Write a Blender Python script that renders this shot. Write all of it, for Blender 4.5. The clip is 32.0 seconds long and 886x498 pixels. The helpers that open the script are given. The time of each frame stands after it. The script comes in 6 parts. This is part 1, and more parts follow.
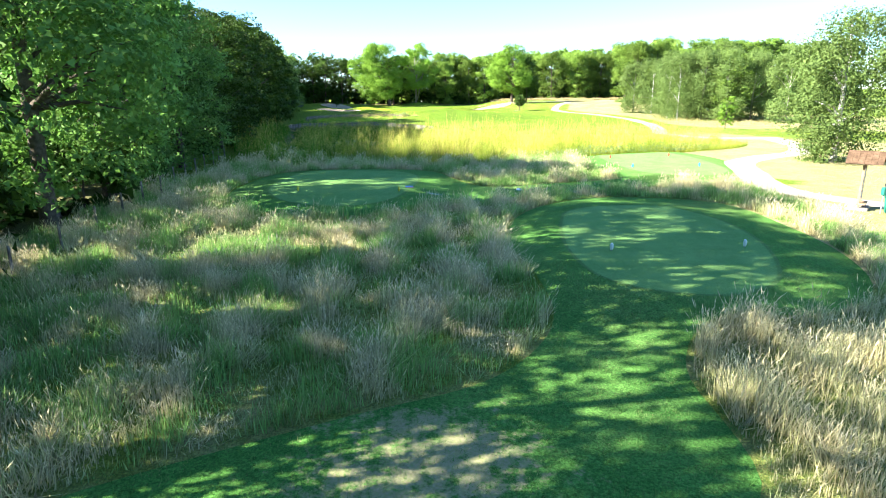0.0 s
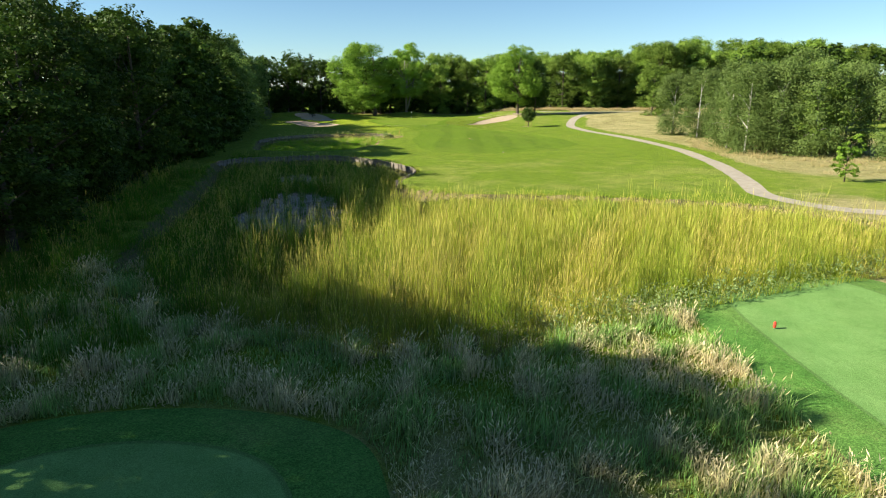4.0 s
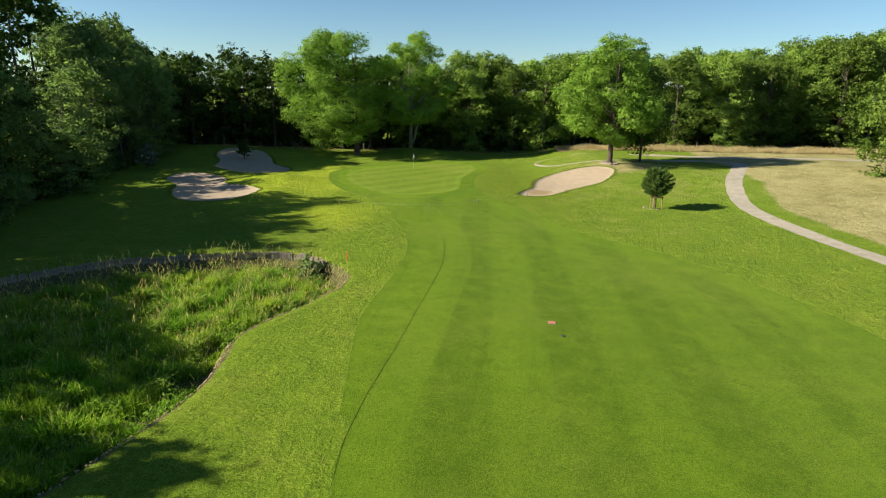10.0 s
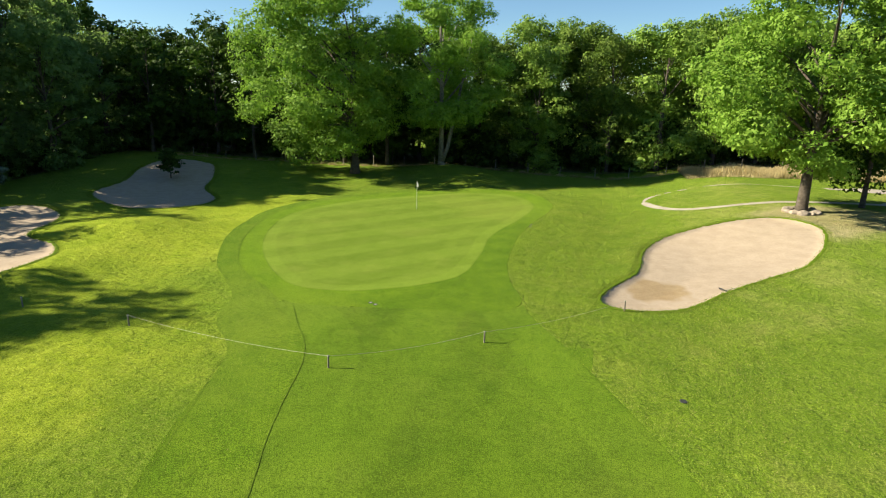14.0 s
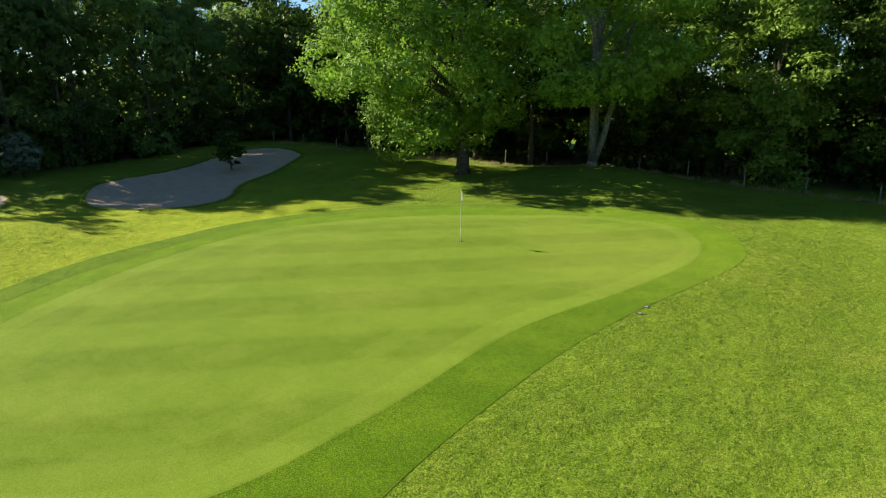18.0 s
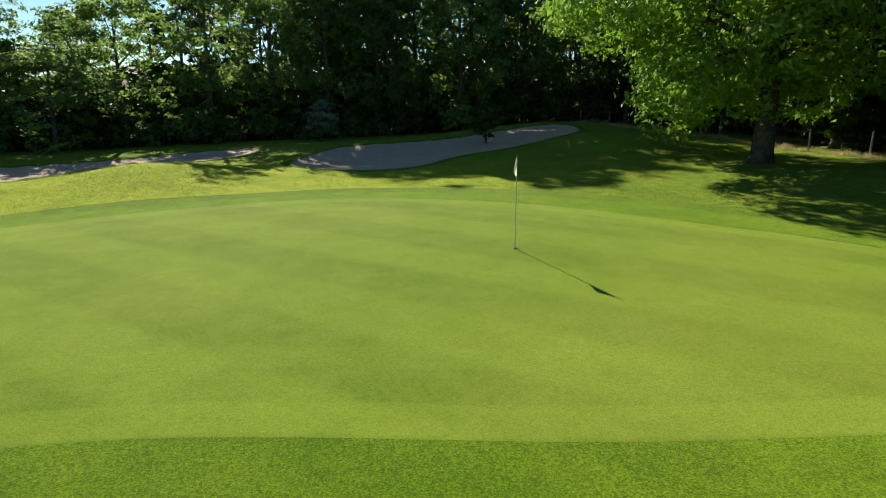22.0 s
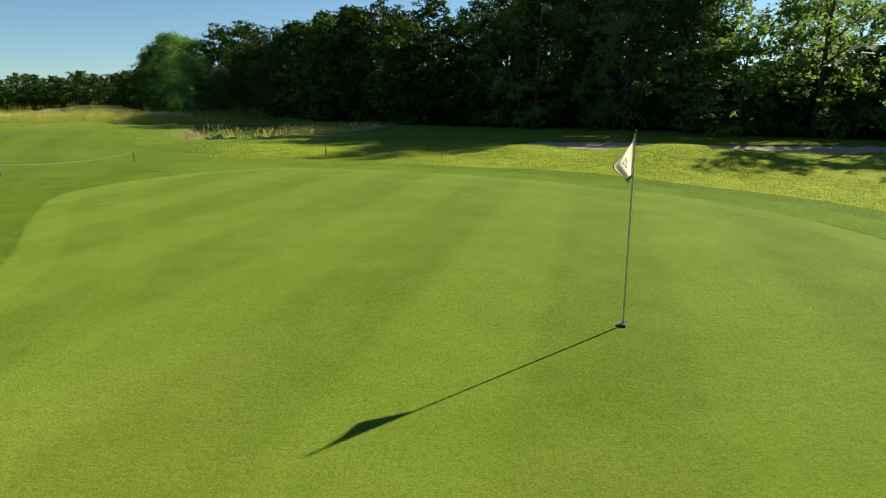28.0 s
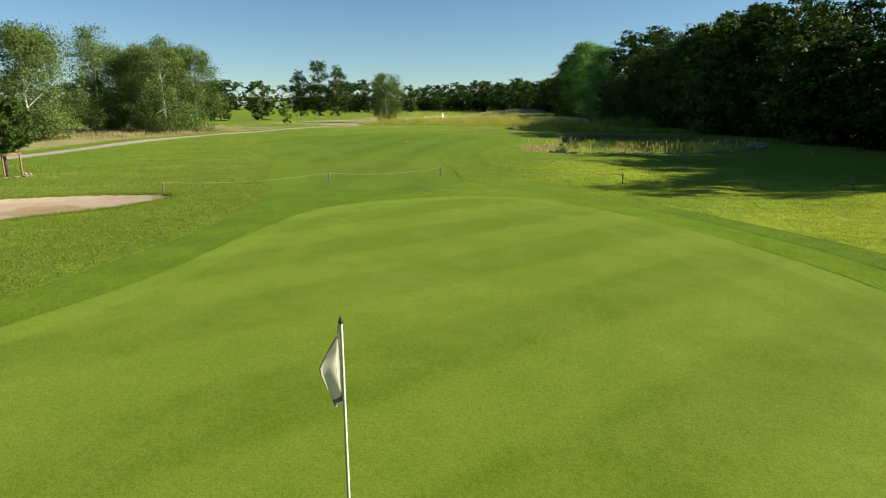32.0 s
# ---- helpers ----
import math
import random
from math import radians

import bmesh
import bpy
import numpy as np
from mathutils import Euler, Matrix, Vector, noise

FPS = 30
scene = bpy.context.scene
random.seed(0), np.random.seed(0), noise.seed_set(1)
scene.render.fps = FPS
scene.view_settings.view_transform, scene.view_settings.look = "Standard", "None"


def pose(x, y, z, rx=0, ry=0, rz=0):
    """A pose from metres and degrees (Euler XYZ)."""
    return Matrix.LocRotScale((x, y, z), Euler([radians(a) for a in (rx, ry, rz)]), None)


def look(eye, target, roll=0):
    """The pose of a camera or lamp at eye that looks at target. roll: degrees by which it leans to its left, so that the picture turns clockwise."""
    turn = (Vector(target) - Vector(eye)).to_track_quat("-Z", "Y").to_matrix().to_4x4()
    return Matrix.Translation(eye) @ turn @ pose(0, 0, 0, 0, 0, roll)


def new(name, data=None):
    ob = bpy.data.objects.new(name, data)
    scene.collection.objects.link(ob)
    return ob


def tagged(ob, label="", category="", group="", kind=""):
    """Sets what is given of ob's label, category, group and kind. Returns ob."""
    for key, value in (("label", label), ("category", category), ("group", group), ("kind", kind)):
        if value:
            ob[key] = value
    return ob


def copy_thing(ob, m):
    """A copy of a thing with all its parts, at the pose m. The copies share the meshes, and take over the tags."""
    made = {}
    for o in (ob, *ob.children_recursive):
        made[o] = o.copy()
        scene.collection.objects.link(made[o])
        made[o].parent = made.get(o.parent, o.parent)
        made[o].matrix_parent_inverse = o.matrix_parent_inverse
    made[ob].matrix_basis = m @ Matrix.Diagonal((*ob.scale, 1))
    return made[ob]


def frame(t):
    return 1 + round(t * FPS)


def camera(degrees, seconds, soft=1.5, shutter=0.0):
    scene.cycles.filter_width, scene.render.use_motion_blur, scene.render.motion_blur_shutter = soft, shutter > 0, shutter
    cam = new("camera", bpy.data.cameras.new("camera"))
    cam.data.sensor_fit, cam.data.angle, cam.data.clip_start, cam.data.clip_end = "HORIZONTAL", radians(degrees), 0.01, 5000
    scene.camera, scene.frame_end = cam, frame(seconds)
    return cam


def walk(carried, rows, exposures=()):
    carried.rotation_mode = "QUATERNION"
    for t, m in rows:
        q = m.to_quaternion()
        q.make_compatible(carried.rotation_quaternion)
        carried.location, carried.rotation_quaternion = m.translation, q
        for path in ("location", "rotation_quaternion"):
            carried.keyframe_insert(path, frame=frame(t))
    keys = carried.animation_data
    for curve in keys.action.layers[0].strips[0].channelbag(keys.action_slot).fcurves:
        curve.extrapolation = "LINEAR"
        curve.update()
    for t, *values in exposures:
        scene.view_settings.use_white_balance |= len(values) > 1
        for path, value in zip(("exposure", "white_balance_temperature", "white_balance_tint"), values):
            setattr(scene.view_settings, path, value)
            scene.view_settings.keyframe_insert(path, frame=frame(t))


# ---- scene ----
cam = camera(73.4, 32.0, soft=1.1)
PATH = [
    (0, (0.68, -2.26, 5.143), (0.641, -0.328, 4.625), -0.2),
    (0.5, (0.802, 0.305, 5.363), (0.762, 2.237, 4.85), -0.3),
    (1, (0.862, 3.504, 5.667), (0.826, 5.436, 5.152), -0.0),
    (1.5, (0.703, 7.549, 5.966), (0.686, 9.481, 5.447), 0.7),
    (2, (0.603, 11.66, 6.282), (0.602, 13.59, 5.758), 1.2),
    (2.5, (0.72, 15.863, 6.557), (0.718, 17.792, 6.029), 1.5),
    (4.5, (1.517, 28.553, 8.735), (1.478, 30.481, 8.205), -0.1),
    (5, (1.416, 33.686, 9.343), (1.375, 35.613, 8.809), 0.1),
    (6, (1.246, 43.494, 10.531), (1.189, 45.419, 9.991), 0.1),
    (7.5, (0.967, 61.709, 11.113), (0.887, 63.633, 10.574), 0.9),
    (8, (0.979, 67.901, 11.196), (0.882, 69.824, 10.656), 0.5),
    (9, (0.849, 80.685, 10.692), (0.736, 82.61, 10.162), 1.1),
    (10, (0.593, 93.239, 10.665), (0.462, 95.166, 10.144), 0.9),
    (11, (0.5, 105.048, 10.437), (0.348, 106.975, 9.923), 1.3),
    (12, (0.95, 115.567, 10.376), (0.741, 117.49, 9.866), 1.3),
    (13, (1.813, 123.636, 9.427), (1.497, 125.547, 8.927), 1.0),
    (13.5, (2.391, 127.081, 9.037), (2.012, 128.978, 8.53), 1.1),
    (15.5, (5.403, 138.669, 7.45), (4.697, 140.467, 6.932), 0.7),
    (16, (5.755, 141.49, 7.14), (4.944, 143.243, 6.62), 0.5),
    (17, (5.54, 147.759, 6.631), (4.529, 149.406, 6.114), 0.5),
    (18, (5.198, 153.084, 6.124), (3.999, 154.599, 5.607), 0.3),
    (19, (4.94, 157.652, 5.263), (3.537, 158.982, 4.75), -0.1),
    (20, (4.87, 161.489, 4.722), (3.248, 162.536, 4.203), -0.3),
    (21, (4.536, 164.944, 4.187), (2.741, 165.657, 3.669), -0.0),
    (22, (3.91, 168.101, 3.664), (2.006, 168.439, 3.151), -0.6),
    (23, (3.014, 170.75, 3.348), (1.081, 170.695, 2.838), 0.0),
    (24, (1.831, 172.913, 3.159), (-0.036, 172.405, 2.652), -0.6),
    (25, (0.335, 174.58, 3.001), (-1.364, 173.653, 2.496), -0.7),
    (27.5, (-3.368, 176.396, 2.671), (-4.459, 174.794, 2.178), -0.9),
    (28, (-4.272, 176.679, 2.596), (-5.164, 174.957, 2.109), -0.7),
    (29, (-5.993, 176.948, 2.527), (-6.461, 175.066, 2.04), -1.2),
    (30, (-7.704, 176.843, 2.42), (-7.776, 174.902, 1.945), -0.8),
    (31, (-9.171, 176.419, 2.365), (-8.912, 174.492, 1.897), -0.5),
    (31.5, (-9.725, 176.011, 2.442), (-9.403, 174.093, 1.973), -0.4),
    (32, (-10.045, 174.989, 3.403), (-9.677, 173.08, 2.934), -0.1),
]
EXPOSURE = [(0.0, 2.78, 6100, 6), (1.2, 2.72, 6100, 6), (2.2, 2.52, 6100, 6), (3.4, 1.7, 6500, 6), (4.5, 1.2, 6800, 6), (6.0, 1.08, 6800, 6), (11.4, 1.10, 6800, 6), (13.2, 1.34, 6800, 6), (18.0, 1.30, 6800, 6), (21.0, 1.16, 6800, 6), (24.0, 1.09, 6800, 6), (28.0, 0.98, 6800, 6), (32.0, 0.95, 6800, 6)]
walk(cam, [(t, look(eye, target, roll)) for t, eye, target, roll in PATH], EXPOSURE)

# ---------------------------------------------------------------- world, sun
SUN_DIR = Vector((-0.979, -0.205, 0.0)).normalized()
SUN_EL = radians(29.0)
to_sun = Vector((SUN_DIR.x * math.cos(SUN_EL), SUN_DIR.y * math.cos(SUN_EL), math.sin(SUN_EL)))
world = bpy.data.worlds.new("sky_world")
scene.world = world
world.use_nodes = True
wn = world.node_tree.nodes
sky = wn.new("ShaderNodeTexSky")
sky.sky_type = "NISHITA"
sky.sun_disc = False
sky.sun_elevation = SUN_EL
sky.sun_rotation = math.atan2(to_sun.x, to_sun.y)
sky.dust_density = 0.05
sky.altitude = 1200
sky.ozone_density = 3.0
wn["Background"].inputs["Strength"].default_value = 0.056
haze = wn.new("ShaderNodeMix")
haze.data_type, haze.blend_type = "RGBA", "MULTIPLY"
haze.inputs[0].default_value = 1.0
haze.inputs[7].default_value = (0.84, 0.975, 1.05, 1)
world.node_tree.links.new(sky.outputs["Color"], haze.inputs[6])
world.node_tree.links.new(haze.outputs[2], wn["Background"].inputs["Color"])
sun_data = bpy.data.lights.new("sun", "SUN")
sun_data.energy = 5.0
sun_data.angle = radians(0.55)
sun_data.color = (1.0, 0.92, 0.77)
sun_ob = new("sun", sun_data)
sun_ob.matrix_world = look((-100, -30, 80), Vector((-100, -30, 80)) - to_sun)

# ---------------------------------------------------------------- materials


def material(name):
    m = bpy.data.materials.new(name)
    m.use_nodes = True
    nt = m.node_tree
    return m, nt, nt.nodes["Principled BSDF"]


def noise_node(nt, vec, scale, detail=4.0, rough=0.55):
    n = nt.nodes.new("ShaderNodeTexNoise")
    n.inputs["Scale"].default_value = scale
    n.inputs["Detail"].default_value = detail
    n.inputs["Roughness"].default_value = rough
    nt.links.new(vec, n.inputs["Vector"])
    return n.outputs["Fac"]


def mixc(nt, fac, a, b, mode="MIX"):
    n = nt.nodes.new("ShaderNodeMix")
    n.data_type = "RGBA"
    n.blend_type = mode
    for sock, v in ((n.inputs[0], fac), (n.inputs[6], a), (n.inputs[7], b)):
        if isinstance(v, (int, float)):
            sock.default_value = v
        elif isinstance(v, tuple):
            sock.default_value = (*v, 1)
        else:
            nt.links.new(v, sock)
    return n.outputs[2]


def math_node(nt, op, a, b=0.0):
    n = nt.nodes.new("ShaderNodeMath")
    n.operation = op
    for sock, v in zip(n.inputs, (a, b)):
        if isinstance(v, (int, float)):
            sock.default_value = v
        else:
            nt.links.new(v, sock)
    return n.outputs[0]


def step_node(nt, val, lo, hi):
    n = nt.nodes.new("ShaderNodeMapRange")
    n.interpolation_type = "SMOOTHSTEP"
    n.inputs["From Min"].default_value = lo
    n.inputs["From Max"].default_value = hi
    nt.links.new(val, n.inputs["Value"])
    return n.outputs[0]


def bump(nt, bsdf, height, strength, dist):
    b = nt.nodes.new("ShaderNodeBump")
    b.inputs["Strength"].default_value = strength
    b.inputs["Distance"].default_value = dist
    nt.links.new(height, b.inputs["Height"])
    nt.links.new(b.outputs["Normal"], bsdf.inputs["Normal"])


def coords(nt):
    return nt.nodes.new("ShaderNodeTexCoord").outputs["Object"]


def attr(nt, name):
    a = nt.nodes.new("ShaderNodeAttribute")
    a.attribute_name = name
    return a


def mapped(nt, vec, rot=0.0, scale=(1, 1, 1)):
    n = nt.nodes.new("ShaderNodeMapping")
    n.inputs["Rotation"].default_value = (0, 0, radians(rot))
    n.inputs["Scale"].default_value = scale
    nt.links.new(vec, n.inputs["Vector"])
    return n.outputs["Vector"]


def stripes(nt, vec, rot, width):
    """Mowing bands: 0 and 1 in turn, each that wide."""
    w = nt.nodes.new("ShaderNodeTexWave")
    w.wave_type, w.bands_direction, w.wave_profile = "BANDS", "X", "SIN"
    w.inputs["Scale"].default_value = math.pi / (20 * 2 * width) * 2
    w.inputs["Distortion"].default_value = 0.35
    w.inputs["Detail"].default_value = 1.0
    w.inputs["Detail Scale"].default_value = 0.4
    nt.links.new(mapped(nt, vec, rot), w.inputs["Vector"])
    return step_node(nt, w.outputs["Fac"], 0.3, 0.7)


def turf(name, dark, light, dry, dry_amount, band=None, fine=26.0, rough_bump=0.35, speckle=0.5, bare=None, rim=None, gloss=0.05, line=0.0, fleckle=0.25, lay=0.0, blotch=0.30):
    m, nt, b = material(name)
    v = coords(nt)
    big = noise_node(nt, v, 0.09, 3.0)
    mid = noise_node(nt, v, 0.8, 6.0, 0.68)
    small = noise_node(nt, v, fine, 3.0, 0.7)
    tuft = noise_node(nt, v, fine * 0.3, 4.0, 0.75)
    c = mixc(nt, step_node(nt, mid, 0.32, 0.70), dark, light)
    c = mixc(nt, math_node(nt, "MULTIPLY", step_node(nt, big, 0.46, 0.68), dry_amount), c, dry)
    patch = noise_node(nt, v, 0.33, 6.0, 0.72)
    c = mixc(nt, math_node(nt, "MULTIPLY", step_node(nt, patch, 0.52, 0.74), dry_amount), c, dry)
    if band:
        rot, width, amount = band
        s = stripes(nt, v, rot, width)
        c = mixc(nt, math_node(nt, "MULTIPLY", s, amount), c, tuple(min(1, 1.55 * x) for x in light))
    if rim:
        wide, amount = rim
        e = math_node(nt, "ADD", attr(nt, "edge").outputs["Fac"], math_node(nt, "MULTIPLY", math_node(nt, "SUBTRACT", mid, 0.5), 0.25))
        one = math_node(nt, "MULTIPLY", step_node(nt, e, 0.02, 0.10), step_node(nt, e, wide, wide - 0.12))
        two = math_node(nt, "MULTIPLY", step_node(nt, e, 2 * wide, 2 * wide + 0.1), step_node(nt, e, 3 * wide, 3 * wide - 0.12))
        c = mixc(nt, math_node(nt, "MULTIPLY", math_node(nt, "ADD", one, math_node(nt, "MULTIPLY", two, 0.5)), amount), c, tuple(min(1, 1.7 * x) for x in light))
    if line:
        e = math_node(nt, "ADD", attr(nt, "edge").outputs["Fac"], math_node(nt, "MULTIPLY", math_node(nt, "SUBTRACT", mid, 0.5), 0.06))
        c = mixc(nt, math_node(nt, "MULTIPLY", step_node(nt, e, 0.17, 0.07), line), c, tuple(0.22 * x for x in dark))
    blot = noise_node(nt, v, 2.6, 5.0, 0.7)
    c = mixc(nt, math_node(nt, "MULTIPLY", step_node(nt, blot, 0.48, 0.72), blotch), c, tuple(0.62 * x for x in dark))
    low = mixc(nt, 0.88, c, tuple(0.20 * x for x in dark))
    c = mixc(nt, math_node(nt, "MULTIPLY", step_node(nt, small, 0.5, 0.3), speckle * 0.5), c, tuple(min(1, 1.5 * x) for x in light))
    c = mixc(nt, math_node(nt, "MULTIPLY", step_node(nt, small, 0.40, 0.66), speckle), c, low)
    c = mixc(nt, math_node(nt, "MULTIPLY", step_node(nt, tuft, 0.46, 0.70), speckle * 0.7), c, low)
    c = mixc(nt, math_node(nt, "MULTIPLY", step_node(nt, tuft, 0.50, 0.28), speckle * 0.5), c, mixc(nt, 0.5, c, dry))
    fleck = noise_node(nt, v, 30.0, 2.0, 0.6)
    c = mixc(nt, math_node(nt, "MULTIPLY", step_node(nt, fleck, 0.50, 0.60), fleckle), c, tuple(0.35 * x for x in dark))
    c = mixc(nt, math_node(nt, "MULTIPLY", step_node(nt, fleck, 0.46, 0.36), fleckle), c, tuple(min(1, 1.45 * x) for x in light))
    if lay:
        c = mixc(nt, math_node(nt, "MULTIPLY", attr(nt, "lay").outputs["Fac"], lay), c, mixc(nt, 1.0, c, (0.42, 0.50, 0.40), "MULTIPLY"))
    if bare:
        x, y, r = bare
        sep = nt.nodes.new("ShaderNodeSeparateXYZ")
        nt.links.new(v, sep.inputs[0])
        dx = math_node(nt, "SUBTRACT", sep.outputs[0], x)
        dy = math_node(nt, "SUBTRACT", sep.outputs[1], y)
        d = math_node(nt, "SQRT", math_node(nt, "ADD", math_node(nt, "MULTIPLY", dx, dx), math_node(nt, "MULTIPLY", dy, dy)))
        f = math_node(nt, "ADD", math_node(nt, "DIVIDE", d, r), math_node(nt, "ADD", math_node(nt, "MULTIPLY", math_node(nt, "SUBTRACT", patch, 0.5), 4.5), math_node(nt, "MULTIPLY", math_node(nt, "SUBTRACT", tuft, 0.5), 2.6)))
        c = mixc(nt, math_node(nt, "MULTIPLY", step_node(nt, f, 1.0, 0.35), 0.6), c, mixc(nt, step_node(nt, small, 0.35, 0.65), (0.34, 0.25, 0.15), (0.48, 0.37, 0.25)))
    nt.links.new(c, b.inputs["Base Color"])
    b.inputs["Roughness"].default_value = 1.0
    b.inputs["Specular IOR Level"].default_value = 0.05
    b.inputs["Sheen Weight"].default_value = gloss
    b.inputs["Sheen Roughness"].default_value = 0.5
    b.inputs["Sheen Tint"].default_value = (0.62, 0.80, 0.22, 1)
    h = math_node(nt, "ADD", small, math_node(nt, "MULTIPLY", tuft, 1.6))
    bump(nt, b, h, rough_bump, 0.03)
    return m


M_GREEN = turf("green_turf", (0.097, 0.157, 0.011), (0.133, 0.191, 0.021), (0.235, 0.262, 0.046), 0.28, band=(42, 1.6, 0.25), blotch=0.14, fleckle=0.05, fine=60.0, rough_bump=0.25, speckle=0.32, rim=(0.8, 0.20), gloss=0.06)
M_COLLAR = turf("collar_turf", (0.086, 0.170, 0.005), (0.144, 0.236, 0.010), (0.19, 0.22, 0.03), 0.20, fine=45.0, rough_bump=0.45, speckle=0.6, line=0.05, gloss=0.08, lay=0.45)
M_FAIR = turf("fairway_turf", (0.056, 0.116, 0.005), (0.101, 0.167, 0.010), (0.18, 0.215, 0.032), 0.34, band=(0, 2.3, 0.26), fine=34.0, rough_bump=0.5, speckle=0.62, rim=(1.9, 0.22), line=0.05, gloss=0.08)
M_CUT = turf("first_cut_turf", (0.074, 0.146, 0.006), (0.124, 0.202, 0.011), (0.22, 0.25, 0.04), 0.25, fine=30.0, rough_bump=0.6, speckle=0.6, line=0.05, gloss=0.08)
# Here line paints the shading round the raised tee's edge.
M_TEE = turf("tee_turf", (0.125, 0.270, 0.075), (0.180, 0.330, 0.105), (0.22, 0.28, 0.07), 0.15, band=(20, 1.5, 0.10), fine=45.0, rough_bump=0.3, speckle=0.35, line=0.5)
M_APRON = turf("apron_turf", (0.064, 0.195, 0.036), (0.112, 0.265, 0.054), (0.26, 0.27, 0.11), 0.40, fine=18.0, rough_bump=0.8, speckle=0.6, bare=(0.2, 5.2, 1.6))


def ground_material():
    m, nt, b = material("rough_ground")
    v = coords(nt)
    mid = noise_node(nt, v, 0.55, 6.0, 0.7)
    small = noise_node(nt, v, 22.0, 4.0, 0.75)
    tuft = noise_node(nt, v, 6.0, 4.0, 0.75)
    c = mixc(nt, step_node(nt, mid, 0.3, 0.7), (0.102, 0.186, 0.008), (0.170, 0.262, 0.015))
    yel = noise_node(nt, v, 0.22, 5.0, 0.7)
    c = mixc(nt, math_node(nt, "MULTIPLY", step_node(nt, yel, 0.48, 0.72), 0.40), c, (0.27, 0.29, 0.045))
    worn = math_node(nt, "ADD", attr(nt, "olive").outputs["Fac"], math_node(nt, "MULTIPLY", math_node(nt, "SUBTRACT", yel, 0.5), 1.1))
    c = mixc(nt, math_node(nt, "MULTIPLY", step_node(nt, worn, 0.30, 0.75), 0.85), c, mixc(nt, step_node(nt, mid, 0.35, 0.65), (0.225, 0.265, 0.052), (0.340, 0.350, 0.098)))
    # Yellow-lime turf, its colour raised further to carry a backlit glow.
    backlit_lime = math_node(nt, "ADD", attr(nt, "backlit_lime").outputs["Fac"], math_node(nt, "MULTIPLY", math_node(nt, "SUBTRACT", yel, 0.5), 0.7))
    c = mixc(nt, math_node(nt, "MULTIPLY", step_node(nt, backlit_lime, 0.25, 0.75), 0.95), c, mixc(nt, step_node(nt, mid, 0.35, 0.65), (0.260, 0.350, 0.012), (0.370, 0.440, 0.028)))
    dry = attr(nt, "dry").outputs["Fac"]
    dn = math_node(nt, "ADD", dry, math_node(nt, "MULTIPLY", math_node(nt, "SUBTRACT", mid, 0.5), 0.9))
    c = mixc(nt, step_node(nt, dn, 0.3, 0.75), c, mixc(nt, step_node(nt, yel, 0.32, 0.68), mixc(nt, step_node(nt, mid, 0.4, 0.62), (0.29, 0.225, 0.115), (0.38, 0.315, 0.165)), (0.49, 0.405, 0.225)))
    earth = attr(nt, "earth").outputs["Fac"]
    en = math_node(nt, "ADD", earth, math_node(nt, "MULTIPLY", math_node(nt, "SUBTRACT", mid, 0.5), 0.7))
    c = mixc(nt, step_node(nt, en, 0.35, 0.65), c, mixc(nt, step_node(nt, small, 0.35, 0.65), (0.10, 0.075, 0.05), (0.19, 0.15, 0.10)))
    bank = math_node(nt, "ADD", attr(nt, "bank").outputs["Fac"], math_node(nt, "MULTIPLY", math_node(nt, "SUBTRACT", mid, 0.5), 0.8))
    c = mixc(nt, step_node(nt, bank, 0.35, 0.6), c, mixc(nt, step_node(nt, tuft, 0.35, 0.65), (0.20, 0.135, 0.075), (0.44, 0.33, 0.20)))
    mound = noise_node(nt, v, 2.4, 4.0, 0.7)
    c = mixc(nt, math_node(nt, "MULTIPLY", step_node(nt, mound, 0.50, 0.68), 0.34), c, (0.055, 0.104, 0.005))
    c = mixc(nt, math_node(nt, "MULTIPLY", step_node(nt, mound, 0.48, 0.30), 0.35), c, (0.27, 0.31, 0.05))
    low = mixc(nt, 0.85, c, (0.016, 0.034, 0.003))
    c = mixc(nt, math_node(nt, "MULTIPLY", step_node(nt, small, 0.5, 0.3), 0.4), c, mixc(nt, 0.5, c, (0.36, 0.42, 0.07)))
    c = mixc(nt, math_node(nt, "MULTIPLY", step_node(nt, small, 0.40, 0.66), 0.62), c, low)
    c = mixc(nt, math_node(nt, "MULTIPLY", step_node(nt, tuft, 0.45, 0.70), 0.36), c, low)
    c = mixc(nt, math_node(nt, "MULTIPLY", step_node(nt, tuft, 0.50, 0.28), 0.45), c, mixc(nt, 0.5, c, (0.33, 0.33, 0.09)))
    fleck = noise_node(nt, v, 27.0, 2.0, 0.6)
    c = mixc(nt, math_node(nt, "MULTIPLY", step_node(nt, fleck, 0.50, 0.60), 0.36), c, mixc(nt, 0.85, c, (0.014, 0.034, 0.003)))
    c = mixc(nt, math_node(nt, "MULTIPLY", step_node(nt, fleck, 0.46, 0.36), 0.32), c, mixc(nt, 0.6, c, (0.40, 0.46, 0.08)))
    nt.links.new(c, b.inputs["Base Color"])
    b.inputs["Roughness"].default_value = 1.0
    b.inputs["Specular IOR Level"].default_value = 0.05
    b.inputs["Sheen Weight"].default_value = 0.08
    b.inputs["Sheen Roughness"].default_value = 0.5
    b.inputs["Sheen Tint"].default_value = (0.62, 0.78, 0.25, 1)
    lump = noise_node(nt, v, 1.7, 3.0, 0.6)
    bump(nt, b, math_node(nt, "ADD", math_node(nt, "ADD", small, math_node(nt, "MULTIPLY", tuft, 2.0)), math_node(nt, "MULTIPLY", lump, 4.5)), 0.7, 0.08)
    return m


M_GROUND = ground_material()


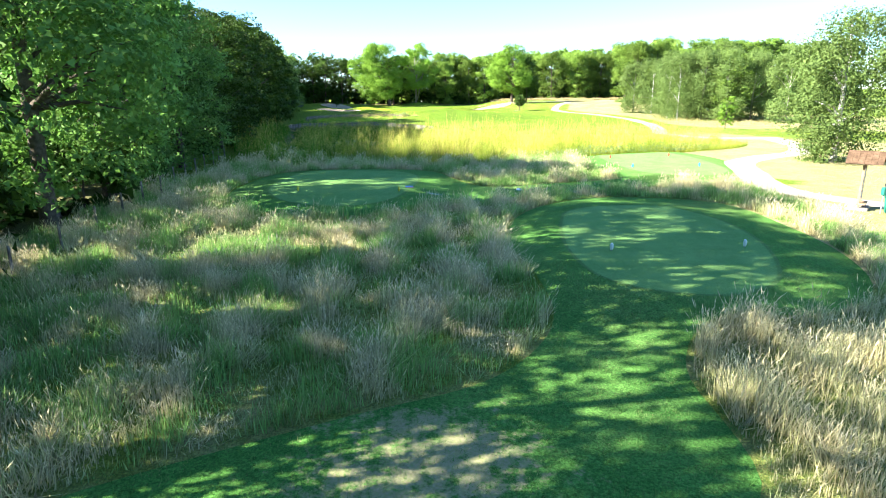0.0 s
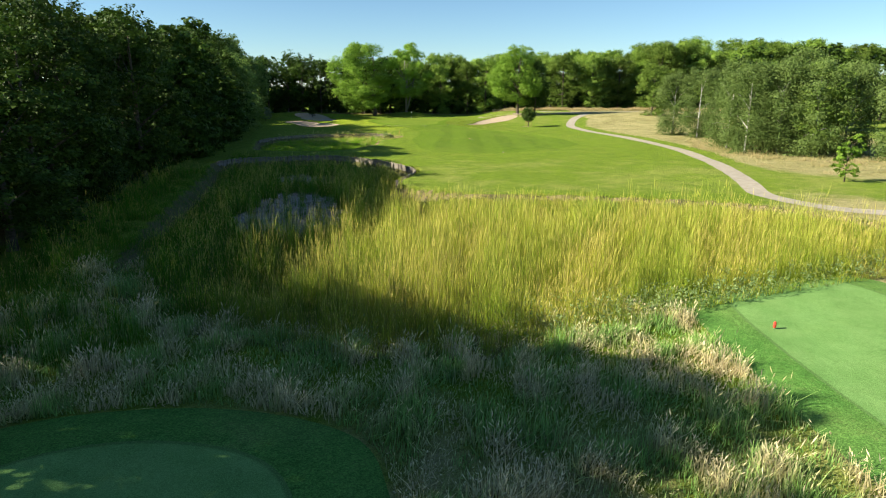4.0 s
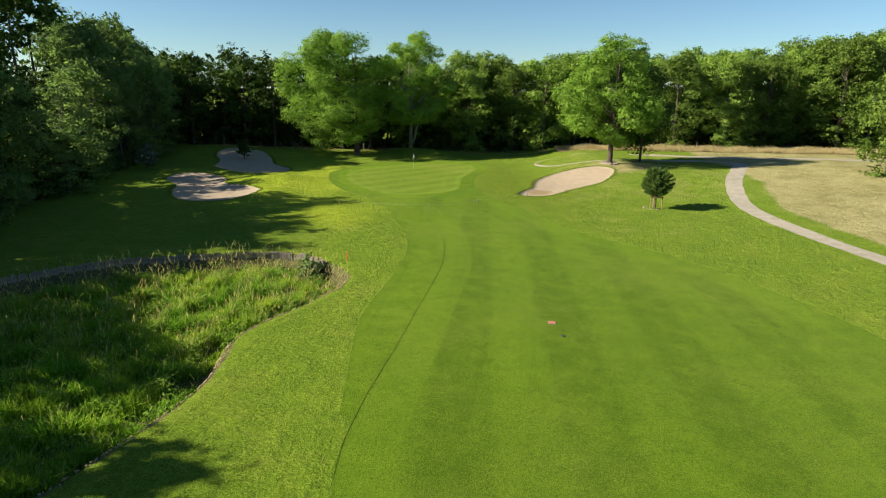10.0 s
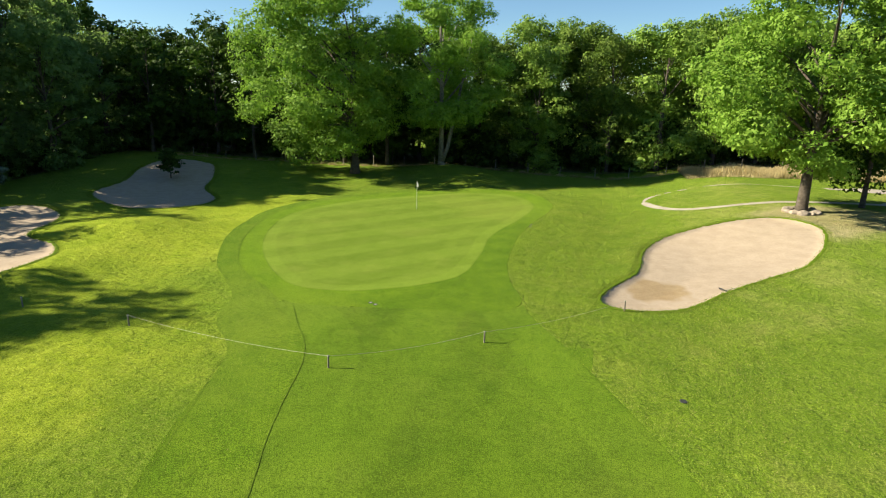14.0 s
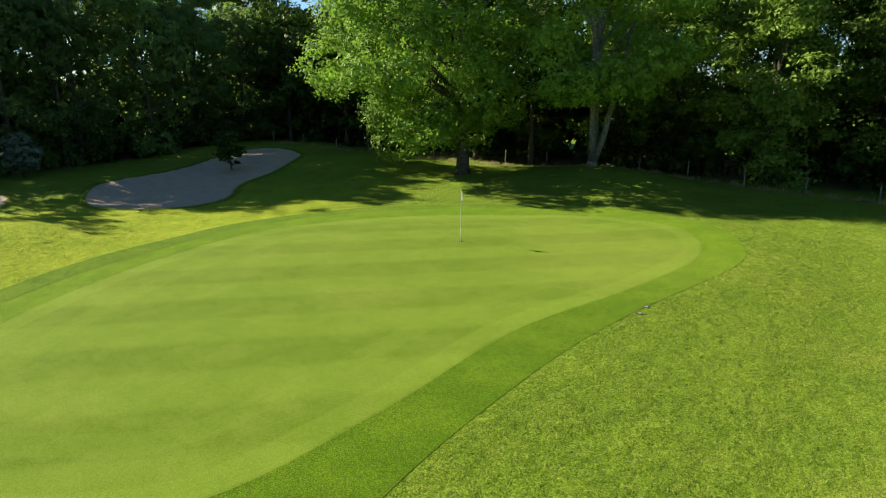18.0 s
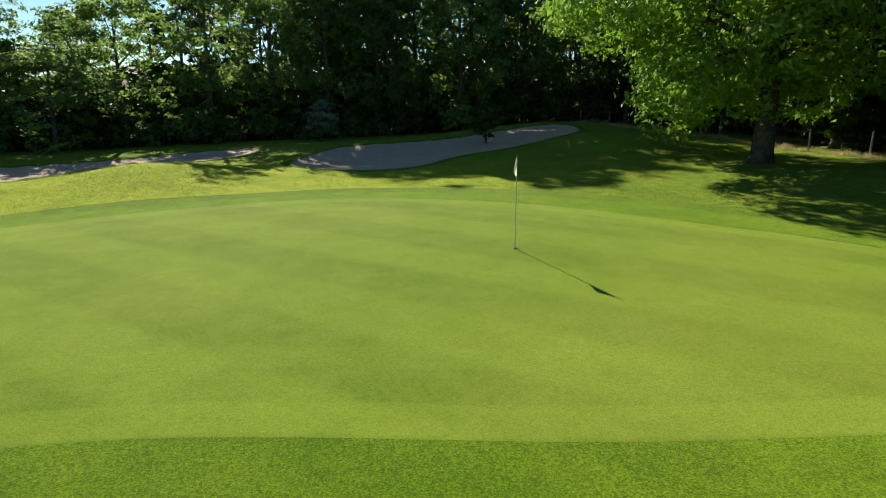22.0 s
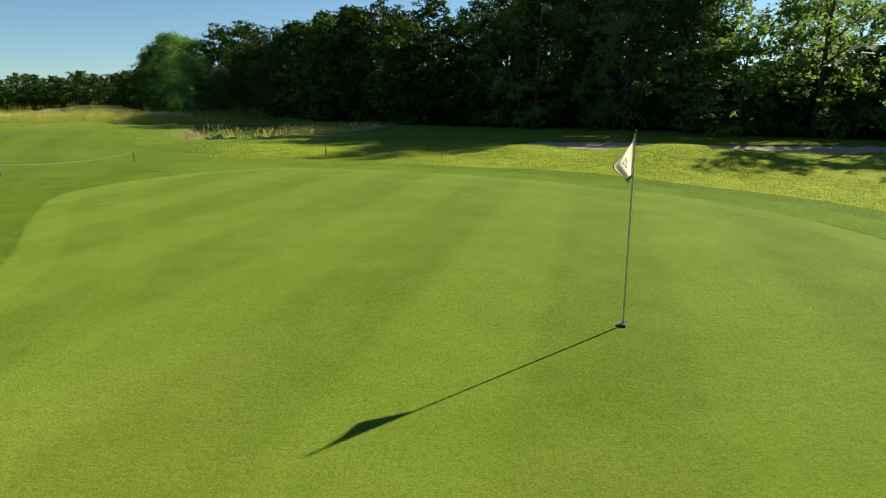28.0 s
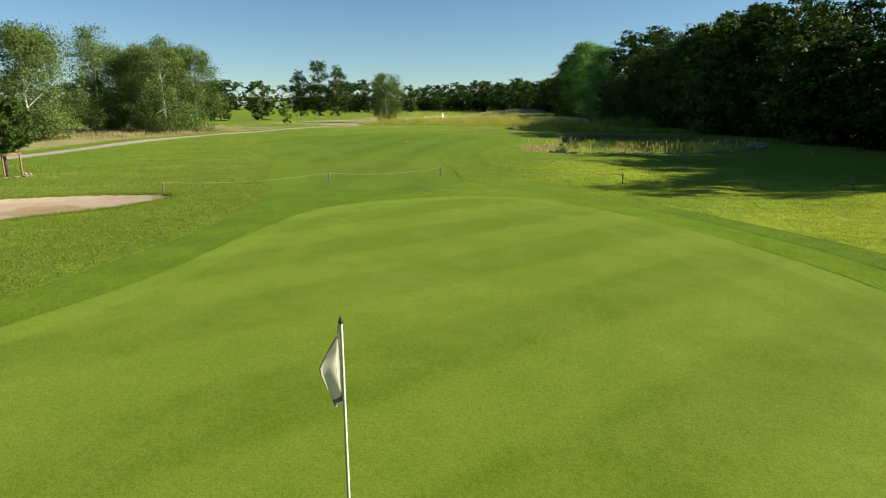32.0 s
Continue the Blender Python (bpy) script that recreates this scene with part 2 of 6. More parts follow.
def plain(name, a, bcol, scale=6.0, rough=0.85, bump_s=0.3, dist=0.02, metal=0.0):
    m, nt, b = material(name)
    v = coords(nt)
    n1 = noise_node(nt, v, scale, 6.0, 0.65)
    n2 = noise_node(nt, v, scale * 9, 3.0, 0.6)
    c = mixc(nt, step_node(nt, n1, 0.3, 0.7), a, bcol)
    c = mixc(nt, math_node(nt, "MULTIPLY", step_node(nt, n2, 0.35, 0.8), 0.35), c, tuple(0.55 * x for x in a))
    nt.links.new(c, b.inputs["Base Color"])
    b.inputs["Roughness"].default_value = rough
    b.inputs["Specular IOR Level"].default_value = 0.08 if rough > 0.8 else 0.4
    b.inputs["Metallic"].default_value = metal
    bump(nt, b, math_node(nt, "ADD", n1, n2), bump_s, dist)
    return m


M_SAND = plain("bunker_sand", (0.350, 0.276, 0.200), (0.415, 0.332, 0.246), 1.3, 0.95, 0.25, 0.015)
M_WETSAND = plain("wet_sand", (0.255, 0.178, 0.094), (0.315, 0.230, 0.128), 1.5, 0.7, 0.2, 0.02)
_nt = M_WETSAND.node_tree
_old = _nt.nodes["Principled BSDF"].inputs["Base Color"].links[0].from_socket
_soft = mixc(_nt, step_node(_nt, math_node(_nt, "ADD", attr(_nt, "edge").outputs["Fac"], math_node(_nt, "MULTIPLY", math_node(_nt, "SUBTRACT", noise_node(_nt, coords(_nt), 3.0), 0.5), 0.4)), 0.0, 0.42), (0.365, 0.290, 0.212), _old)
_nt.links.new(_soft, _nt.nodes["Principled BSDF"].inputs["Base Color"])
_nt.nodes["Principled BSDF"].inputs["Roughness"].default_value = 0.9
M_PATH = plain("path_gravel", (0.315, 0.28, 0.225), (0.42, 0.375, 0.31), 1.4, 0.95, 0.4, 0.02)
M_BARK = plain("bark", (0.065, 0.052, 0.040), (0.145, 0.120, 0.096), 5.0, 0.95, 0.8, 0.04)
M_MAPLEBARK = plain("pale_maple_bark", (0.15, 0.135, 0.105), (0.31, 0.285, 0.235), 5.0, 0.95, 0.8, 0.04)
M_BIRCHBARK = plain("birch_bark", (0.22, 0.20, 0.17), (0.66, 0.64, 0.60), 2.2, 0.8, 0.3, 0.02)
M_TIMBER = plain("weathered_timber", (0.115, 0.095, 0.075), (0.33, 0.295, 0.25), 3.0, 0.9, 0.6, 0.02)
M_STAKE = plain("stake_wood", (0.26, 0.16, 0.09), (0.38, 0.26, 0.16), 4.0, 0.85, 0.4, 0.01)
M_STONE = plain("field_stone", (0.22, 0.18, 0.14), (0.42, 0.35, 0.28), 3.0, 0.9, 0.6, 0.03)
M_ROPE = plain("rope", (0.36, 0.36, 0.27), (0.48, 0.47, 0.36), 30.0, 0.9, 0.3, 0.004)
M_DARK = plain("dark_plastic", (0.02, 0.02, 0.02), (0.05, 0.05, 0.05), 10.0, 0.6, 0.1, 0.004)
M_GREYPLATE = plain("grey_cover", (0.20, 0.20, 0.19), (0.30, 0.30, 0.28), 14.0, 0.7, 0.2, 0.004)
M_WHITE = plain("white_paint", (0.74, 0.74, 0.71), (0.82, 0.82, 0.79), 8.0, 0.5, 0.05, 0.002)


def cloth(name, a, bcol, shine):
    """Thin woven cloth that lets some light through."""
    m = plain(name, a, bcol, 9.0, 0.9, 0.25, 0.01)
    nt = m.node_tree
    tr = nt.nodes.new("ShaderNodeBsdfTranslucent")
    tr.inputs["Color"].default_value = shine
    mx = nt.nodes.new("ShaderNodeMixShader")
    mx.inputs[0].default_value = 0.5
    nt.links.new(nt.nodes["Principled BSDF"].outputs[0], mx.inputs[1])
    nt.links.new(tr.outputs[0], mx.inputs[2])
    nt.links.new(mx.outputs[0], nt.nodes["Material Output"].inputs["Surface"])
    return m


M_FLAG = cloth("flag_cloth", (0.66, 0.63, 0.54), (0.76, 0.73, 0.64), (0.80, 0.76, 0.66, 1))
M_CREST = cloth("faded_print", (0.40, 0.38, 0.35), (0.50, 0.48, 0.44), (0.74, 0.70, 0.62, 1))
M_HEM = plain("flag_print", (0.20, 0.19, 0.17), (0.32, 0.30, 0.27), 40.0, 0.9, 0.2, 0.002)
M_POLE = plain("flag_pole", (0.66, 0.66, 0.64), (0.78, 0.78, 0.75), 6.0, 0.4, 0.05, 0.002)
M_RED = plain("red_paint", (0.60, 0.05, 0.03), (0.70, 0.08, 0.05), 6.0, 0.5, 0.05, 0.002)
M_BLUE = plain("blue_paint", (0.03, 0.20, 0.62), (0.05, 0.27, 0.70), 6.0, 0.5, 0.05, 0.002)
M_YELLOW = plain("yellow_paint", (0.72, 0.60, 0.05), (0.80, 0.68, 0.09), 6.0, 0.5, 0.05, 0.002)
M_BIN = plain("green_plastic", (0.01, 0.12, 0.09), (0.02, 0.17, 0.12), 6.0, 0.5, 0.1, 0.004)
M_ROOF = plain("wood_shingle", (0.08, 0.05, 0.032), (0.16, 0.10, 0.065), 4.0, 0.9, 0.5, 0.02)
M_LIP = plain("lip_turf", (0.085, 0.155, 0.008), (0.15, 0.225, 0.016), 6.0, 0.9, 0.8, 0.03)
M_CLOD = plain("earth", (0.30, 0.22, 0.13), (0.46, 0.36, 0.22), 2.0, 0.95, 0.6, 0.03)
M_MUDCLOD = plain("mud_flake", (0.36, 0.32, 0.27), (0.52, 0.47, 0.41), 2.0, 0.95, 0.5, 0.02)
M_WATER = plain("puddle_water", (0.05, 0.05, 0.04), (0.08, 0.08, 0.06), 3.0, 0.06, 0.02, 0.002)
M_PLATE_RED = plain("red_plate", (0.45, 0.14, 0.09), (0.55, 0.20, 0.14), 6.0, 0.6, 0.1, 0.004)


def mud_material():
    """Dry grey bed split by shrinkage cracks."""
    m, nt, b = material("cracked_mud")
    v = coords(nt)
    vo = nt.nodes.new("ShaderNodeTexVoronoi")
    vo.feature = "DISTANCE_TO_EDGE"
    vo.inputs["Scale"].default_value = 6.2
    nt.links.new(v, vo.inputs["Vector"])
    n = noise_node(nt, v, 1.2, 5.0)
    c = mixc(nt, step_node(nt, n, 0.3, 0.7), (0.28, 0.235, 0.18), (0.42, 0.355, 0.28))
    edge = step_node(nt, math_node(nt, "ADD", vo.outputs["Distance"], math_node(nt, "MULTIPLY", math_node(nt, "SUBTRACT", n, 0.45), 0.14)), 0.01, 0.09)
    c = mixc(nt, edge, (0.05, 0.042, 0.034), c)
    nt.links.new(c, b.inputs["Base Color"])
    b.inputs["Roughness"].default_value = 0.95
    b.inputs["Specular IOR Level"].default_value = 0.05
    bump(nt, b, edge, 0.8, 0.05)
    return m


M_MUD = mud_material()


def leafy(name, dark, light, through_col, var=0.5, mixfac=0.35):
    m, nt, b = material(name)
    geo = nt.nodes.new("ShaderNodeNewGeometry")
    info = nt.nodes.new("ShaderNodeObjectInfo")
    v = coords(nt)
    clump = noise_node(nt, v, 0.5, 3.0)
    c = mixc(nt, math_node(nt, "MULTIPLY", geo.outputs["Random Per Island"], 0.8), dark, light)
    c = mixc(nt, math_node(nt, "MULTIPLY", step_node(nt, clump, 0.35, 0.7), 0.5), c, light)
    tone = math_node(nt, "ADD", 1.0 - var * 0.5, math_node(nt, "MULTIPLY", info.outputs["Random"], var))
    mul = nt.nodes.new("ShaderNodeCombineColor")
    nt.links.new(math_node(nt, "MULTIPLY", tone, 1.0), mul.inputs[0])
    nt.links.new(tone, mul.inputs[1])
    nt.links.new(tone, mul.inputs[2])
    c = mixc(nt, 1.0, c, mul.outputs[0], "MULTIPLY")
    nt.links.new(c, b.inputs["Base Color"])
    b.inputs["Roughness"].default_value = 0.6
    b.inputs["Specular IOR Level"].default_value = 0.10
    tr = nt.nodes.new("ShaderNodeBsdfTranslucent")
    nt.links.new(mixc(nt, 1.0, through_col, mul.outputs[0], "MULTIPLY"), tr.inputs["Color"])
    mx = nt.nodes.new("ShaderNodeMixShader")
    mx.inputs[0].default_value = mixfac
    nt.links.new(b.outputs[0], mx.inputs[1])
    nt.links.new(tr.outputs[0], mx.inputs[2])
    nt.links.new(mx.outputs[0], nt.nodes["Material Output"].inputs["Surface"])
    return m


# Oak leaf tones hold the light: WOOD darkened as shade, BACK and NEAR brightened.
M_LEAF_WOOD = leafy("shaded_oak_leaves", (0.013, 0.030, 0.005), (0.078, 0.134, 0.018), (0.06, 0.12, 0.015), var=0.5, mixfac=0.14)
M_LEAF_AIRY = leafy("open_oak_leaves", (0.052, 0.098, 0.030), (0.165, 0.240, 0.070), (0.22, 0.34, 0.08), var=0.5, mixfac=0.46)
M_LEAF_BACK = leafy("sunlit_oak_leaves", (0.062, 0.125, 0.020), (0.250, 0.350, 0.062), (0.19, 0.32, 0.045), var=0.7, mixfac=0.28)
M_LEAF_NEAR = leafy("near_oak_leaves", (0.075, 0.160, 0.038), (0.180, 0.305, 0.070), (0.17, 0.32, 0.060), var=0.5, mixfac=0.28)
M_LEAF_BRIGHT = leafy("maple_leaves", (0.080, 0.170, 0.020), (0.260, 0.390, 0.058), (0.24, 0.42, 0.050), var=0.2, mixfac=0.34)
M_LEAF_BIRCH = leafy("birch_leaves", (0.072, 0.122, 0.030), (0.175, 0.240, 0.070), (0.14, 0.21, 0.045), var=0.3, mixfac=0.28)
M_LEAF_PINE = leafy("pine_needles", (0.042, 0.090, 0.018), (0.120, 0.185, 0.040), (0.06, 0.10, 0.02), var=0.2, mixfac=0.15)
M_LEAF_WEED = leafy("weed_leaves", (0.13, 0.20, 0.07), (0.26, 0.34, 0.14), (0.20, 0.30, 0.07), var=0.1, mixfac=0.3)
M_LEAF_SILVER = leafy("silver_leaves", (0.10, 0.14, 0.09), (0.20, 0.25, 0.17), (0.10, 0.14, 0.06), var=0.2, mixfac=0.2)


def blade_material():
    m, nt, b = material("grass_blades")
    c = attr(nt, "tint").outputs["Color"]
    geo = nt.nodes.new("ShaderNodeNewGeometry")
    k = math_node(nt, "ADD", 0.72, math_node(nt, "MULTIPLY", geo.outputs["Random Per Island"], 0.56))
    mul = nt.nodes.new("ShaderNodeCombineColor")
    for i in range(3):
        nt.links.new(k, mul.inputs[i])
    c = mixc(nt, 1.0, c, mul.outputs[0], "MULTIPLY")
    nt.links.new(c, b.inputs["Base Color"])
    b.inputs["Roughness"].default_value = 0.7
    b.inputs["Specular IOR Level"].default_value = 0.08
    tr = nt.nodes.new("ShaderNodeBsdfTranslucent")
    nt.links.new(c, tr.inputs["Color"])
    mx = nt.nodes.new("ShaderNodeMixShader")
    mx.inputs[0].default_value = 0.4
    nt.links.new(b.outputs[0], mx.inputs[1])
    nt.links.new(tr.outputs[0], mx.inputs[2])
    nt.links.new(mx.outputs[0], nt.nodes["Material Output"].inputs["Surface"])
    return m


M_BLADE = blade_material()

# ---------------------------------------------------------------- mesh helpers


def np_mesh(name, co, faces, mat=None, smooth=False):
    """A mesh from arrays: co (n, 3), faces (m, 3) or (m, 4)."""
    co, faces = np.asarray(co, np.float32), np.asarray(faces, np.int32)
    me = bpy.data.meshes.new(name)
    k = faces.shape[1]
    me.vertices.add(len(co))
    me.vertices.foreach_set("co", co.ravel())
    me.loops.add(faces.size)
    me.loops.foreach_set("vertex_index", faces.ravel())
    me.polygons.add(len(faces))
    me.polygons.foreach_set("loop_start", np.arange(0, faces.size, k, dtype=np.int32))
    me.polygons.foreach_set("loop_total", np.full(len(faces), k, np.int32))
    if smooth:
        me.polygons.foreach_set("use_smooth", np.ones(len(faces), bool))
    me.update(calc_edges=True)
    me.validate()
    if mat:
        me.materials.append(mat)
    return me


def part(name, bm, mat, parent, label=""):
    """Links a bmesh (or a ready mesh) as one mesh object under a thing."""
    if isinstance(bm, bpy.types.Mesh):
        me = bm
    else:
        me = bpy.data.meshes.new(name)
        bmesh.ops.recalc_face_normals(bm, faces=bm.faces[:])
        bm.to_mesh(me)
        bm.free()
    if mat and not me.materials:
        me.materials.append(mat)
    ob = new(name, me)
    ob.parent = parent
    if label:
        ob["label"] = label
    return ob


def thing(name, x=0.0, y=0.0, z=0.0, rz=0.0):
    ob = new(name)
    ob.empty_display_size = 0.2
    ob.matrix_basis = pose(x, y, z, 0, 0, rz)
    return ob


def box(bm, cx, cy, cz, sx, sy, sz, m=None, bevel=0.0):
    r = bmesh.ops.create_cube(bm, size=1.0)
    mat = Matrix.Translation((cx, cy, cz)) @ Matrix.Diagonal((sx, sy, sz, 1))
    if m is not None:
        mat = m @ mat
    bmesh.ops.transform(bm, matrix=mat, verts=r["verts"])
    if bevel:
        es = list({e for v in r["verts"] for e in v.link_edges})
        bmesh.ops.bevel(bm, geom=es, offset=bevel, segments=1, affect="EDGES")


def tube(bm, pts, radii, sides=7, cap=True):
    """A tapered tube through points."""
    rings = []
    for i, p in enumerate(pts):
        a = Vector(pts[max(i - 1, 0)])
        b = Vector(pts[min(i + 1, len(pts) - 1)])
        d = (b - a).normalized()
        u = d.orthogonal().normalized()
        if rings:
            u = (rings[-1][1] - d * rings[-1][1].dot(d)).normalized()
        w = d.cross(u)
        ring = [bm.verts.new(Vector(p) + (u * math.cos(q) + w * math.sin(q)) * radii[i]) for q in (2 * math.pi * j / sides for j in range(sides))]
        rings.append((ring, u))
    for (r0, _), (r1, _) in zip(rings, rings[1:]):
        for j in range(sides):
            bm.faces.new((r0[j], r0[(j + 1) % sides], r1[(j + 1) % sides], r1[j]))
    if cap:
        bm.faces.new(rings[0][0][::-1])
        bm.faces.new(rings[-1][0])


# ---------------------------------------------------------------- plan outlines


def spline(ctrl, closed=True, n=8):
    """A Catmull-Rom curve through control points."""
    p = np.array(ctrl, float)
    k = len(p)
    out = []
    for i in range(k if closed else k - 1):
        if closed:
            a, b, c, d = p[(i - 1) % k], p[i], p[(i + 1) % k], p[(i + 2) % k]
        else:
            a, b, c, d = p[max(i - 1, 0)], p[i], p[i + 1], p[min(i + 2, k - 1)]
        for s in np.arange(n) / n:
            out.append(0.5 * (2 * b + (c - a) * s + (2 * a - 5 * b + 4 * c - d) * s * s + (3 * b - a - 3 * c + d) * s**3))
    if not closed:
        out.append(p[-1])
    return np.array(out)


def seg_dist(x, y, poly, closed=True):
    best = np.full(x.shape, 1e9)
    k = len(poly)
    for i in range(k if closed else k - 1):
        ax, ay = poly[i]
        bx, by = poly[(i + 1) % k]
        dx, dy = bx - ax, by - ay
        q = np.clip(((x - ax) * dx + (y - ay) * dy) / (dx * dx + dy * dy + 1e-12), 0, 1)
        np.minimum(best, (x - ax - q * dx) ** 2 + (y - ay - q * dy) ** 2, out=best)
    return np.sqrt(best)


def inside(x, y, poly):
    c = np.zeros(x.shape, bool)
    k = len(poly)
    for i in range(k):
        ax, ay = poly[i]
        bx, by = poly[(i + 1) % k]
        if ay == by:
            continue
        c ^= ((ay > y) != (by > y)) & (x < (bx - ax) * (y - ay) / (by - ay) + ax)
    return c


def sdf(x, y, poly, reach=6.0):
    """Signed distance, positive inside; cut off beyond reach outside the outline's box."""
    x, y = np.asarray(x, float), np.asarray(y, float)
    out = np.full(x.shape, -float(reach))
    (x0, y0), (x1, y1) = poly.min(0) - reach, poly.max(0) + reach
    near = (x > x0) & (x < x1) & (y > y0) & (y < y1)
    xs, ys = x[near], y[near]
    d = seg_dist(xs, ys, poly)
    out[near] = np.where(inside(xs, ys, poly), d, -d)
    return out


def sst(v, lo, hi):
    q = np.clip((v - lo) / (hi - lo), 0, 1)
    return q * q * (3 - 2 * q)


GREEN = spline([(-10.2, 154.0), (-13.2, 157.6), (-15.6, 162.4), (-16.7, 168.0), (-14.6, 173.6), (-10.5, 177.6), (-6.3, 180.2), (-2.6, 180.0), (-0.7, 176.6), (-1.0, 171.6), (-2.2, 165.6), (-2.1, 160.4), (-2.6, 156.4), (-5.6, 153.7), (-8.2, 153.1)])
COLLAR = spline([(-10.3, 152.7), (-12.9, 155.0), (-14.6, 157.5), (-16.2, 160.8), (-17.4, 164.8), (-17.9, 168.8), (-16.0, 174.6), (-11.2, 179.2), (-6.2, 181.9), (-1.6, 181.3), (0.3, 178.6), (0.8, 175.9), (0.2, 171.7), (-0.3, 168.8), (-0.6, 165.5), (-0.6, 162.2), (-0.4, 159.2), (0.1, 156.6), (0.9, 154.0), (0.0, 152.6), (-4.0, 151.8), (-8.2, 151.2)])
FAIRWAY = spline([(4.0, 100.0), (9.5, 101.2), (14.2, 104.4), (17.8, 108.6), (19.6, 113.0), (18.4, 122.0), (14.0, 131.5), (8.6, 138.2), (5.4, 145.0), (2.9, 150.0), (1.5, 152.4), (0.3, 155.6), (-0.8, 158.5), (-4.0, 156.0), (-7.6, 153.4), (-8.9, 151.1), (-6.8, 149.0), (-5.5, 146.8), (-4.5, 143.0), (-3.4, 139.7), (-2.3, 135.7), (-1.9, 128.6), (-2.8, 118.0), (-3.4, 107.5), (-0.4, 102.4)])
BUNKER_R = spline([(4.2, 155.0), (4.5, 157.0), (6.0, 160.2), (6.7, 164.6), (8.4, 168.0), (11.4, 169.9), (14.8, 170.4), (16.5, 168.4), (15.9, 165.2), (14.2, 162.0), (11.8, 159.8), (9.6, 157.6), (7.6, 155.3), (5.6, 154.5)])
BUNKER_L = spline([(-30.0, 149.1), (-31.8, 152.4), (-33.0, 155.4), (-36.1, 159.2), (-36.6, 162.4), (-34.0, 163.6), (-30.9, 162.2), (-29.0, 159.6), (-27.9, 157.0), (-24.6, 155.6), (-22.7, 153.4), (-22.6, 150.8), (-24.6, 147.4), (-27.8, 147.2)])
BUNKER_B = spline([(-30.0, 166.0), (-34.6, 168.8), (-36.6, 174.6), (-39.6, 180.4), (-39.4, 184.6), (-34.6, 184.4), (-31.0, 179.6), (-28.8, 175.0), (-25.6, 171.8), (-25.0, 168.6), (-27.0, 166.0)])
POND_1 = spline([(-24.4, 89.6), (-20.1, 94.4), (-14.0, 95.6), (-8.4, 93.0), (-4.2, 88.2), (-2.3, 82.8), (-3.5, 76.4), (-2.4, 73.2), (2.3, 70.6), (8.0, 70.2), (14.5, 68.9), (21.0, 67.6), (27.0, 63.4), (29.0, 57.4), (24.0, 52.6), (17.0, 49.2), (8.0, 45.2), (2.5, 42.2), (-5.0, 43.0), (-12.0, 47.0), (-16.0, 56.0), (-19.0, 68.0), (-21.5, 79.0)])
POND_2 = spline([(-24.9, 104.4), (-26.8, 110.4), (-27.9, 115.6), (-26.4, 122.4), (-21.6, 127.4), (-15.7, 129.7), (-10.9, 129.9), (-7.4, 126.0), (-8.4, 121.6), (-10.3, 117.2), (-9.8, 112.2), (-11.4, 105.4), (-13.4, 102.6), (-16.2, 101.6), (-20.0, 101.8)])
TEE_A = spline([(5.0, 21.6), (5.6, 23.2), (7.2, 24.1), (9.7, 23.8), (10.9, 22.0), (11.3, 19.5), (10.9, 16.4), (9.6, 13.4), (7.8, 12.0), (6.3, 12.0), (5.2, 12.6), (4.5, 13.8), (4.3, 16.2), (4.5, 18.8)])
APRON_A = spline([(2.6, 17.8), (3.2, 22.4), (5.4, 26.2), (9.0, 28.0), (13.4, 26.0), (14.0, 21.0), (13.4, 16.4), (12.0, 13.2), (9.4, 11.2), (6.6, 10.6), (5.2, 8.4), (4.6, 4.4), (-0.6, 3.8), (-4.4, 2.6), (-5.2, 4.2), (-1.4, 6.4), (1.4, 8.0), (3.0, 10.8), (3.0, 14.2)])
TEE_B = spline([(-1.5, 34.0), (-3.0, 36.3), (-6.2, 36.8), (-8.8, 35.3), (-9.4, 31.8), (-9.1, 28.2), (-7.2, 25.2), (-4.6, 24.2), (-2.6, 25.4), (-1.6, 29.6)])
APRON_B = spline([(0.6, 34.2), (-1.0, 37.4), (-5.6, 38.6), (-10.4, 37.0), (-11.4, 32.0), (-10.6, 26.6), (-7.6, 23.4), (-3.6, 22.8), (0.0, 25.6), (4.6, 28.6), (9.6, 30.4), (14.6, 33.0), (13.0, 34.6), (7.0, 33.0), (3.0, 31.4)])
TEE_C = spline([(12.0, 41.5), (12.5, 48.0), (15.0, 50.2), (18.0, 50.2), (19.4, 46.4), (19.2, 41.0), (18.4, 36.4), (15.4, 34.2), (12.6, 35.8)])
APRON_C = spline([(10.4, 41.5), (10.9, 49.0), (14.2, 52.2), (19.0, 52.0), (21.2, 46.6), (21.0, 39.8), (19.4, 33.6), (15.0, 32.2), (11.0, 34.4)])
TRACK = spline([(35.0, 63.8), (28.4, 66.0), (25.8, 70.8), (26.9, 76.0), (29.0, 84.8), (30.7, 95.0), (31.5, 103.0), (31.1, 111.0), (30.1, 118.0), (28.6, 126.0), (27.2, 134.0), (26.0, 142.0), (25.5, 148.0), (26.2, 154.0), (28.6, 162.0), (31.8, 169.0), (34.0, 174.5), (31.0, 177.4), (24.0, 177.6), (17.0, 176.0), (11.0, 175.0), (8.4, 177.4), (8.0, 180.6), (11.0, 183.0), (18.0, 183.6), (28.0, 182.6), (45.0, 181.0), (80.0, 184.0)], closed=False)
TRACK_TEE = spline([(35.0, 63.8), (33.6, 56.0), (29.6, 49.0), (22.6, 43.6), (19.6, 36.0), (18.4, 30.0), (20.2, 26.4), (25.0, 22.0), (30.0, 14.0), (33.0, 2.0), (36.0, -20.0)], closed=False)
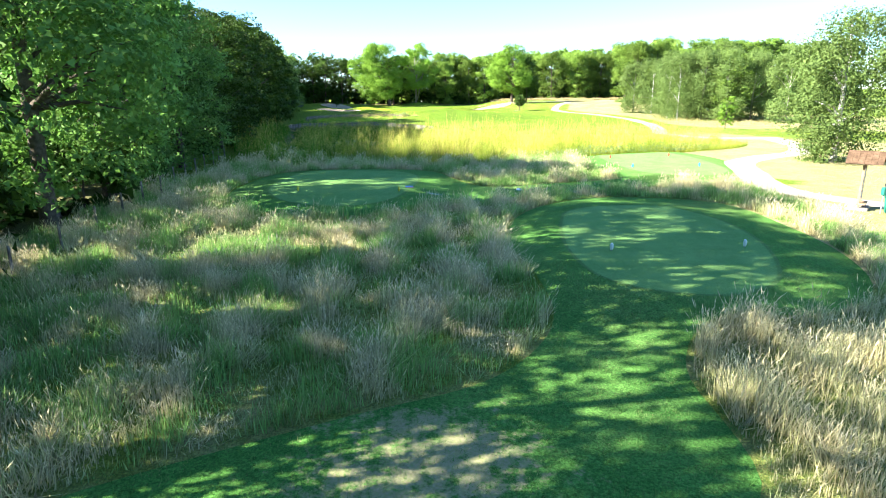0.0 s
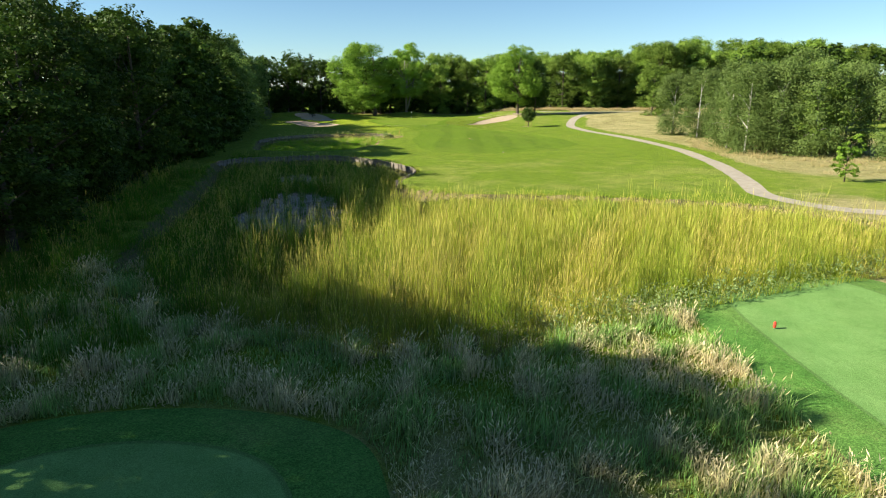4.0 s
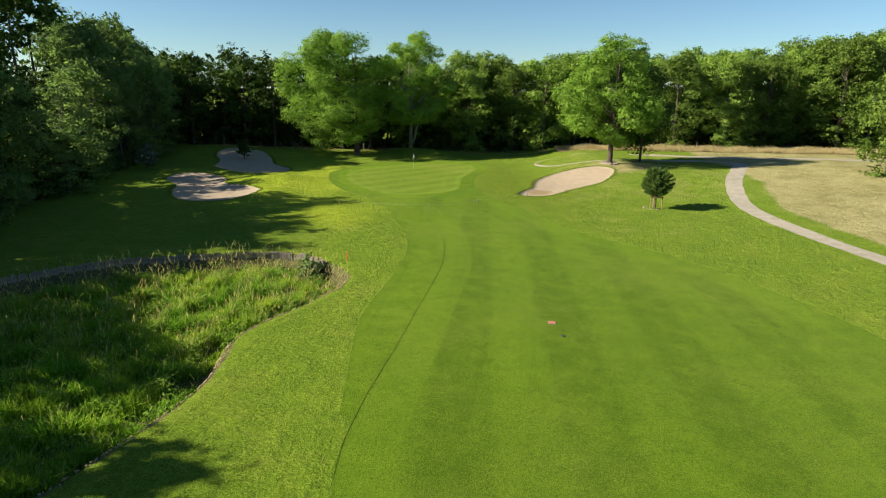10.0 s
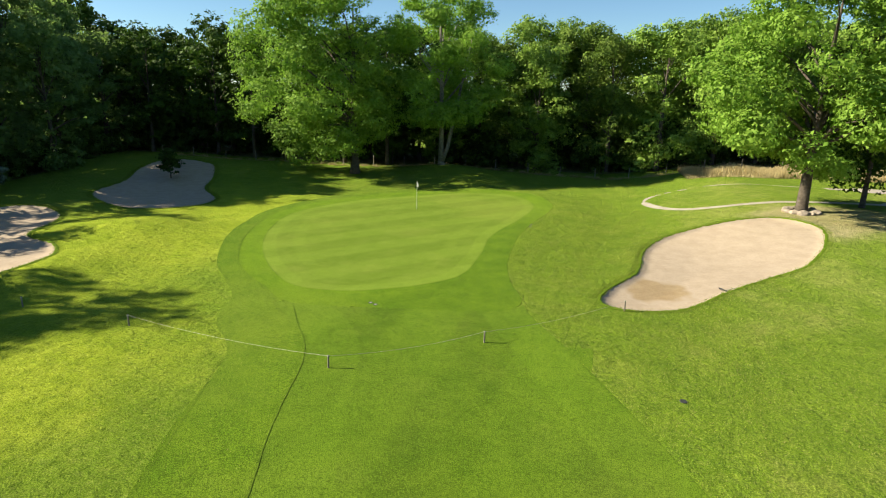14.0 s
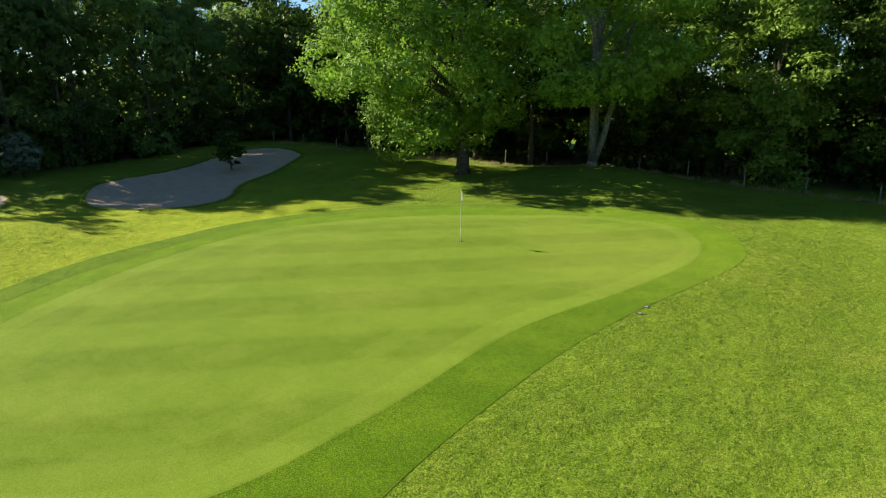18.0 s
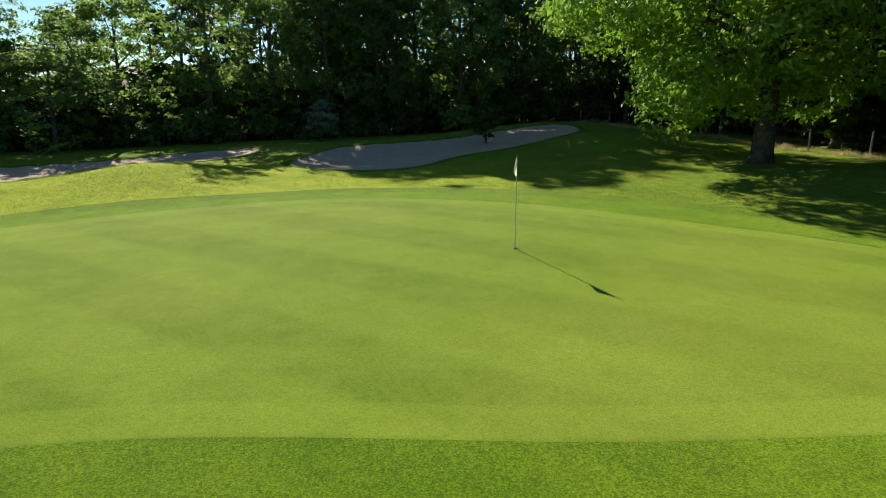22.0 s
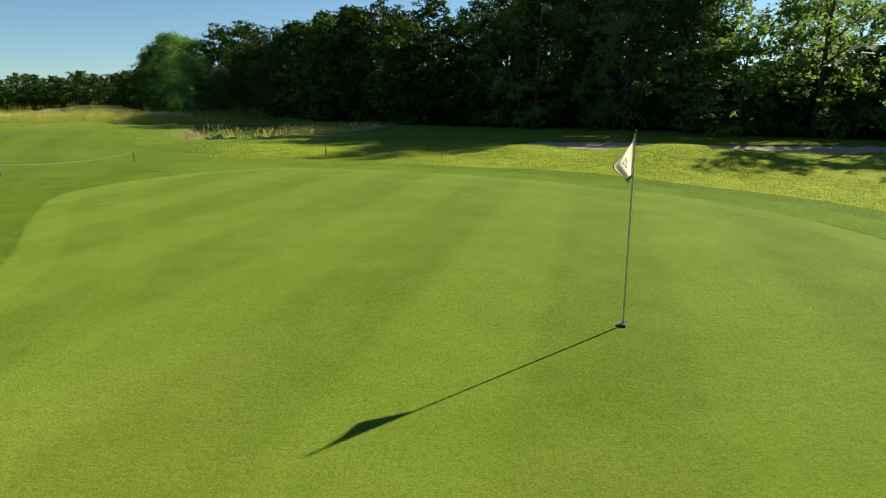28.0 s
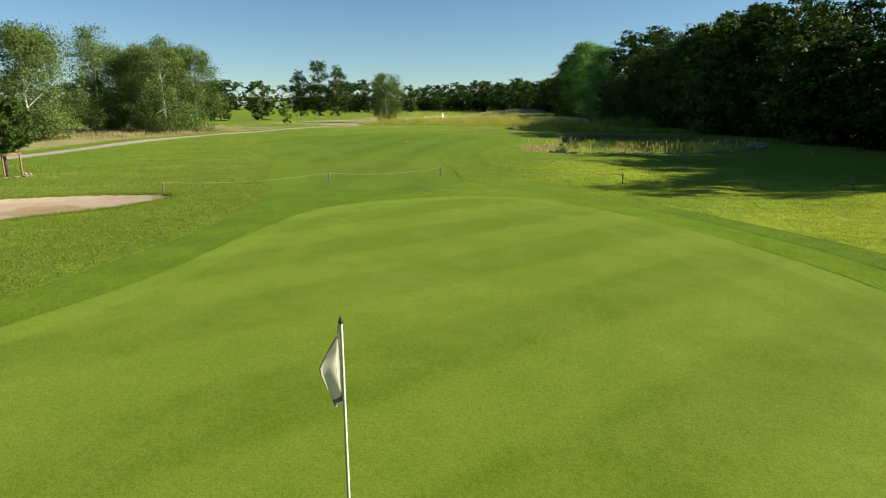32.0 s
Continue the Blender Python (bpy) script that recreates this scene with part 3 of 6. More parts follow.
MUD = spline([(-14.0, 76.4), (-10.0, 76.4), (-7.2, 70.4), (-5.6, 64.4), (-9.4, 61.0), (-13.6, 62.6), (-14.6, 68.6)])
MUD_2 = spline([(-16.2, 82.4), (-17.4, 86.0), (-16.4, 88.6), (-13.4, 88.2), (-10.8, 86.0), (-9.4, 83.8), (-11.0, 81.8), (-13.8, 81.2)])
WOOD_L = np.array([(0.0, -62), (-5.0, -36), (-10.0, -16), (-13.0, 6), (-14.4, 20), (-16.2, 32), (-19.8, 48), (-24.0, 72), (-28.0, 92), (-31.6, 112), (-37.0, 136), (-42.0, 156), (-46.5, 175), (-52.0, 192), (-58.0, 214)])
WOOD_B = np.array([(-70.0, 194), (-52.0, 194), (-33.0, 193.5), (-22.0, 193), (-7.0, 195), (3.0, 194.5), (19.0, 195), (33.0, 195), (54.0, 198), (85.0, 204), (130.0, 212)])


def gauss(x, y, cx, cy, rx, ry):
    return np.exp(-(((x - cx) / rx) ** 2 + ((y - cy) / ry) ** 2))


def base_height(x, y):
    h = -0.20 * (1 - sst(y, 50, 72))
    h = h + 1.5 * sst(y, 149, 173) * sst(x, 4, 17)
    h = h + 0.35 * sst(y, 176, 190) + 1.0 * gauss(x, y, -11.0, 190.0, 6.0, 4.2)
    h = h + 0.5 * gauss(x, y, -32, 184, 9, 8) + 0.8 * gauss(x, y, -43, 186, 8, 9) + 0.35 * gauss(x, y, -36, 168, 6, 10)
    h = h + 0.12 * sst(sdf(x, y, COLLAR, 6), -5, 0) + 0.72 * gauss(x, y, -23.2, 160.0, 4.2, 3.4) + 0.38 * gauss(x, y, -21.2, 152.4, 1.9, 3.4)
    h = h + 0.9 * gauss(x, y, 48, 150, 16, 26)
    h = h + 0.30 * sst(sdf(x, y, TEE_A, 4), -3, 0) + 0.25 * sst(sdf(x, y, TEE_B, 4), -3, 0) + 0.2 * sst(sdf(x, y, TEE_C, 4), -3, 0)
    h = h + 2.6 * gauss(x, y, 3, -38, 17, 10)
    calm = 1 - sst(sdf(x, y, COLLAR, 6), -6, -1)
    h = h + calm * (0.07 * np.sin(x * 0.23 + 1.1) * np.sin(y * 0.17) + 0.03 * np.sin(x * 0.61 + y * 0.37))
    return h


def height(x, y):
    """The ground's height."""
    x, y = np.asarray(x, float), np.asarray(y, float)
    h = base_height(x, y)
    p1 = sdf(x, y, POND_1, 6)
    gentle = sst(-y, -64, -54)
    low_bank = sst(x, -1.5, 2.0) * sst(y, 58, 63)
    steep = (1 - low_bank) * sst(p1, -0.3, 0.5) + low_bank * (0.30 * sst(p1, -0.15, 0.30) + 0.70 * sst(p1, 0.3, 6.0))
    drop = 1.25 * steep * (1 - gentle) + 1.0 * sst(p1, -1.0, 6.0) * gentle
    h = h - drop * 1.0
    p2 = sdf(x, y, POND_2, 6)
    h = h - 1.2 * sst(p2, -0.3, 0.7)
    for poly, depth in ((BUNKER_R, 0.20), (BUNKER_L, 0.18), (BUNKER_B, 0.15)):
        d = sdf(x, y, poly, 4)
        h = h - 0.125 * sst(d, -0.05, 0.32) - 0.6 * depth * sst(d, 0.2, 3.0) + 0.04 * sst(d, -1.6, -0.3) * (1 - sst(d, -0.3, 0.9))
    return h


def hz(x, y):
    return float(height(np.array([x]), np.array([y]))[0])


# ---------------------------------------------------------------- ground sheet


def lattice():
    xs = np.concatenate([np.arange(-62, 2, 0.5), np.arange(2, 18, 0.25), np.arange(18, 62.1, 0.5)])
    ys = np.concatenate([np.arange(-14, 150, 0.5), np.arange(150, 172, 0.25), np.arange(172, 206.1, 0.5)])
    far = 90 * 1.45 ** np.arange(10)
    xs = np.concatenate([-(62 + far)[::-1], [-110, -92, -78, -69], xs, [70, 80, 94, 112], 62 + far])
    ys = np.concatenate([-(14 + far)[::-1], [-70, -52, -36, -24], ys, [212, 222, 236, 256], 206 + far])
    return np.sort(xs), np.sort(ys)


GX, GY = lattice()
NX, NY = len(GX), len(GY)
XX, YY = [a.ravel() for a in np.meshgrid(GX, GY)]
ZZ = height(XX, YY)
i0 = (np.arange(NY - 1)[:, None] * NX + np.arange(NX - 1)[None, :]).ravel()
TRIS = np.concatenate([np.stack([i0, i0 + 1, i0 + NX + 1], 1), np.stack([i0, i0 + NX + 1, i0 + NX], 1)])
GCO = np.stack([XX, YY, ZZ], 1)
ground_me = np_mesh("ground", GCO, TRIS, M_GROUND, smooth=True)
wob_x = XX + 5.0 * np.sin(YY * 0.11) + 2.5 * np.sin(YY * 0.31 + 1.0) + 1.2 * np.sin(YY * 0.9)
wob_y = YY + 5.0 * np.sin(XX * 0.13 + 0.7) + 2.5 * np.sin(XX * 0.37)
dry = np.maximum.reduce([
    sst(XX - np.interp(YY, TRACK[8:112, 1], TRACK[8:112, 0]), 1.9, 4.6) * sst(wob_y, 70, 88) * (1 - sst(YY, 186, 190)) * (1 - sst(wob_x, 58, 92)),
    0.9 * gauss(XX, YY, 19.5, 172, 5.0, 4.0) + 0.6 * gauss(XX, YY, 15.5, 168.5, 4, 4),
    1.0 * (1 - sst(wob_y, 54, 74)) * sst(wob_x, 12, 18) * (1 - sst(wob_x, 34, 62)) * sst(wob_y, -45, -5),
    1.1 * gauss(XX, YY, 3, -38, 22, 13),
    0.5 * (1 - sst(YY, 36, 46)) * sst(XX, -13, -10) * (1 - sst(XX, 14, 18)) * sst(YY, -12, -4),
    0.8 * sst(YY, 187, 189) * sst(XX, 12, 18) * (1 - sst(YY, 196, 200)),
])
wood_side = np.interp(YY, WOOD_L[:, 1], WOOD_L[:, 0]) - XX
back_side = YY - np.interp(XX, WOOD_B[:, 0], WOOD_B[:, 1])
pond_any = np.maximum(sdf(XX, YY, POND_1), sdf(XX, YY, POND_2))
earth = np.maximum.reduce([sst(wood_side, 0, 3) * (1 - sst(wood_side, 13, 18)) * (YY > -60) * (YY < 215) * (XX > -95), sst(back_side, 0, 3) * (1 - sst(back_side, 14, 20)) * (YY < 240) * (XX < 140), sst(pond_any, -0.5, -0.1) * (1 - 0.8 * sst(XX, -1, 3) * sst(YY, 57, 61) * sst(pond_any, 0.35, 0.7)), 0.45 * gauss(XX, YY, 0.6, 4.2, 2.8, 1.6)])
olive = np.maximum.reduce([0.50 * sst(YY, 66, 74) * (1 - sst(YY, 84, 108)) * (1 - 0.8 * sst(-XX, 4, 10)), 0.28 * sst(YY, 112, 140) * (1 - sst(YY, 182, 190)) * sst(XX, -60, -50), 0.44 * sst(YY, 146, 156) * (1 - sst(YY, 182, 190)) * sst(XX, 3, 11)]) - 0.9 * gauss(XX, YY, 8.6, 80.4, 3.2, 2.2) - 0.6 * gauss(XX, YY, 13.6, 85.9, 2.4, 1.8) - 0.6 * gauss(XX, YY, 7.7, 96.6, 4.5, 2.5) - 0.5 * gauss(XX, YY, 2.5, 160.0, 2.6, 12.0)
p1d = sdf(XX, YY, POND_1)
bank = sst(p1d, -0.35, 0.0) * (1 - sst(p1d, 0.18, 0.42)) * sst(XX, -4.5, -1.5) * sst(YY, 56, 63) * (1 - sst(YY, 75, 79))
# Where the rough is yellow-lime and painted brighter as if backlit.
backlit_lime = gauss(XX, YY, -23.0, 162.0, 9.0, 19.0) * (1 - sst(YY, 182, 187)) + 0.6 * gauss(XX, YY, -12.0, 143.0, 6.0, 8.0)
for key, val in (("dry", dry), ("earth", earth), ("olive", olive), ("bank", bank), ("backlit_lime", backlit_lime)):
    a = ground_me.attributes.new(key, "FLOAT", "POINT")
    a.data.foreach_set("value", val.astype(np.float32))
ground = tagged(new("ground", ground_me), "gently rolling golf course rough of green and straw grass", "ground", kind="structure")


def sheet(name, d, mat, lift, label, category, edge=None, lay=None):
    """The piece of the ground where d is positive, cut along its zero line and laid a little higher."""
    t = TRIS[(d[TRIS] > 0).any(1)]
    co, faces, ids, cuts, rim = [], [], {}, {}, []
    grain = []
    e = d if edge is None else edge

    def vert(i):
        if i not in ids:
            ids[i] = len(co)
            co.append((XX[i], YY[i], ZZ[i] + lift))
            rim.append(e[i])
            if lay is not None:
                grain.append(lay[i])
        return ids[i]

    def cut(i, j):
        k = (i, j) if i < j else (j, i)
        if k not in cuts:
            a, b = k
            q = d[a] / (d[a] - d[b])
            cuts[k] = len(co)
            co.append(tuple(GCO[a] + (GCO[b] - GCO[a]) * q + (0, 0, lift)))
            rim.append(e[a] + (e[b] - e[a]) * q)
            if lay is not None:
                grain.append(lay[a] + (lay[b] - lay[a]) * q)
        return cuts[k]

    for tri in t.tolist():
        loop = []
        for i, j in zip(tri, tri[1:] + tri[:1]):
            if d[i] > 0:
                loop.append(vert(i))
            if (d[i] > 0) != (d[j] > 0):
                loop.append(cut(i, j))
        for k in range(1, len(loop) - 1):
            faces.append((loop[0], loop[k], loop[k + 1]))
    me = np_mesh(name, co, faces, mat, smooth=True)
    a = me.attributes.new("edge", "FLOAT", "POINT")
    a.data.foreach_set("value", np.array(rim, np.float32))
    if lay is not None:
        a = me.attributes.new("lay", "FLOAT", "POINT")
        a.data.foreach_set("value", np.array(grain, np.float32))
    return tagged(new(name, me), label, category, kind="structure")


d_green = sdf(XX, YY, GREEN)
d_mown = np.maximum(sdf(XX, YY, COLLAR), sdf(XX, YY, FAIRWAY))
sheet("putting_green", d_green, M_GREEN, 0.008, "closely mown pale green putting surface with mowing bands", "putting green")
sheet("green_collar", np.minimum(sdf(XX, YY, COLLAR), -d_green), M_COLLAR, 0.007, "short mown collar of turf round the putting green", "turf", edge=d_mown, lay=sst(XX, -8, -3) * (1 - sst(YY, 168, 175)))
sheet("fairway", np.minimum(sdf(XX, YY, FAIRWAY), 0.0 - sdf(XX, YY, COLLAR)), M_FAIR, 0.006, "striped mown fairway turf", "fairway", edge=d_mown)
wide_cut = np.where(XX < np.where(YY > 150, -4.0, 4.0), 2.6 * sst(YY, 106, 122) * (1 - 0.6 * sst(YY, 147, 154)), 0.0) - 0.02
d_cut = np.minimum.reduce([d_mown + wide_cut, -d_mown, -0.5 - sdf(XX, YY, BUNKER_R), -0.6 - sdf(XX, YY, POND_2), seg_dist(XX, YY, TRACK, False) - 1.2])
sheet("first_cut", d_cut, M_CUT, 0.005, "band of slightly longer mown turf along the fairway", "turf")
for tee, apron, nm in ((TEE_A, APRON_A, "white"), (TEE_B, APRON_B, "yellow"), (TEE_C, APRON_C, "red and blue")):
    sheet("tee_apron", sdf(XX, YY, apron), M_APRON, 0.006, "darker mown grass apron round the tee with the %s markers" % nm, "turf")
    sheet("tee_box", sdf(XX, YY, tee), M_TEE, 0.012, "flat closely mown tee with %s markers" % nm, "tee box")
for poly, nm in ((BUNKER_R, "pale sand bunker with a wet patch beside the green"), (BUNKER_L, "pale sand bunker partly in tree shade"), (BUNKER_B, "pale sand bunker under the wood with a bush in it")):
    sheet("sand_bunker", sdf(XX, YY, poly), M_SAND, 0.008, nm, "bunker")
wet = 1.15 - np.hypot((XX - 6.7) / 1.55, (YY - 157.9) / 1.6) + 0.16 * np.sin(XX * 2.3 + 1) * np.sin(YY * 1.9) + 0.10 * np.sin(XX * 5.1 + YY * 1.7) + 0.07 * np.sin(YY * 6.3 - XX * 3.1)
sheet("wet_sand", np.minimum(wet, sdf(XX, YY, BUNKER_R) - 0.12), M_WETSAND, 0.013, "brown damp patch in the bunker sand", "sand")
ragged = 0.02 * np.sin(XX * 2.1 + YY * 1.3) + 0.02 * np.sin(XX * 0.7 - YY * 1.9)
sheet("cart_path", np.maximum(np.where((YY > 170) & (XX < 24), np.where((YY > 179) & (XX < 22), 0.14, 0.34), 0.88) - seg_dist(XX, YY, TRACK, False), 1.05 - seg_dist(XX, YY, TRACK_TEE, False)) + ragged, M_PATH, 0.010, "pale gravel cart path winding along the hole", "path")
sheet("dry_mud", np.maximum(sdf(XX, YY, MUD), sdf(XX, YY, MUD_2)) + 35 * ragged, M_MUD, 0.010, "grey cracked mud of the dried pond bed", "mud")


M_SCALP = plain("scalped_turf", (0.064, 0.112, 0.008), (0.104, 0.158, 0.015), 5.0, 0.95, 0.5, 0.02)


def mowing_line(line, wide, label, seed, broken=0.25):
    """A narrow scalped groove where two heights of cut meet, uneven and broken here and there."""
    rng = np.random.default_rng(seed)
    d = np.r_[0, np.cumsum(np.hypot(*np.diff(line, axis=0).T))]
    s = np.arange(0, d[-1], 0.12)
    k = np.ones(9) / 9.0
    x, y = (np.convolve(np.pad(np.interp(s, d, line[:, a]), 4, "edge"), k, "valid") for a in (0, 1))
    x, y = x + 0.008 * np.sin(s * 2.3) + 0.005 * np.sin(s * 5.9 + 1), y + 0.008 * np.sin(s * 1.7 + 2) + 0.005 * np.sin(s * 7.1)
    tx, ty = np.gradient(x), np.gradient(y)
    ln = np.hypot(tx, ty)
    gap = np.convolve(rng.normal(size=len(s) + 24), np.ones(25) / 5.0, "valid")
    w = wide * rng.uniform(0.5, 1.2, len(s)) * np.clip(1.3 * (gap + 1.6 - 2.2 * broken), 0.0, 1.15)
    nx, ny = -ty / ln * w, tx / ln * w
    a = np.stack([x - nx, y - ny, height(x - nx, y - ny) + 0.017], 1)
    b = np.stack([x + nx, y + ny, height(x + nx, y + ny) + 0.017], 1)
    n = len(s)
    i = np.arange(n - 1)[:, None]
    keep = (w[:-1] > 0.004) & (w[1:] > 0.004)
    me = np_mesh("mowing_line", np.concatenate([a, b]), np.concatenate([i, i + 1, i + 1 + n, i + n], 1)[keep], M_SCALP)
    return tagged(new("mowing_line", me), label, "turf", kind="structure")


mowing_line(np.vstack([FAIRWAY[128:185][::-1], COLLAR[168:176], COLLAR[0:64]]), 0.012, "thin dark scalped line between mown turf and rough", 1, -0.3)
mowing_line(spline([(-4.6, 119.0), (-4.0, 128.6), (-4.3, 131.7), (-5.2, 136.6), (-6.5, 141.3), (-8.2, 146.3), (-9.8, 149.2)], False), 0.007, "faint dark line along the outer cut", 2, -0.1)
mowing_line(GREEN[0:48], 0.012, "thin dark edge of the putting surface", 3, 0.3)

# ---------------------------------------------------------------- trees


def leaves_mesh(name, centres, normals, size, mat, rng, aspect=0.62, tri=False):
    """Small leaf sprays: a folded quad each, or a pointed triangle."""
    n = len(centres)
    nrm = normals / (np.linalg.norm(normals, axis=1, keepdims=True) + 1e-9)
    ref = rng.normal(size=(n, 3))
    t = np.cross(nrm, ref)
    t /= np.linalg.norm(t, axis=1, keepdims=True) + 1e-9
    s = np.cross(nrm, t)
    a = (size * rng.uniform(0.6, 1.35, n))[:, None]
    b = a * aspect * rng.uniform(0.7, 1.3, n)[:, None]
    if tri:
        co = np.stack([centres + t * a, centres - 0.7 * t * a + s * b * 1.1, centres - 0.7 * t * a - s * b * 1.1], 1).reshape(-1, 3)
        return np_mesh(name, co, np.arange(3 * n).reshape(n, 3), mat)
    fold = nrm * a * rng.uniform(-0.35, 0.35, n)[:, None]
    co = np.stack([centres - t * a - fold, centres - s * b + fold, centres + t * a - fold, centres + s * b + fold], 1).reshape(-1, 3)
    return np_mesh(name, co, np.arange(4 * n).reshape(n, 4), mat)


def lobes(rng, count, env, r_lo, r_hi):
    """Clump centres that fill an envelope function env(u) of (radius, height) for u from 0 to 1."""
    out = []
    for i in range(count):
        u = rng.uniform(0, 1)
        rad, h = env(u)
        q = rng.uniform(0, 2 * math.pi)
        k = rad * math.sqrt(rng.uniform(0.10, 1.0))
        out.append((k * math.cos(q), k * math.sin(q), h + rng.uniform(-0.4, 0.4), rng.uniform(r_lo, r_hi)))
    return np.array(out)


def crown_points(rng, lob, n, squash=0.8, out=0.95, spray=16, loose=0.30, shell=0.35):
    """Leaf places: twigs stand on the lobes' outsides, and each carries a flattened spray of leaves."""
    w = lob[:, 3] ** 2
    m = max(1, n // spray)
    pick = rng.choice(len(lob), m, p=w / w.sum())
    d = rng.normal(size=(m, 3))
    d /= np.linalg.norm(d, axis=1, keepdims=True)
    r = lob[pick, 3] * rng.uniform(shell, 1.0, m) ** 0.5
    twig = lob[pick, :3] + d * r[:, None] * np.array([1, 1, squash])
    k = rng.integers(0, m, n)
    wide = loose * rng.uniform(0.6, 1.4, m)[k]
    c = twig[k] + rng.normal(size=(n, 3)) * wide[:, None] * np.array([1, 1, 0.55])
    nr = d[k] * out + rng.normal(size=(n, 3)) * 0.38 + np.array([0, 0, 0.35])
    return c, nr


def trunk_mesh(rng, top, r0, lob, limbs, lean=0.3, forks=1, first=0.3):
    bm = bmesh.new()
    px, py = rng.uniform(-lean, lean, 2)
    pts = [(px * u * u, py * u * u, top * u - (0.15 if u == 0 else 0)) for u in (0, 0.03, 0.15, 0.35, 0.55, 0.78, 1.0)]
    tube(bm, pts, [r0 * 1.5, r0 * 1.12, r0 * 0.95, r0 * 0.8, r0 * 0.6, r0 * 0.36, r0 * 0.1], 9)
    for k in range(forks - 1):
        q = rng.uniform(0, 2 * math.pi)
        dx, dy = 0.20 * top * math.cos(q), 0.20 * top * math.sin(q)
        tube(bm, [(0, 0, 0.2), (0.22 * dx, 0.22 * dy, 0.12 * top), (0.6 * dx, 0.6 * dy, 0.45 * top), (dx, dy, 0.8 * top)], [r0 * 0.9, r0 * 0.75, r0 * 0.5, r0 * 0.12], 8)
    order = np.argsort(-lob[:, 3])[:limbs]
    for k in order:
        x, y, z, _ = lob[k]
        u = min(0.86, max(first, (z - 0.3 * math.hypot(x, y)) / top * 0.75))
        s = Vector((px * u * u, py * u * u, top * u))
        e = Vector((x, y, z))
        mid = s.lerp(e, 0.5) + Vector((rng.uniform(-0.3, 0.3), rng.uniform(-0.3, 0.3), 0.15 * (e - s).length * rng.uniform(0.2, 1)))
        rr = r0 * (1 - u) * 0.55 + 0.02
        tube(bm, [s, s.lerp(mid, 0.5), mid, e], [rr, rr * 0.8, rr * 0.55, rr * 0.12], 5, cap=False)
    for f in bm.faces:
        f.smooth = True
    return bm


def tree(name, seed, top, radius, low, r0, n_lobes, n_leaf, leaf, mat, bark=M_BARK, shape="round", limbs=9, lobe=(0.9, 1.9), droop=False, shift=(0.0, 0.0), tri=True, loose=0.30, shell=0.35, forks=1):
    rng = np.random.default_rng(seed)

    def env(u):
        h = low + (top - low) * u
        if shape == "round":
            r = radius * math.sin(math.pi * (0.10 + 0.84 * u)) ** 0.6
        elif shape == "wide":
            r = radius * math.sin(math.pi * (0.22 + 0.70 * u)) ** 0.55
        elif shape == "cone":
            r = radius * (1 - u) ** 0.75 + 0.1
        else:
            r = radius * (1 - 0.75 * u**2)
        return r * 0.86, h - (0.4 if u > 0.9 else 0)

    lob = lobes(rng, n_lobes, env, *lobe)
    lob = np.vstack([lob, [(rng.uniform(-.5, .5), rng.uniform(-.5, .5), top - lobe[0], lobe[0])]])
    lob[:, 0] += shift[0]
    lob[:, 1] += shift[1]
    root = thing(name)
    part("trunk", trunk_mesh(rng, top * 0.88, r0, lob, limbs, forks=forks), bark, root)
    c, nr = crown_points(rng, lob, n_leaf, loose=loose, shell=shell)
    if droop:
        c[:, 2] -= rng.uniform(0, 1.5, n_leaf) * (rng.uniform(size=n_leaf) < 0.4)
    c[:, 2] = np.maximum(c[:, 2], 0.15)
    part("crown", leaves_mesh("crown", c, nr, leaf, mat, rng, tri=tri), mat, root)
    return root


def place(src, x, y, rz, s=1.0, sz=None, label=None):
    m = pose(x, y, hz(x, y) - 0.03, 0, 0, rz) @ Matrix.Diagonal((s, s, sz or s, 1))
    ob = copy_thing(src, m)
    if label:
        ob["label"] = label
    return ob


rngp = np.random.default_rng(11)
wood = []
for k in range(6):
    edge = k < 3
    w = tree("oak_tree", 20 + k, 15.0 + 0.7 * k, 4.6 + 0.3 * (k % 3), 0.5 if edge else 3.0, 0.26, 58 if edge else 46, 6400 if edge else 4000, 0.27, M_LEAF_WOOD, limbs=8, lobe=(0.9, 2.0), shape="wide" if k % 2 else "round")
    tagged(w, "tall dark green oak at the edge of the wood" if edge else "tall dark green oak standing inside the wood", "tree", group="trees of the wood")
    wood.append(w)


airy_oaks = []
for k in range(3):
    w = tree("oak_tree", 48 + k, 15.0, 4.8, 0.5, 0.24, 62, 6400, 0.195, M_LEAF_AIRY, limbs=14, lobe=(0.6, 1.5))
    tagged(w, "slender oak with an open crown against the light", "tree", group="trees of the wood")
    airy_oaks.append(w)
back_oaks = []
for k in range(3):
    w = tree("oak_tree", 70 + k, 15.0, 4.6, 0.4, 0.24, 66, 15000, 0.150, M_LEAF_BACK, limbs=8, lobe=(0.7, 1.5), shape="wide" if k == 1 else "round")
    tagged(w, "leafy mid-green oak at the sunlit back of the hole", "tree", group="trees of the wood")
    back_oaks.append(w)
dark_oaks = []
for k in range(2):
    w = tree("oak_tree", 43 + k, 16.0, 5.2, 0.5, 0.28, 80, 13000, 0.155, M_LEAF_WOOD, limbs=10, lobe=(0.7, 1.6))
    tagged(w, "tall dark leafy oak beside the dried pond", "tree", group="trees of the wood")
    dark_oaks.append(w)
near_oaks = []
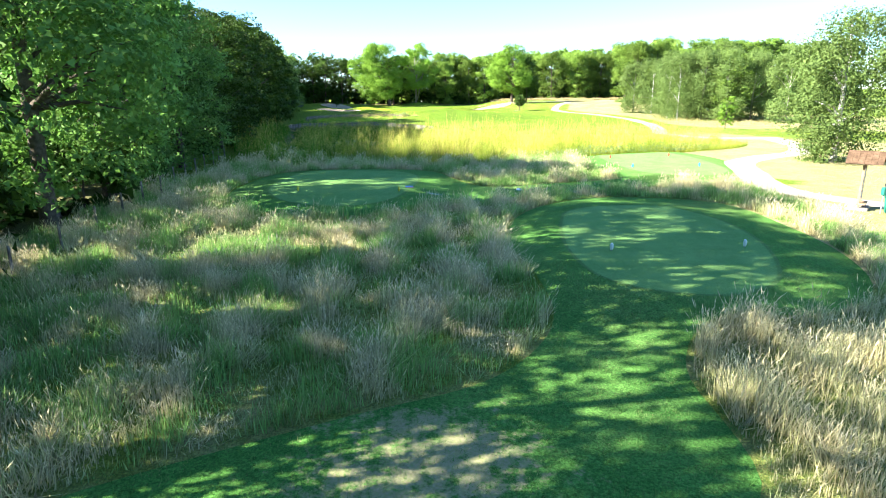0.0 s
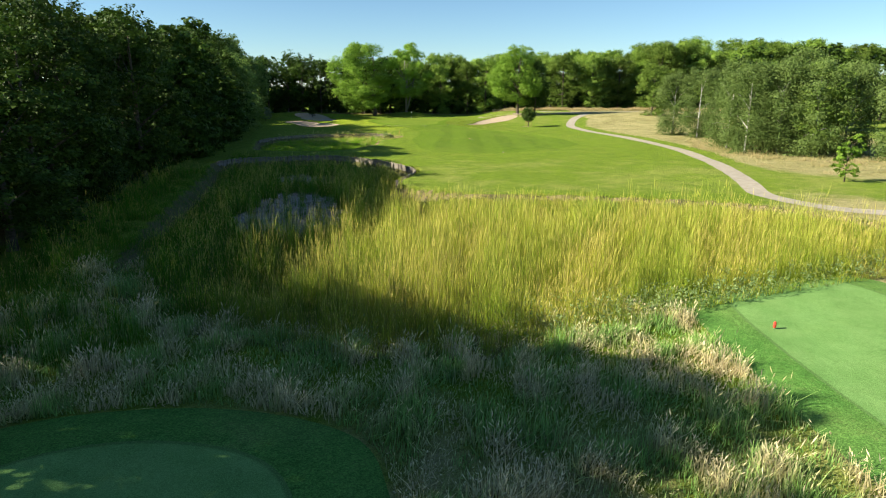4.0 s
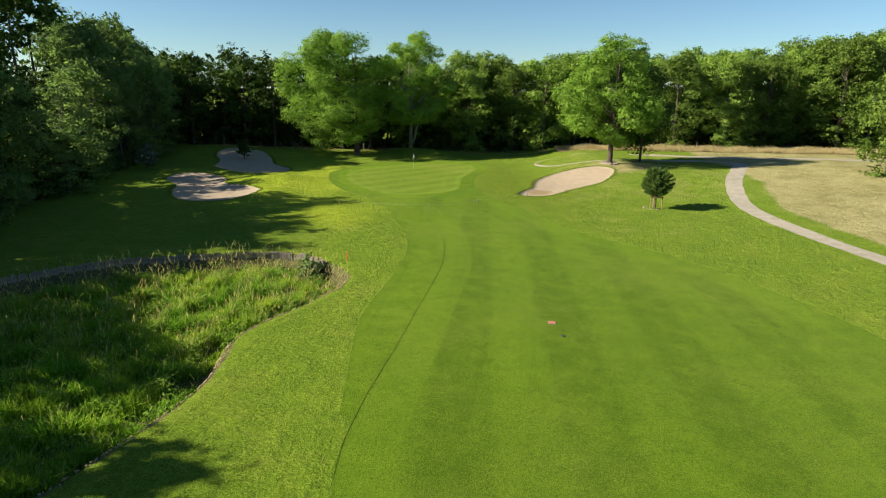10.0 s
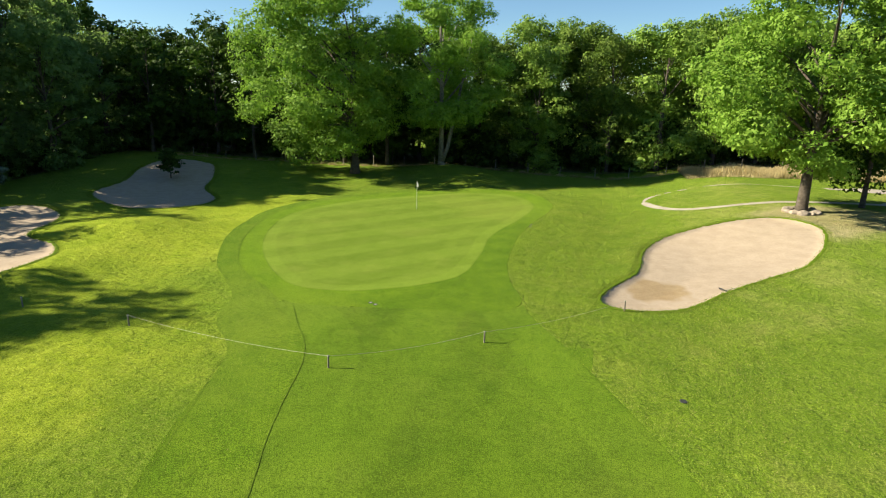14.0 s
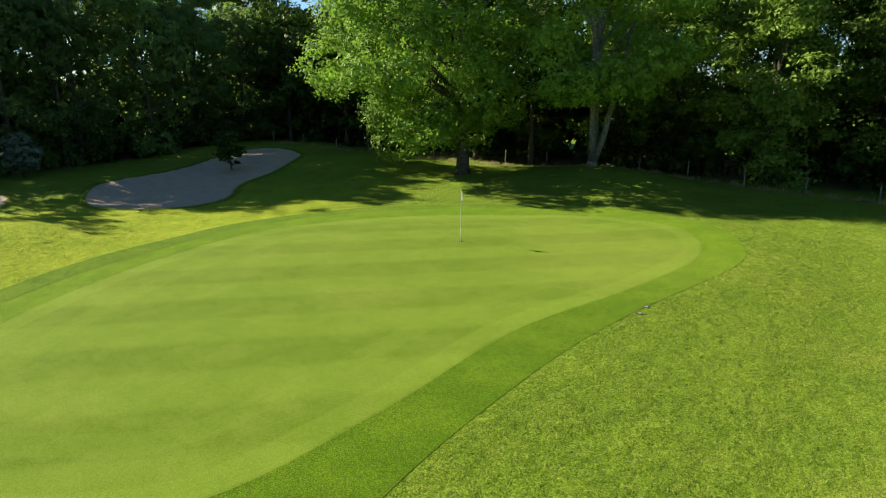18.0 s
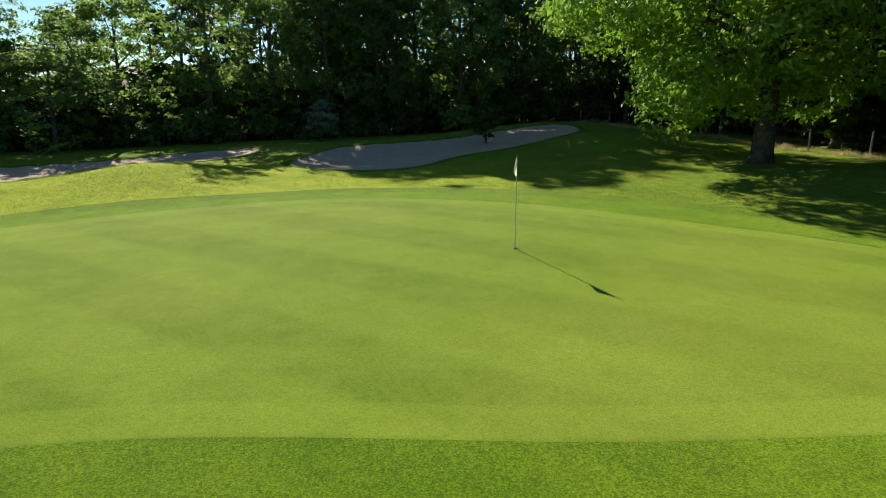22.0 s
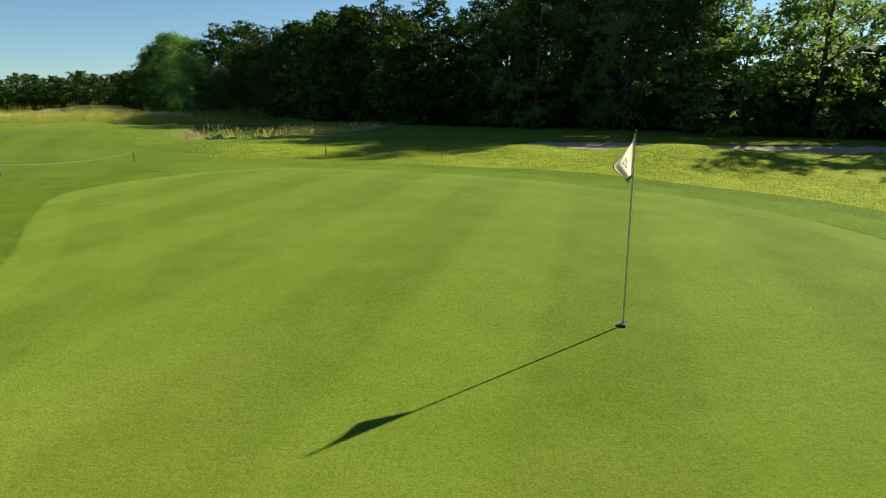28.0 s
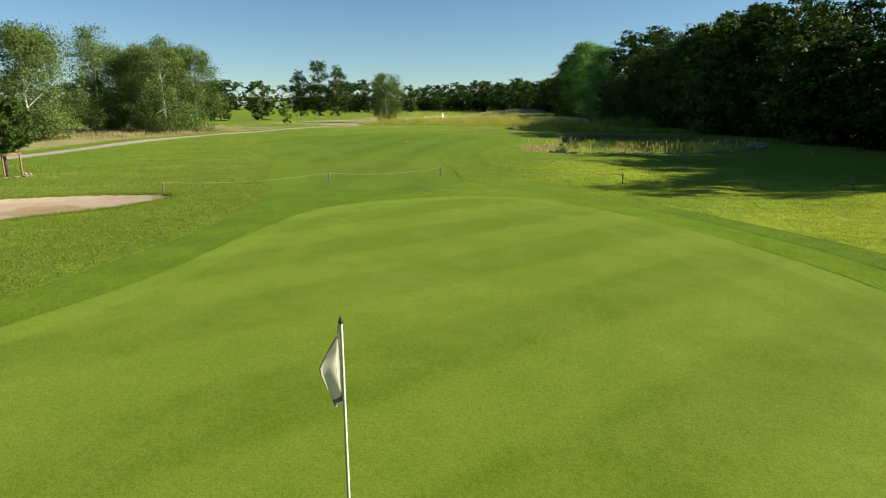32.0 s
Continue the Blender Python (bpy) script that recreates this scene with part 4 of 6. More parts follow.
for k in range(2):
    w = tree("oak_tree", 40 + k, 16.0, 5.2, 0.7, 0.28, 80, 20000, 0.115, M_LEAF_NEAR, limbs=14, lobe=(0.7, 1.5))
    tagged(w, "tall leafy oak overhanging the meadow by the tees", "tree", group="trees of the wood")
    near_oaks.append(w)


def along(poly, step, back, jitter, rng, depth=1.2):
    d = np.r_[0, np.cumsum(np.hypot(*np.diff(poly, axis=0).T))]
    for s in np.arange(step * 0.4, d[-1], step):
        q = s + rng.uniform(-jitter, jitter)
        x, y = np.interp(q, d, poly[:, 0]), np.interp(q, d, poly[:, 1])
        x2, y2 = np.interp(q + 1, d, poly[:, 0]), np.interp(q + 1, d, poly[:, 1])
        t = Vector((x2 - x, y2 - y)).normalized() if (x2 != x or y2 != y) else Vector((0, 1))
        nx, ny = -t.y, t.x
        b = back + rng.uniform(-depth, depth)
        yield x + nx * b, y + ny * b


first_use = set()


def plant(src, x, y, rz, s, sz=None):
    """The source itself takes the first spot, copies the others."""
    if src.name in first_use and abs((x + 20.0) * 0.549 - (y - 161.4) * 0.836) < 2.6 and 118 < y < 156 and x < -44 and not src.name.startswith("shrub"):
        return None  # a narrow open ride through the wood
    if src.name not in first_use:
        first_use.add(src.name)
        src.matrix_basis = pose(x, y, hz(x, y) - 0.03, 0, 0, rz) @ Matrix.Diagonal((s, s, sz or s, 1))
        return src
    return place_scaled(src, x, y, rz, s, sz)


def place_scaled(src, x, y, rz, s, sz=None):
    keep = src.matrix_basis.copy()
    src.matrix_basis = Matrix.Identity(4)
    ob = copy_thing(src, pose(x, y, hz(x, y) - 0.03, 0, 0, rz))
    src.matrix_basis = keep
    ob.scale = (s, s, sz or s)
    return ob


def edge_height(y):
    """Height of the wood's front row along its length."""
    return np.interp(y, [-60, -34, -14, 10, 24, 32, 40, 45, 54, 60, 72, 92, 104, 109, 113, 122, 128, 140, 160, 200], [7, 11, 16, 18, 18, 16.5, 12.5, 8.8, 8.8, 12.0, 13.8, 14.4, 12.5, 12.0, 9.0, 9.0, 12.0, 13.2, 13.4, 14.0]) * (1 - 0.5 * np.exp(-((y - 149.0) / 4.0) ** 4))


def back_height(y):
    """Height of the taller trees deeper in the wood."""
    return np.interp(y, [-60, -34, -12, 8, 28, 36, 46, 58, 80, 100, 112, 126, 150, 165, 200], [8, 13, 18, 21.5, 22, 18, 14.0, 13.5, 15.0, 15.5, 15.0, 14.5, 20.0, 22.5, 19.0]) * (1 - 0.36 * np.exp(-((y - 147.0) / 4.0) ** 4))


for poly, rows in ((WOOD_L, ((4.3, 1.8, 0), (5.0, 7.0, 1), (6.0, 13.0, 2))), (WOOD_B, ((5.6, 2.4, 0), (4.6, 8.0, 1), (4.8, 13.5, 2)))):
    for step, back, row in rows:
        for x, y in along(poly, step, back, 1.9, rngp, 1.4 if poly is WOOD_L else 2.6):
            left = poly is WOOD_L
            if left and row and y > 128 and rngp.uniform() < ((0.42, 0.66) if 136 < y < 160 else (0.22, 0.45))[row - 1]:
                continue
            if left and row and -22 < y < 30 and rngp.uniform() < (0.86, 0.92)[row - 1]:
                continue
            k = int(rngp.integers(0, 3)) + (3 if row else 0)
            if not left and row == 0 and x < 12:
                k = 3 + int(rngp.integers(0, 3))
            if left:
                tall = (edge_height(y), 0.5 * edge_height(y) + 0.5 * back_height(y), back_height(y))[row]
            else:
                tall = 14.2 + 4.0 * sst(x, 45, 66) + 0.9 * row
            s = tall * rngp.uniform(0.88, 1.08) / (15.0 + 0.7 * k)
            wid = max(s, 0.8) * rngp.uniform(0.95, 1.12)
            # Each stretch takes the leaf copy with its light or shade in the colour.
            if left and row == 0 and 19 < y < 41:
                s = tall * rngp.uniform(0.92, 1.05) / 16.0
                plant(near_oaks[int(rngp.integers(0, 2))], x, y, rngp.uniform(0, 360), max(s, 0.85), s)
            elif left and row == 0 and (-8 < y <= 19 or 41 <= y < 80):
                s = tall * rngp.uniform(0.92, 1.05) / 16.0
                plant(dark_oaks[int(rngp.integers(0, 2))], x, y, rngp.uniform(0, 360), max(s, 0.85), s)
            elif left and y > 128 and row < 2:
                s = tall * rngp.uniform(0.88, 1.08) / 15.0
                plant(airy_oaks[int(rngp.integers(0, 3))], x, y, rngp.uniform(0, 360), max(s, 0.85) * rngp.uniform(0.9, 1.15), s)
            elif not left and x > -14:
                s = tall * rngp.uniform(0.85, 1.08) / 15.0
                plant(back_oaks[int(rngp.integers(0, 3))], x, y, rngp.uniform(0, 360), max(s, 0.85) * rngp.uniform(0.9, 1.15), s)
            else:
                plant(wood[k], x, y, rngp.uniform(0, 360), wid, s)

for k, (x, y, h) in enumerate(((-57.5, 154.5, 14.0), (-58.5, 161.5, 14.5))):
    place_scaled(wood[4 + k], x, y, 70.0 * k, 0.95, h / (15.0 + 0.7 * (4 + k)))
place_scaled(dark_oaks[0], -43.5, 143.0, 40.0, 1.0, 17.3 / 16.0)
place_scaled(dark_oaks[1], -41.5, 134.5, 110.0, 0.9, 15.4 / 16.0)
place_scaled(dark_oaks[0], -46.5, 131.5, 200.0, 1.0, 17.0 / 16.0)
for k, (x, y, h) in enumerate(((-52.5, 170.5, 18.0), (-54.0, 176.0, 19.5), (-55.5, 181.5, 20.0), (-57.0, 187.5, 19.0), (-62.0, 179.0, 21.0))):
    place_scaled(airy_oaks[k % 3], x, y, 67.0 * k, 1.1, h / 15.0)
place_scaled(dark_oaks[1], -37.6, 127.2, 30.0, 0.85, 13.8 / 16.0)
place_scaled(dark_oaks[0], -39.4, 131.0, 170.0, 0.85, 12.6 / 16.0)
place_scaled(dark_oaks[1], -47.0, 139.0, 260.0, 1.0, 18.0 / 16.0)
place_scaled(airy_oaks[1], -45.0, 144.0, 150.0, 0.8, 12.0 / 15.0)
for k, (x, y, h) in enumerate(((-68.0, 149.0, 14.5), (-70.0, 155.5, 15.5), (-67.0, 161.5, 16.0), (-73.0, 139.0, 12.5))):
    place_scaled(airy_oaks[k % 3], x, y, 95.0 * k, 1.0, h / 15.0)
place_scaled(back_oaks[0], -4.4, 203.5, 20.0, 1.1, 16.5 / 15.0)
place_scaled(back_oaks[2], 0.6, 207.0, 140.0, 1.1, 17.0 / 15.0)

# undergrowth along the wood's edge
bushes = []
for k in range(3):
    b = tree("shrub", 60 + k, 2.6, 1.7, 0.2, 0.05, 22, 800, 0.24, M_LEAF_WOOD, limbs=2, lobe=(0.4, 0.8), loose=0.2)
    tagged(b, "low dark green shrub under the wood's edge", "shrub", group="undergrowth")
    bushes.append(b)
for poly, step, back, lo, hi in ((WOOD_L, 4.6, 2.2, 0.8, 1.3), (WOOD_L, 4.4, 6.0, 1.3, 2.0), (WOOD_L, 5.0, 12.5, 1.9, 2.6), (WOOD_B, 5.0, 2.6, 0.8, 1.2), (WOOD_B, 4.5, 6.0, 1.3, 2.0), (WOOD_B, 5.0, 10.5, 1.7, 2.4)):
    for x, y in along(poly, step, back, 1.5, rngp):
        if y > -20 and not (back > 10 and y < 60 and poly is WOOD_L):
            plant(bushes[int(rngp.integers(0, 3))], x, y, rngp.uniform(0, 360), rngp.uniform(lo, hi))

# the three big trees behind the green
maple_a = tagged(tree("maple_tree", 101, 18.2, 9.0, 2.0, 0.42, 84, 74000, 0.135, M_LEAF_BRIGHT, limbs=24, shell=0.66, loose=0.30, lobe=(1.1, 2.2), shift=(-3.0, -0.6)), "large bright green maple behind the putting green", "tree")
maple_a.matrix_basis = pose(-19.6, 186.6, hz(-19.6, 186.6) - 0.03)
maple_b = tagged(tree("maple_tree", 112, 17.6, 7.4, 4.6, 0.28, 64, 52000, 0.118, M_LEAF_BRIGHT, bark=M_MAPLEBARK, limbs=24, shell=0.6, loose=0.26, forks=3, lobe=(0.8, 1.6), shift=(0.3, -0.3)), "tall bright green maple with an open crown on a mound", "tree")
maple_b.matrix_basis = pose(-11.5, 190.0, hz(-11.5, 190.0) - 0.03)
maple_c = tagged(tree("maple_tree", 103, 15.4, 7.0, 2.6, 0.33, 60, 58000, 0.125, M_LEAF_BRIGHT, limbs=24, shell=0.6, loose=0.26, lobe=(0.9, 1.8), shape="wide", shift=(-1.0, -0.4)), "broad bright green maple ringed with stones beside the path", "tree")
maple_c.matrix_basis = pose(16.8, 172.4, hz(16.8, 172.4) - 0.03)
ash = tagged(tree("ash_tree", 104, 13.0, 4.0, 2.4, 0.16, 48, 13000, 0.15, M_LEAF_WOOD, limbs=10, lobe=(0.7, 1.4), droop=True), "slender darker green tree behind the maple", "tree")
ash.matrix_basis = pose(21.4, 175.4, hz(21.4, 175.4) - 0.03)

# round tree beyond the dry field
lone = tagged(tree("hornbeam_tree", 105, 12.0, 5.0, 0.5, 0.25, 70, 15000, 0.165, M_LEAF_BACK, limbs=8, lobe=(0.8, 1.6)), "dense round green tree in the dry field", "tree")
lone.matrix_basis = pose(46.6, 164.5, hz(46.6, 164.5) - 0.03) @ Matrix.Diagonal((0.92, 0.92, 0.92, 1))
hornbeam = tagged(tree("hornbeam_tree", 106, 10.4, 4.4, 0.5, 0.18, 70, 16000, 0.135, M_LEAF_BACK, limbs=10, lobe=(0.7, 1.4)), "leafy green tree standing among the birches", "tree")
hornbeam.matrix_basis = pose(45.2, 99.6, hz(45.2, 99.6) - 0.03)

# birches in the dry field
birches = []
for k in range(3):
    b = tree("birch_tree", 110 + k, 10.8 + 0.5 * k, 3.7, 0.7, 0.12, 66, 20000, 0.098, M_LEAF_BIRCH, bark=M_BIRCHBARK, limbs=8, lobe=(0.6, 1.25), droop=True, shape="wide" if k == 1 else "round")
    tagged(b, "grey-green birch with white bark in dry grass", "tree", group="birches in the dry field")
    birches.append(b)
for k, (x, y, s) in enumerate(((38.2, 127.0, 0.95), (40.6, 122.6, 1.0), (38.4, 106.7, 0.98), (38.0, 100.7, 1.02), (41.7, 100.2, 1.05), (47.8, 106.8, 1.1), (50.0, 100.4, 1.05), (43.4, 104.0, 1.0), (44.6, 97.6, 0.95), (52.0, 93.0, 1.0))):
    plant(birches[k % 3], x, y, 77 * k, s)
willow = tagged(tree("birch_tree", 120, 11.0, 4.6, 1.2, 0.22, 80, 30000, 0.095, M_LEAF_BIRCH, bark=M_BIRCHBARK, limbs=14, lobe=(0.6, 1.3), droop=True), "large weeping birch beside the information kiosk", "tree")
willow.matrix_basis = pose(28.6, 42.4, hz(28.6, 42.4) - 0.03)

# distant trees
far_tree = tagged(tree("distant_tree", 130, 15.0, 6.4, 0.0, 0.3, 44, 2600, 0.44, M_LEAF_WOOD, limbs=3, lobe=(1.1, 2.2), loose=0.40), "distant dark green tree across the fields", "tree", group="distant trees")
rngf = np.random.default_rng(5)
spots = [(60.0 + rngf.uniform(-3, 3) + 7.0 * k, 140 + rngf.uniform(-4, 14) + 4 * k, rngf.uniform(0.9, 1.15)) for k in range(9)]
for k, (x, y, h) in enumerate(((71.0, -40.0, 17.5), (78.5, -41.0, 19.5), (85.0, -38.0, 16.0))):
    place_scaled(dark_oaks[k % 2], x, y, 80.0 * k, h / 19.0, h / 16.0)
spots += [(66 + 6.5 * k, 26 + 9 * k + rngf.uniform(-3, 3), 0.62) for k in range(8)]
spots += [(-70 + 10.5 * k, -190 - 40 * math.sin(k * 0.7) + rngf.uniform(-10, 10), rngf.uniform(0.95, 1.35)) for k in range(36)]
spots += [(-95 + 9.0 * k, -330 + 25 * math.sin(k * 0.5) + rngf.uniform(-12, 12), rngf.uniform(1.2, 1.6)) for k in range(60)]
spots += [(300 - rngf.uniform(0, 40), -150 + 13 * k, rngf.uniform(0.8, 1.1)) for k in range(26)]
line_far = np.array([(4, -80), (10, -105), (18, -140), (28, -185), (64, -235), (120, -285)])
for back in (2.0, 9.0):
    for x, y in along(line_far, 6.5, -back, 1.5, rngf):
        spots.append((x, y, rngf.uniform(0.75, 1.0)))
for k, (x, y, s) in enumerate(spots):
    plant(far_tree, x, y, 61 * k, s, s * rngf.uniform(0.9, 1.1))

# ---------------------------------------------------------------- tall grass and reeds


def scatter(n, x0, x1, y0, y1, rng):
    return rng.uniform(x0, x1, n), rng.uniform(y0, y1, n)


def blades(name, x, y, tall, wide, lean, root, tip, rng, label, bend=True, head=0.0, z=None):
    """One mesh of upright blades with their own tint; root, tip: (n, 3) colours."""
    n = len(x)
    z = height(x, y) - 0.03 if z is None else z - 0.03
    q = rng.uniform(0, 2 * math.pi, n)
    ux, uy = np.cos(q), np.sin(q)
    lq = rng.uniform(0, 2 * math.pi, n)
    lean = lean * np.abs(rng.normal(0.5, 0.5, n))
    lx, ly = (np.cos(lq) + 0.25) * lean * tall, np.sin(lq) * lean * tall
    w = wide * rng.uniform(0.6, 1.4, n)
    p = np.stack([x, y, z], 1)
    side = np.stack([ux * w, uy * w, 0 * w], 1)
    top = p + np.stack([lx, ly, tall], 1)
    if bend:
        mid = p + np.stack([lx * 0.28, ly * 0.28, tall * 0.6], 1)
        co = np.stack([p - side, p + side, mid - side * (0.8 + head), mid + side * (0.8 + head), top], 1).reshape(-1, 3)
        i = np.arange(n)[:, None] * 5
        f = np.concatenate([i + [0, 1, 3], i + [0, 3, 2], i + [2, 3, 4]])
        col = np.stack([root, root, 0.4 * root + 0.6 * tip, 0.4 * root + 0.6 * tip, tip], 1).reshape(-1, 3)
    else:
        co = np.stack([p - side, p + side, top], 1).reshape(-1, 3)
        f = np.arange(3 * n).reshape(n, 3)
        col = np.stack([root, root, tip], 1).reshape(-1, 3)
    me = np_mesh(name, co, f, M_BLADE)
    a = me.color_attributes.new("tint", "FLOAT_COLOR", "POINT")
    a.data.foreach_set("color", np.concatenate([col, np.ones((len(col), 1))], 1).astype(np.float32).ravel())
    return tagged(new(name, me), label, "grass", kind="stuff")


def patchy(x, y, scale, seed):
    """Smooth values from 0 to 1 over the plan."""
    r = np.random.default_rng(seed)
    v = np.zeros_like(x)
    for k in range(7):
        a, f = r.uniform(0, 6.28), r.uniform(0.6, 1.9) / scale
        v += np.sin((x * math.cos(a) + y * math.sin(a)) * f * 6.28 + r.uniform(0, 6.28))
    return 1 / (1 + np.exp(-v * 0.9))


def lerp3(a, b, f):
    return np.array(a)[None, :] * (1 - f[:, None]) + np.array(b)[None, :] * f[:, None]


def mown(x, y, m=0.0):
    d = np.maximum.reduce([sdf(x, y, p) for p in (APRON_A, APRON_B, APRON_C, COLLAR, FAIRWAY)])
    d = np.maximum(d, 1.3 - np.minimum(seg_dist(x, y, TRACK, False), seg_dist(x, y, TRACK_TEE, False)))
    return d > m


rngg = np.random.default_rng(77)


def tee_meadow():
    """Straw-coloured fescue round the tees."""
    x, y = scatter(760000, -16, 27, 0.5, 52, rngg)
    keep = ~mown(x, y, -0.12) & (sdf(x, y, POND_1) < 1.5) & (x > np.interp(y, WOOD_L[:, 1], WOOD_L[:, 0]) - 1) & ~((x > 17.0) & (y > 20))
    clump = patchy(x, y, 3.0, 1)
    near = np.clip(1.25 - y / 60, 0.45, 1.0)
    keep &= (rngg.uniform(size=len(x)) < near * (0.45 + 0.55 * clump))
    keep &= ~((np.hypot((x - 1.6) / 4.0, (y - 3.2) / 2.0) < 1))
    x, y, clump = x[keep], y[keep], clump[keep]
    green = sst(0.5 * patchy(x, y, 5.0, 2) + 0.5 * patchy(x, y, 1.5, 3), 0.24, 0.66)
    green = green * (1 - 0.75 * sst(x, 3.5, 5.5) * (1 - sst(y, 11, 14)))
    lodged = patchy(x, y, 1.8, 14) ** 3
    edge = np.clip((x + 14) / 8, 0, 1)
    tall = (0.22 + 0.58 * clump ** 1.3) * rngg.uniform(0.6, 1.25, len(x))
    straw = lerp3((0.82, 0.71, 0.45), (0.64, 0.61, 0.32), green)
    leaf = lerp3((0.60, 0.52, 0.27), (0.23, 0.41, 0.11), green)
    tip = lerp3((0.70, 0.61, 0.33), (0.32, 0.52, 0.14), green)
    isstraw = rngg.uniform(size=len(x)) < 0.12 + 0.4 * (1 - green)
    tip = np.where(isstraw[:, None], straw, tip)
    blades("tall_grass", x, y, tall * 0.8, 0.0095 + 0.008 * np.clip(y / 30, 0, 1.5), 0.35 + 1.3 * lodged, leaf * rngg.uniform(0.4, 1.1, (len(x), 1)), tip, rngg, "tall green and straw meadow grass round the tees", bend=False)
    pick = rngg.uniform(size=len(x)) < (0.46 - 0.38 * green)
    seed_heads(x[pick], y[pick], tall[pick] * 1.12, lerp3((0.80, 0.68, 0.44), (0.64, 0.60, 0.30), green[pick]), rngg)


def seed_heads(x, y, tall, col, rng, lean=1.0, name="seed_heads", label="pale dry seed heads nodding above the meadow grass", slim=1.0):
    """Thin pale stems that each carry a drooping seed head."""
    n = len(x)
    z = height(x, y) - 0.03
    q = rng.uniform(0, 2 * math.pi, n)
    lean = np.abs(rng.normal(0.22, 0.16, n)) * tall * lean
    p = np.stack([x, y, z], 1)
    ax = np.stack([np.cos(q) * lean + 0.05 * tall, np.sin(q) * lean, tall], 1)
    s = rng.uniform(0, 2 * math.pi, n)
    side = np.stack([np.cos(s), np.sin(s), 0 * s], 1)
    top = p + ax
    wide = slim * (0.0065 + 0.008 * np.clip(y / 30, 0, 1.3))
    a = top - ax * 0.26
    b = top + np.stack([np.cos(q) * 0.05, np.sin(q) * 0.05, -0.03 * np.ones(n)], 1)
    m = 0.5 * (a + b)
    co = np.stack([p - side * 0.004, p + side * 0.004, a, m - side * wide[:, None], m + side * wide[:, None], b], 1).reshape(-1, 3)
    i = np.arange(n)[:, None] * 6
    f = np.concatenate([i + [0, 1, 2], i + [2, 4, 3], i + [3, 4, 5]])
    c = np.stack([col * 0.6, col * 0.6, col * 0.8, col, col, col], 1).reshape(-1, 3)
    me = np_mesh(name, co, f, M_BLADE)
    t = me.color_attributes.new("tint", "FLOAT_COLOR", "POINT")
    t.data.foreach_set("color", np.concatenate([c, np.ones((len(c), 1))], 1).astype(np.float32).ravel())
    return tagged(new(name, me), label, "grass", kind="stuff")


def marsh():
    """Reeds of the dried pond: yellow-green in front, tinted as if shaded on the wood's side."""
    x, y = scatter(700000, -24, 31, 41, 95, rngg)
    d = sdf(x, y, POND_1)
    mud = np.maximum(sdf(x, y, MUD), sdf(x, y, MUD_2)) + 0.6 * (patchy(x, y, 2.5, 4) - 0.5) * 2
    clump = patchy(x, y, 4.0, 5)
    keep = ((d > -0.4) | ((x < -9) & (d > -4.5) & (patchy(x, y, 2.2, 46) > 0.3))) & (x > np.interp(y, WOOD_L[:, 1], WOOD_L[:, 0]) - 1.0) & ((mud < 0.2) | (rngg.uniform(size=len(x)) < 0.03 + 0.5 * (patchy(x, y, 1.7, 25) > 0.86)))
    keep &= rngg.uniform(size=len(x)) < (0.38 + 0.62 * clump) * np.clip(1.8 - y / 90, 0.75, 1)
    bare = (y > 65.5) & (x > -1) & (patchy(x, y, 5, 6) > 0.35) & (d < 2.2)
    keep &= ~(bare & (rngg.uniform(size=len(x)) < 0.25))
    x, y, clump, d = x[keep], y[keep], clump[keep], d[keep]
    # The wood's shade is put into the tint: 0 shaded, 1 sunlit.
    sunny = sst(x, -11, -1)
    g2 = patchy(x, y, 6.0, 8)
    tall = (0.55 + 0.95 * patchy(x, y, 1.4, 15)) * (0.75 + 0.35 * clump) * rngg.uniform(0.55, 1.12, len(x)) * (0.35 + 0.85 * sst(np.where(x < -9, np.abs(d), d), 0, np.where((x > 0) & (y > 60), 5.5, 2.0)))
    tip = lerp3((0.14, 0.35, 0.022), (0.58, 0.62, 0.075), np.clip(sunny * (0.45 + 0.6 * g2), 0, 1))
    tall = tall * (0.9 + 0.25 * sst(d, 2.5, 6.0)) * (0.65 + 0.65 * patchy(x, y, 3.2, 44))
    open_bed = sst(x, -7, -1) * (1 - sst(y, 59, 66))
    tall = tall * (1 + 0.28 * open_bed)
    heads = rngg.uniform(size=len(x)) < 0.10 + 0.25 * gauss(x, y, -2.0, 50.0, 7.0, 7.0)
    tip[heads] = np.array((0.42, 0.34, 0.16))
    # Darker roots paint the shade between the stems.
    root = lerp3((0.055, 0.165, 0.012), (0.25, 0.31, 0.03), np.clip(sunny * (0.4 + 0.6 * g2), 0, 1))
    pick = rngg.uniform(size=len(x)) < 0.22 + 0.10 * open_bed
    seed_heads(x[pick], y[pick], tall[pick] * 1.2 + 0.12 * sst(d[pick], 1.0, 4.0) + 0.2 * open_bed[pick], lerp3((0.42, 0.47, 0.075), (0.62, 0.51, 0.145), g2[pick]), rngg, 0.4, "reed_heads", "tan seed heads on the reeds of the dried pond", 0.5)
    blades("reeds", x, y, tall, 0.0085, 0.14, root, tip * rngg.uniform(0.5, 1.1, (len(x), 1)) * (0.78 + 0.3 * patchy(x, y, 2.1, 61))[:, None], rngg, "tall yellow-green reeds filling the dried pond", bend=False)


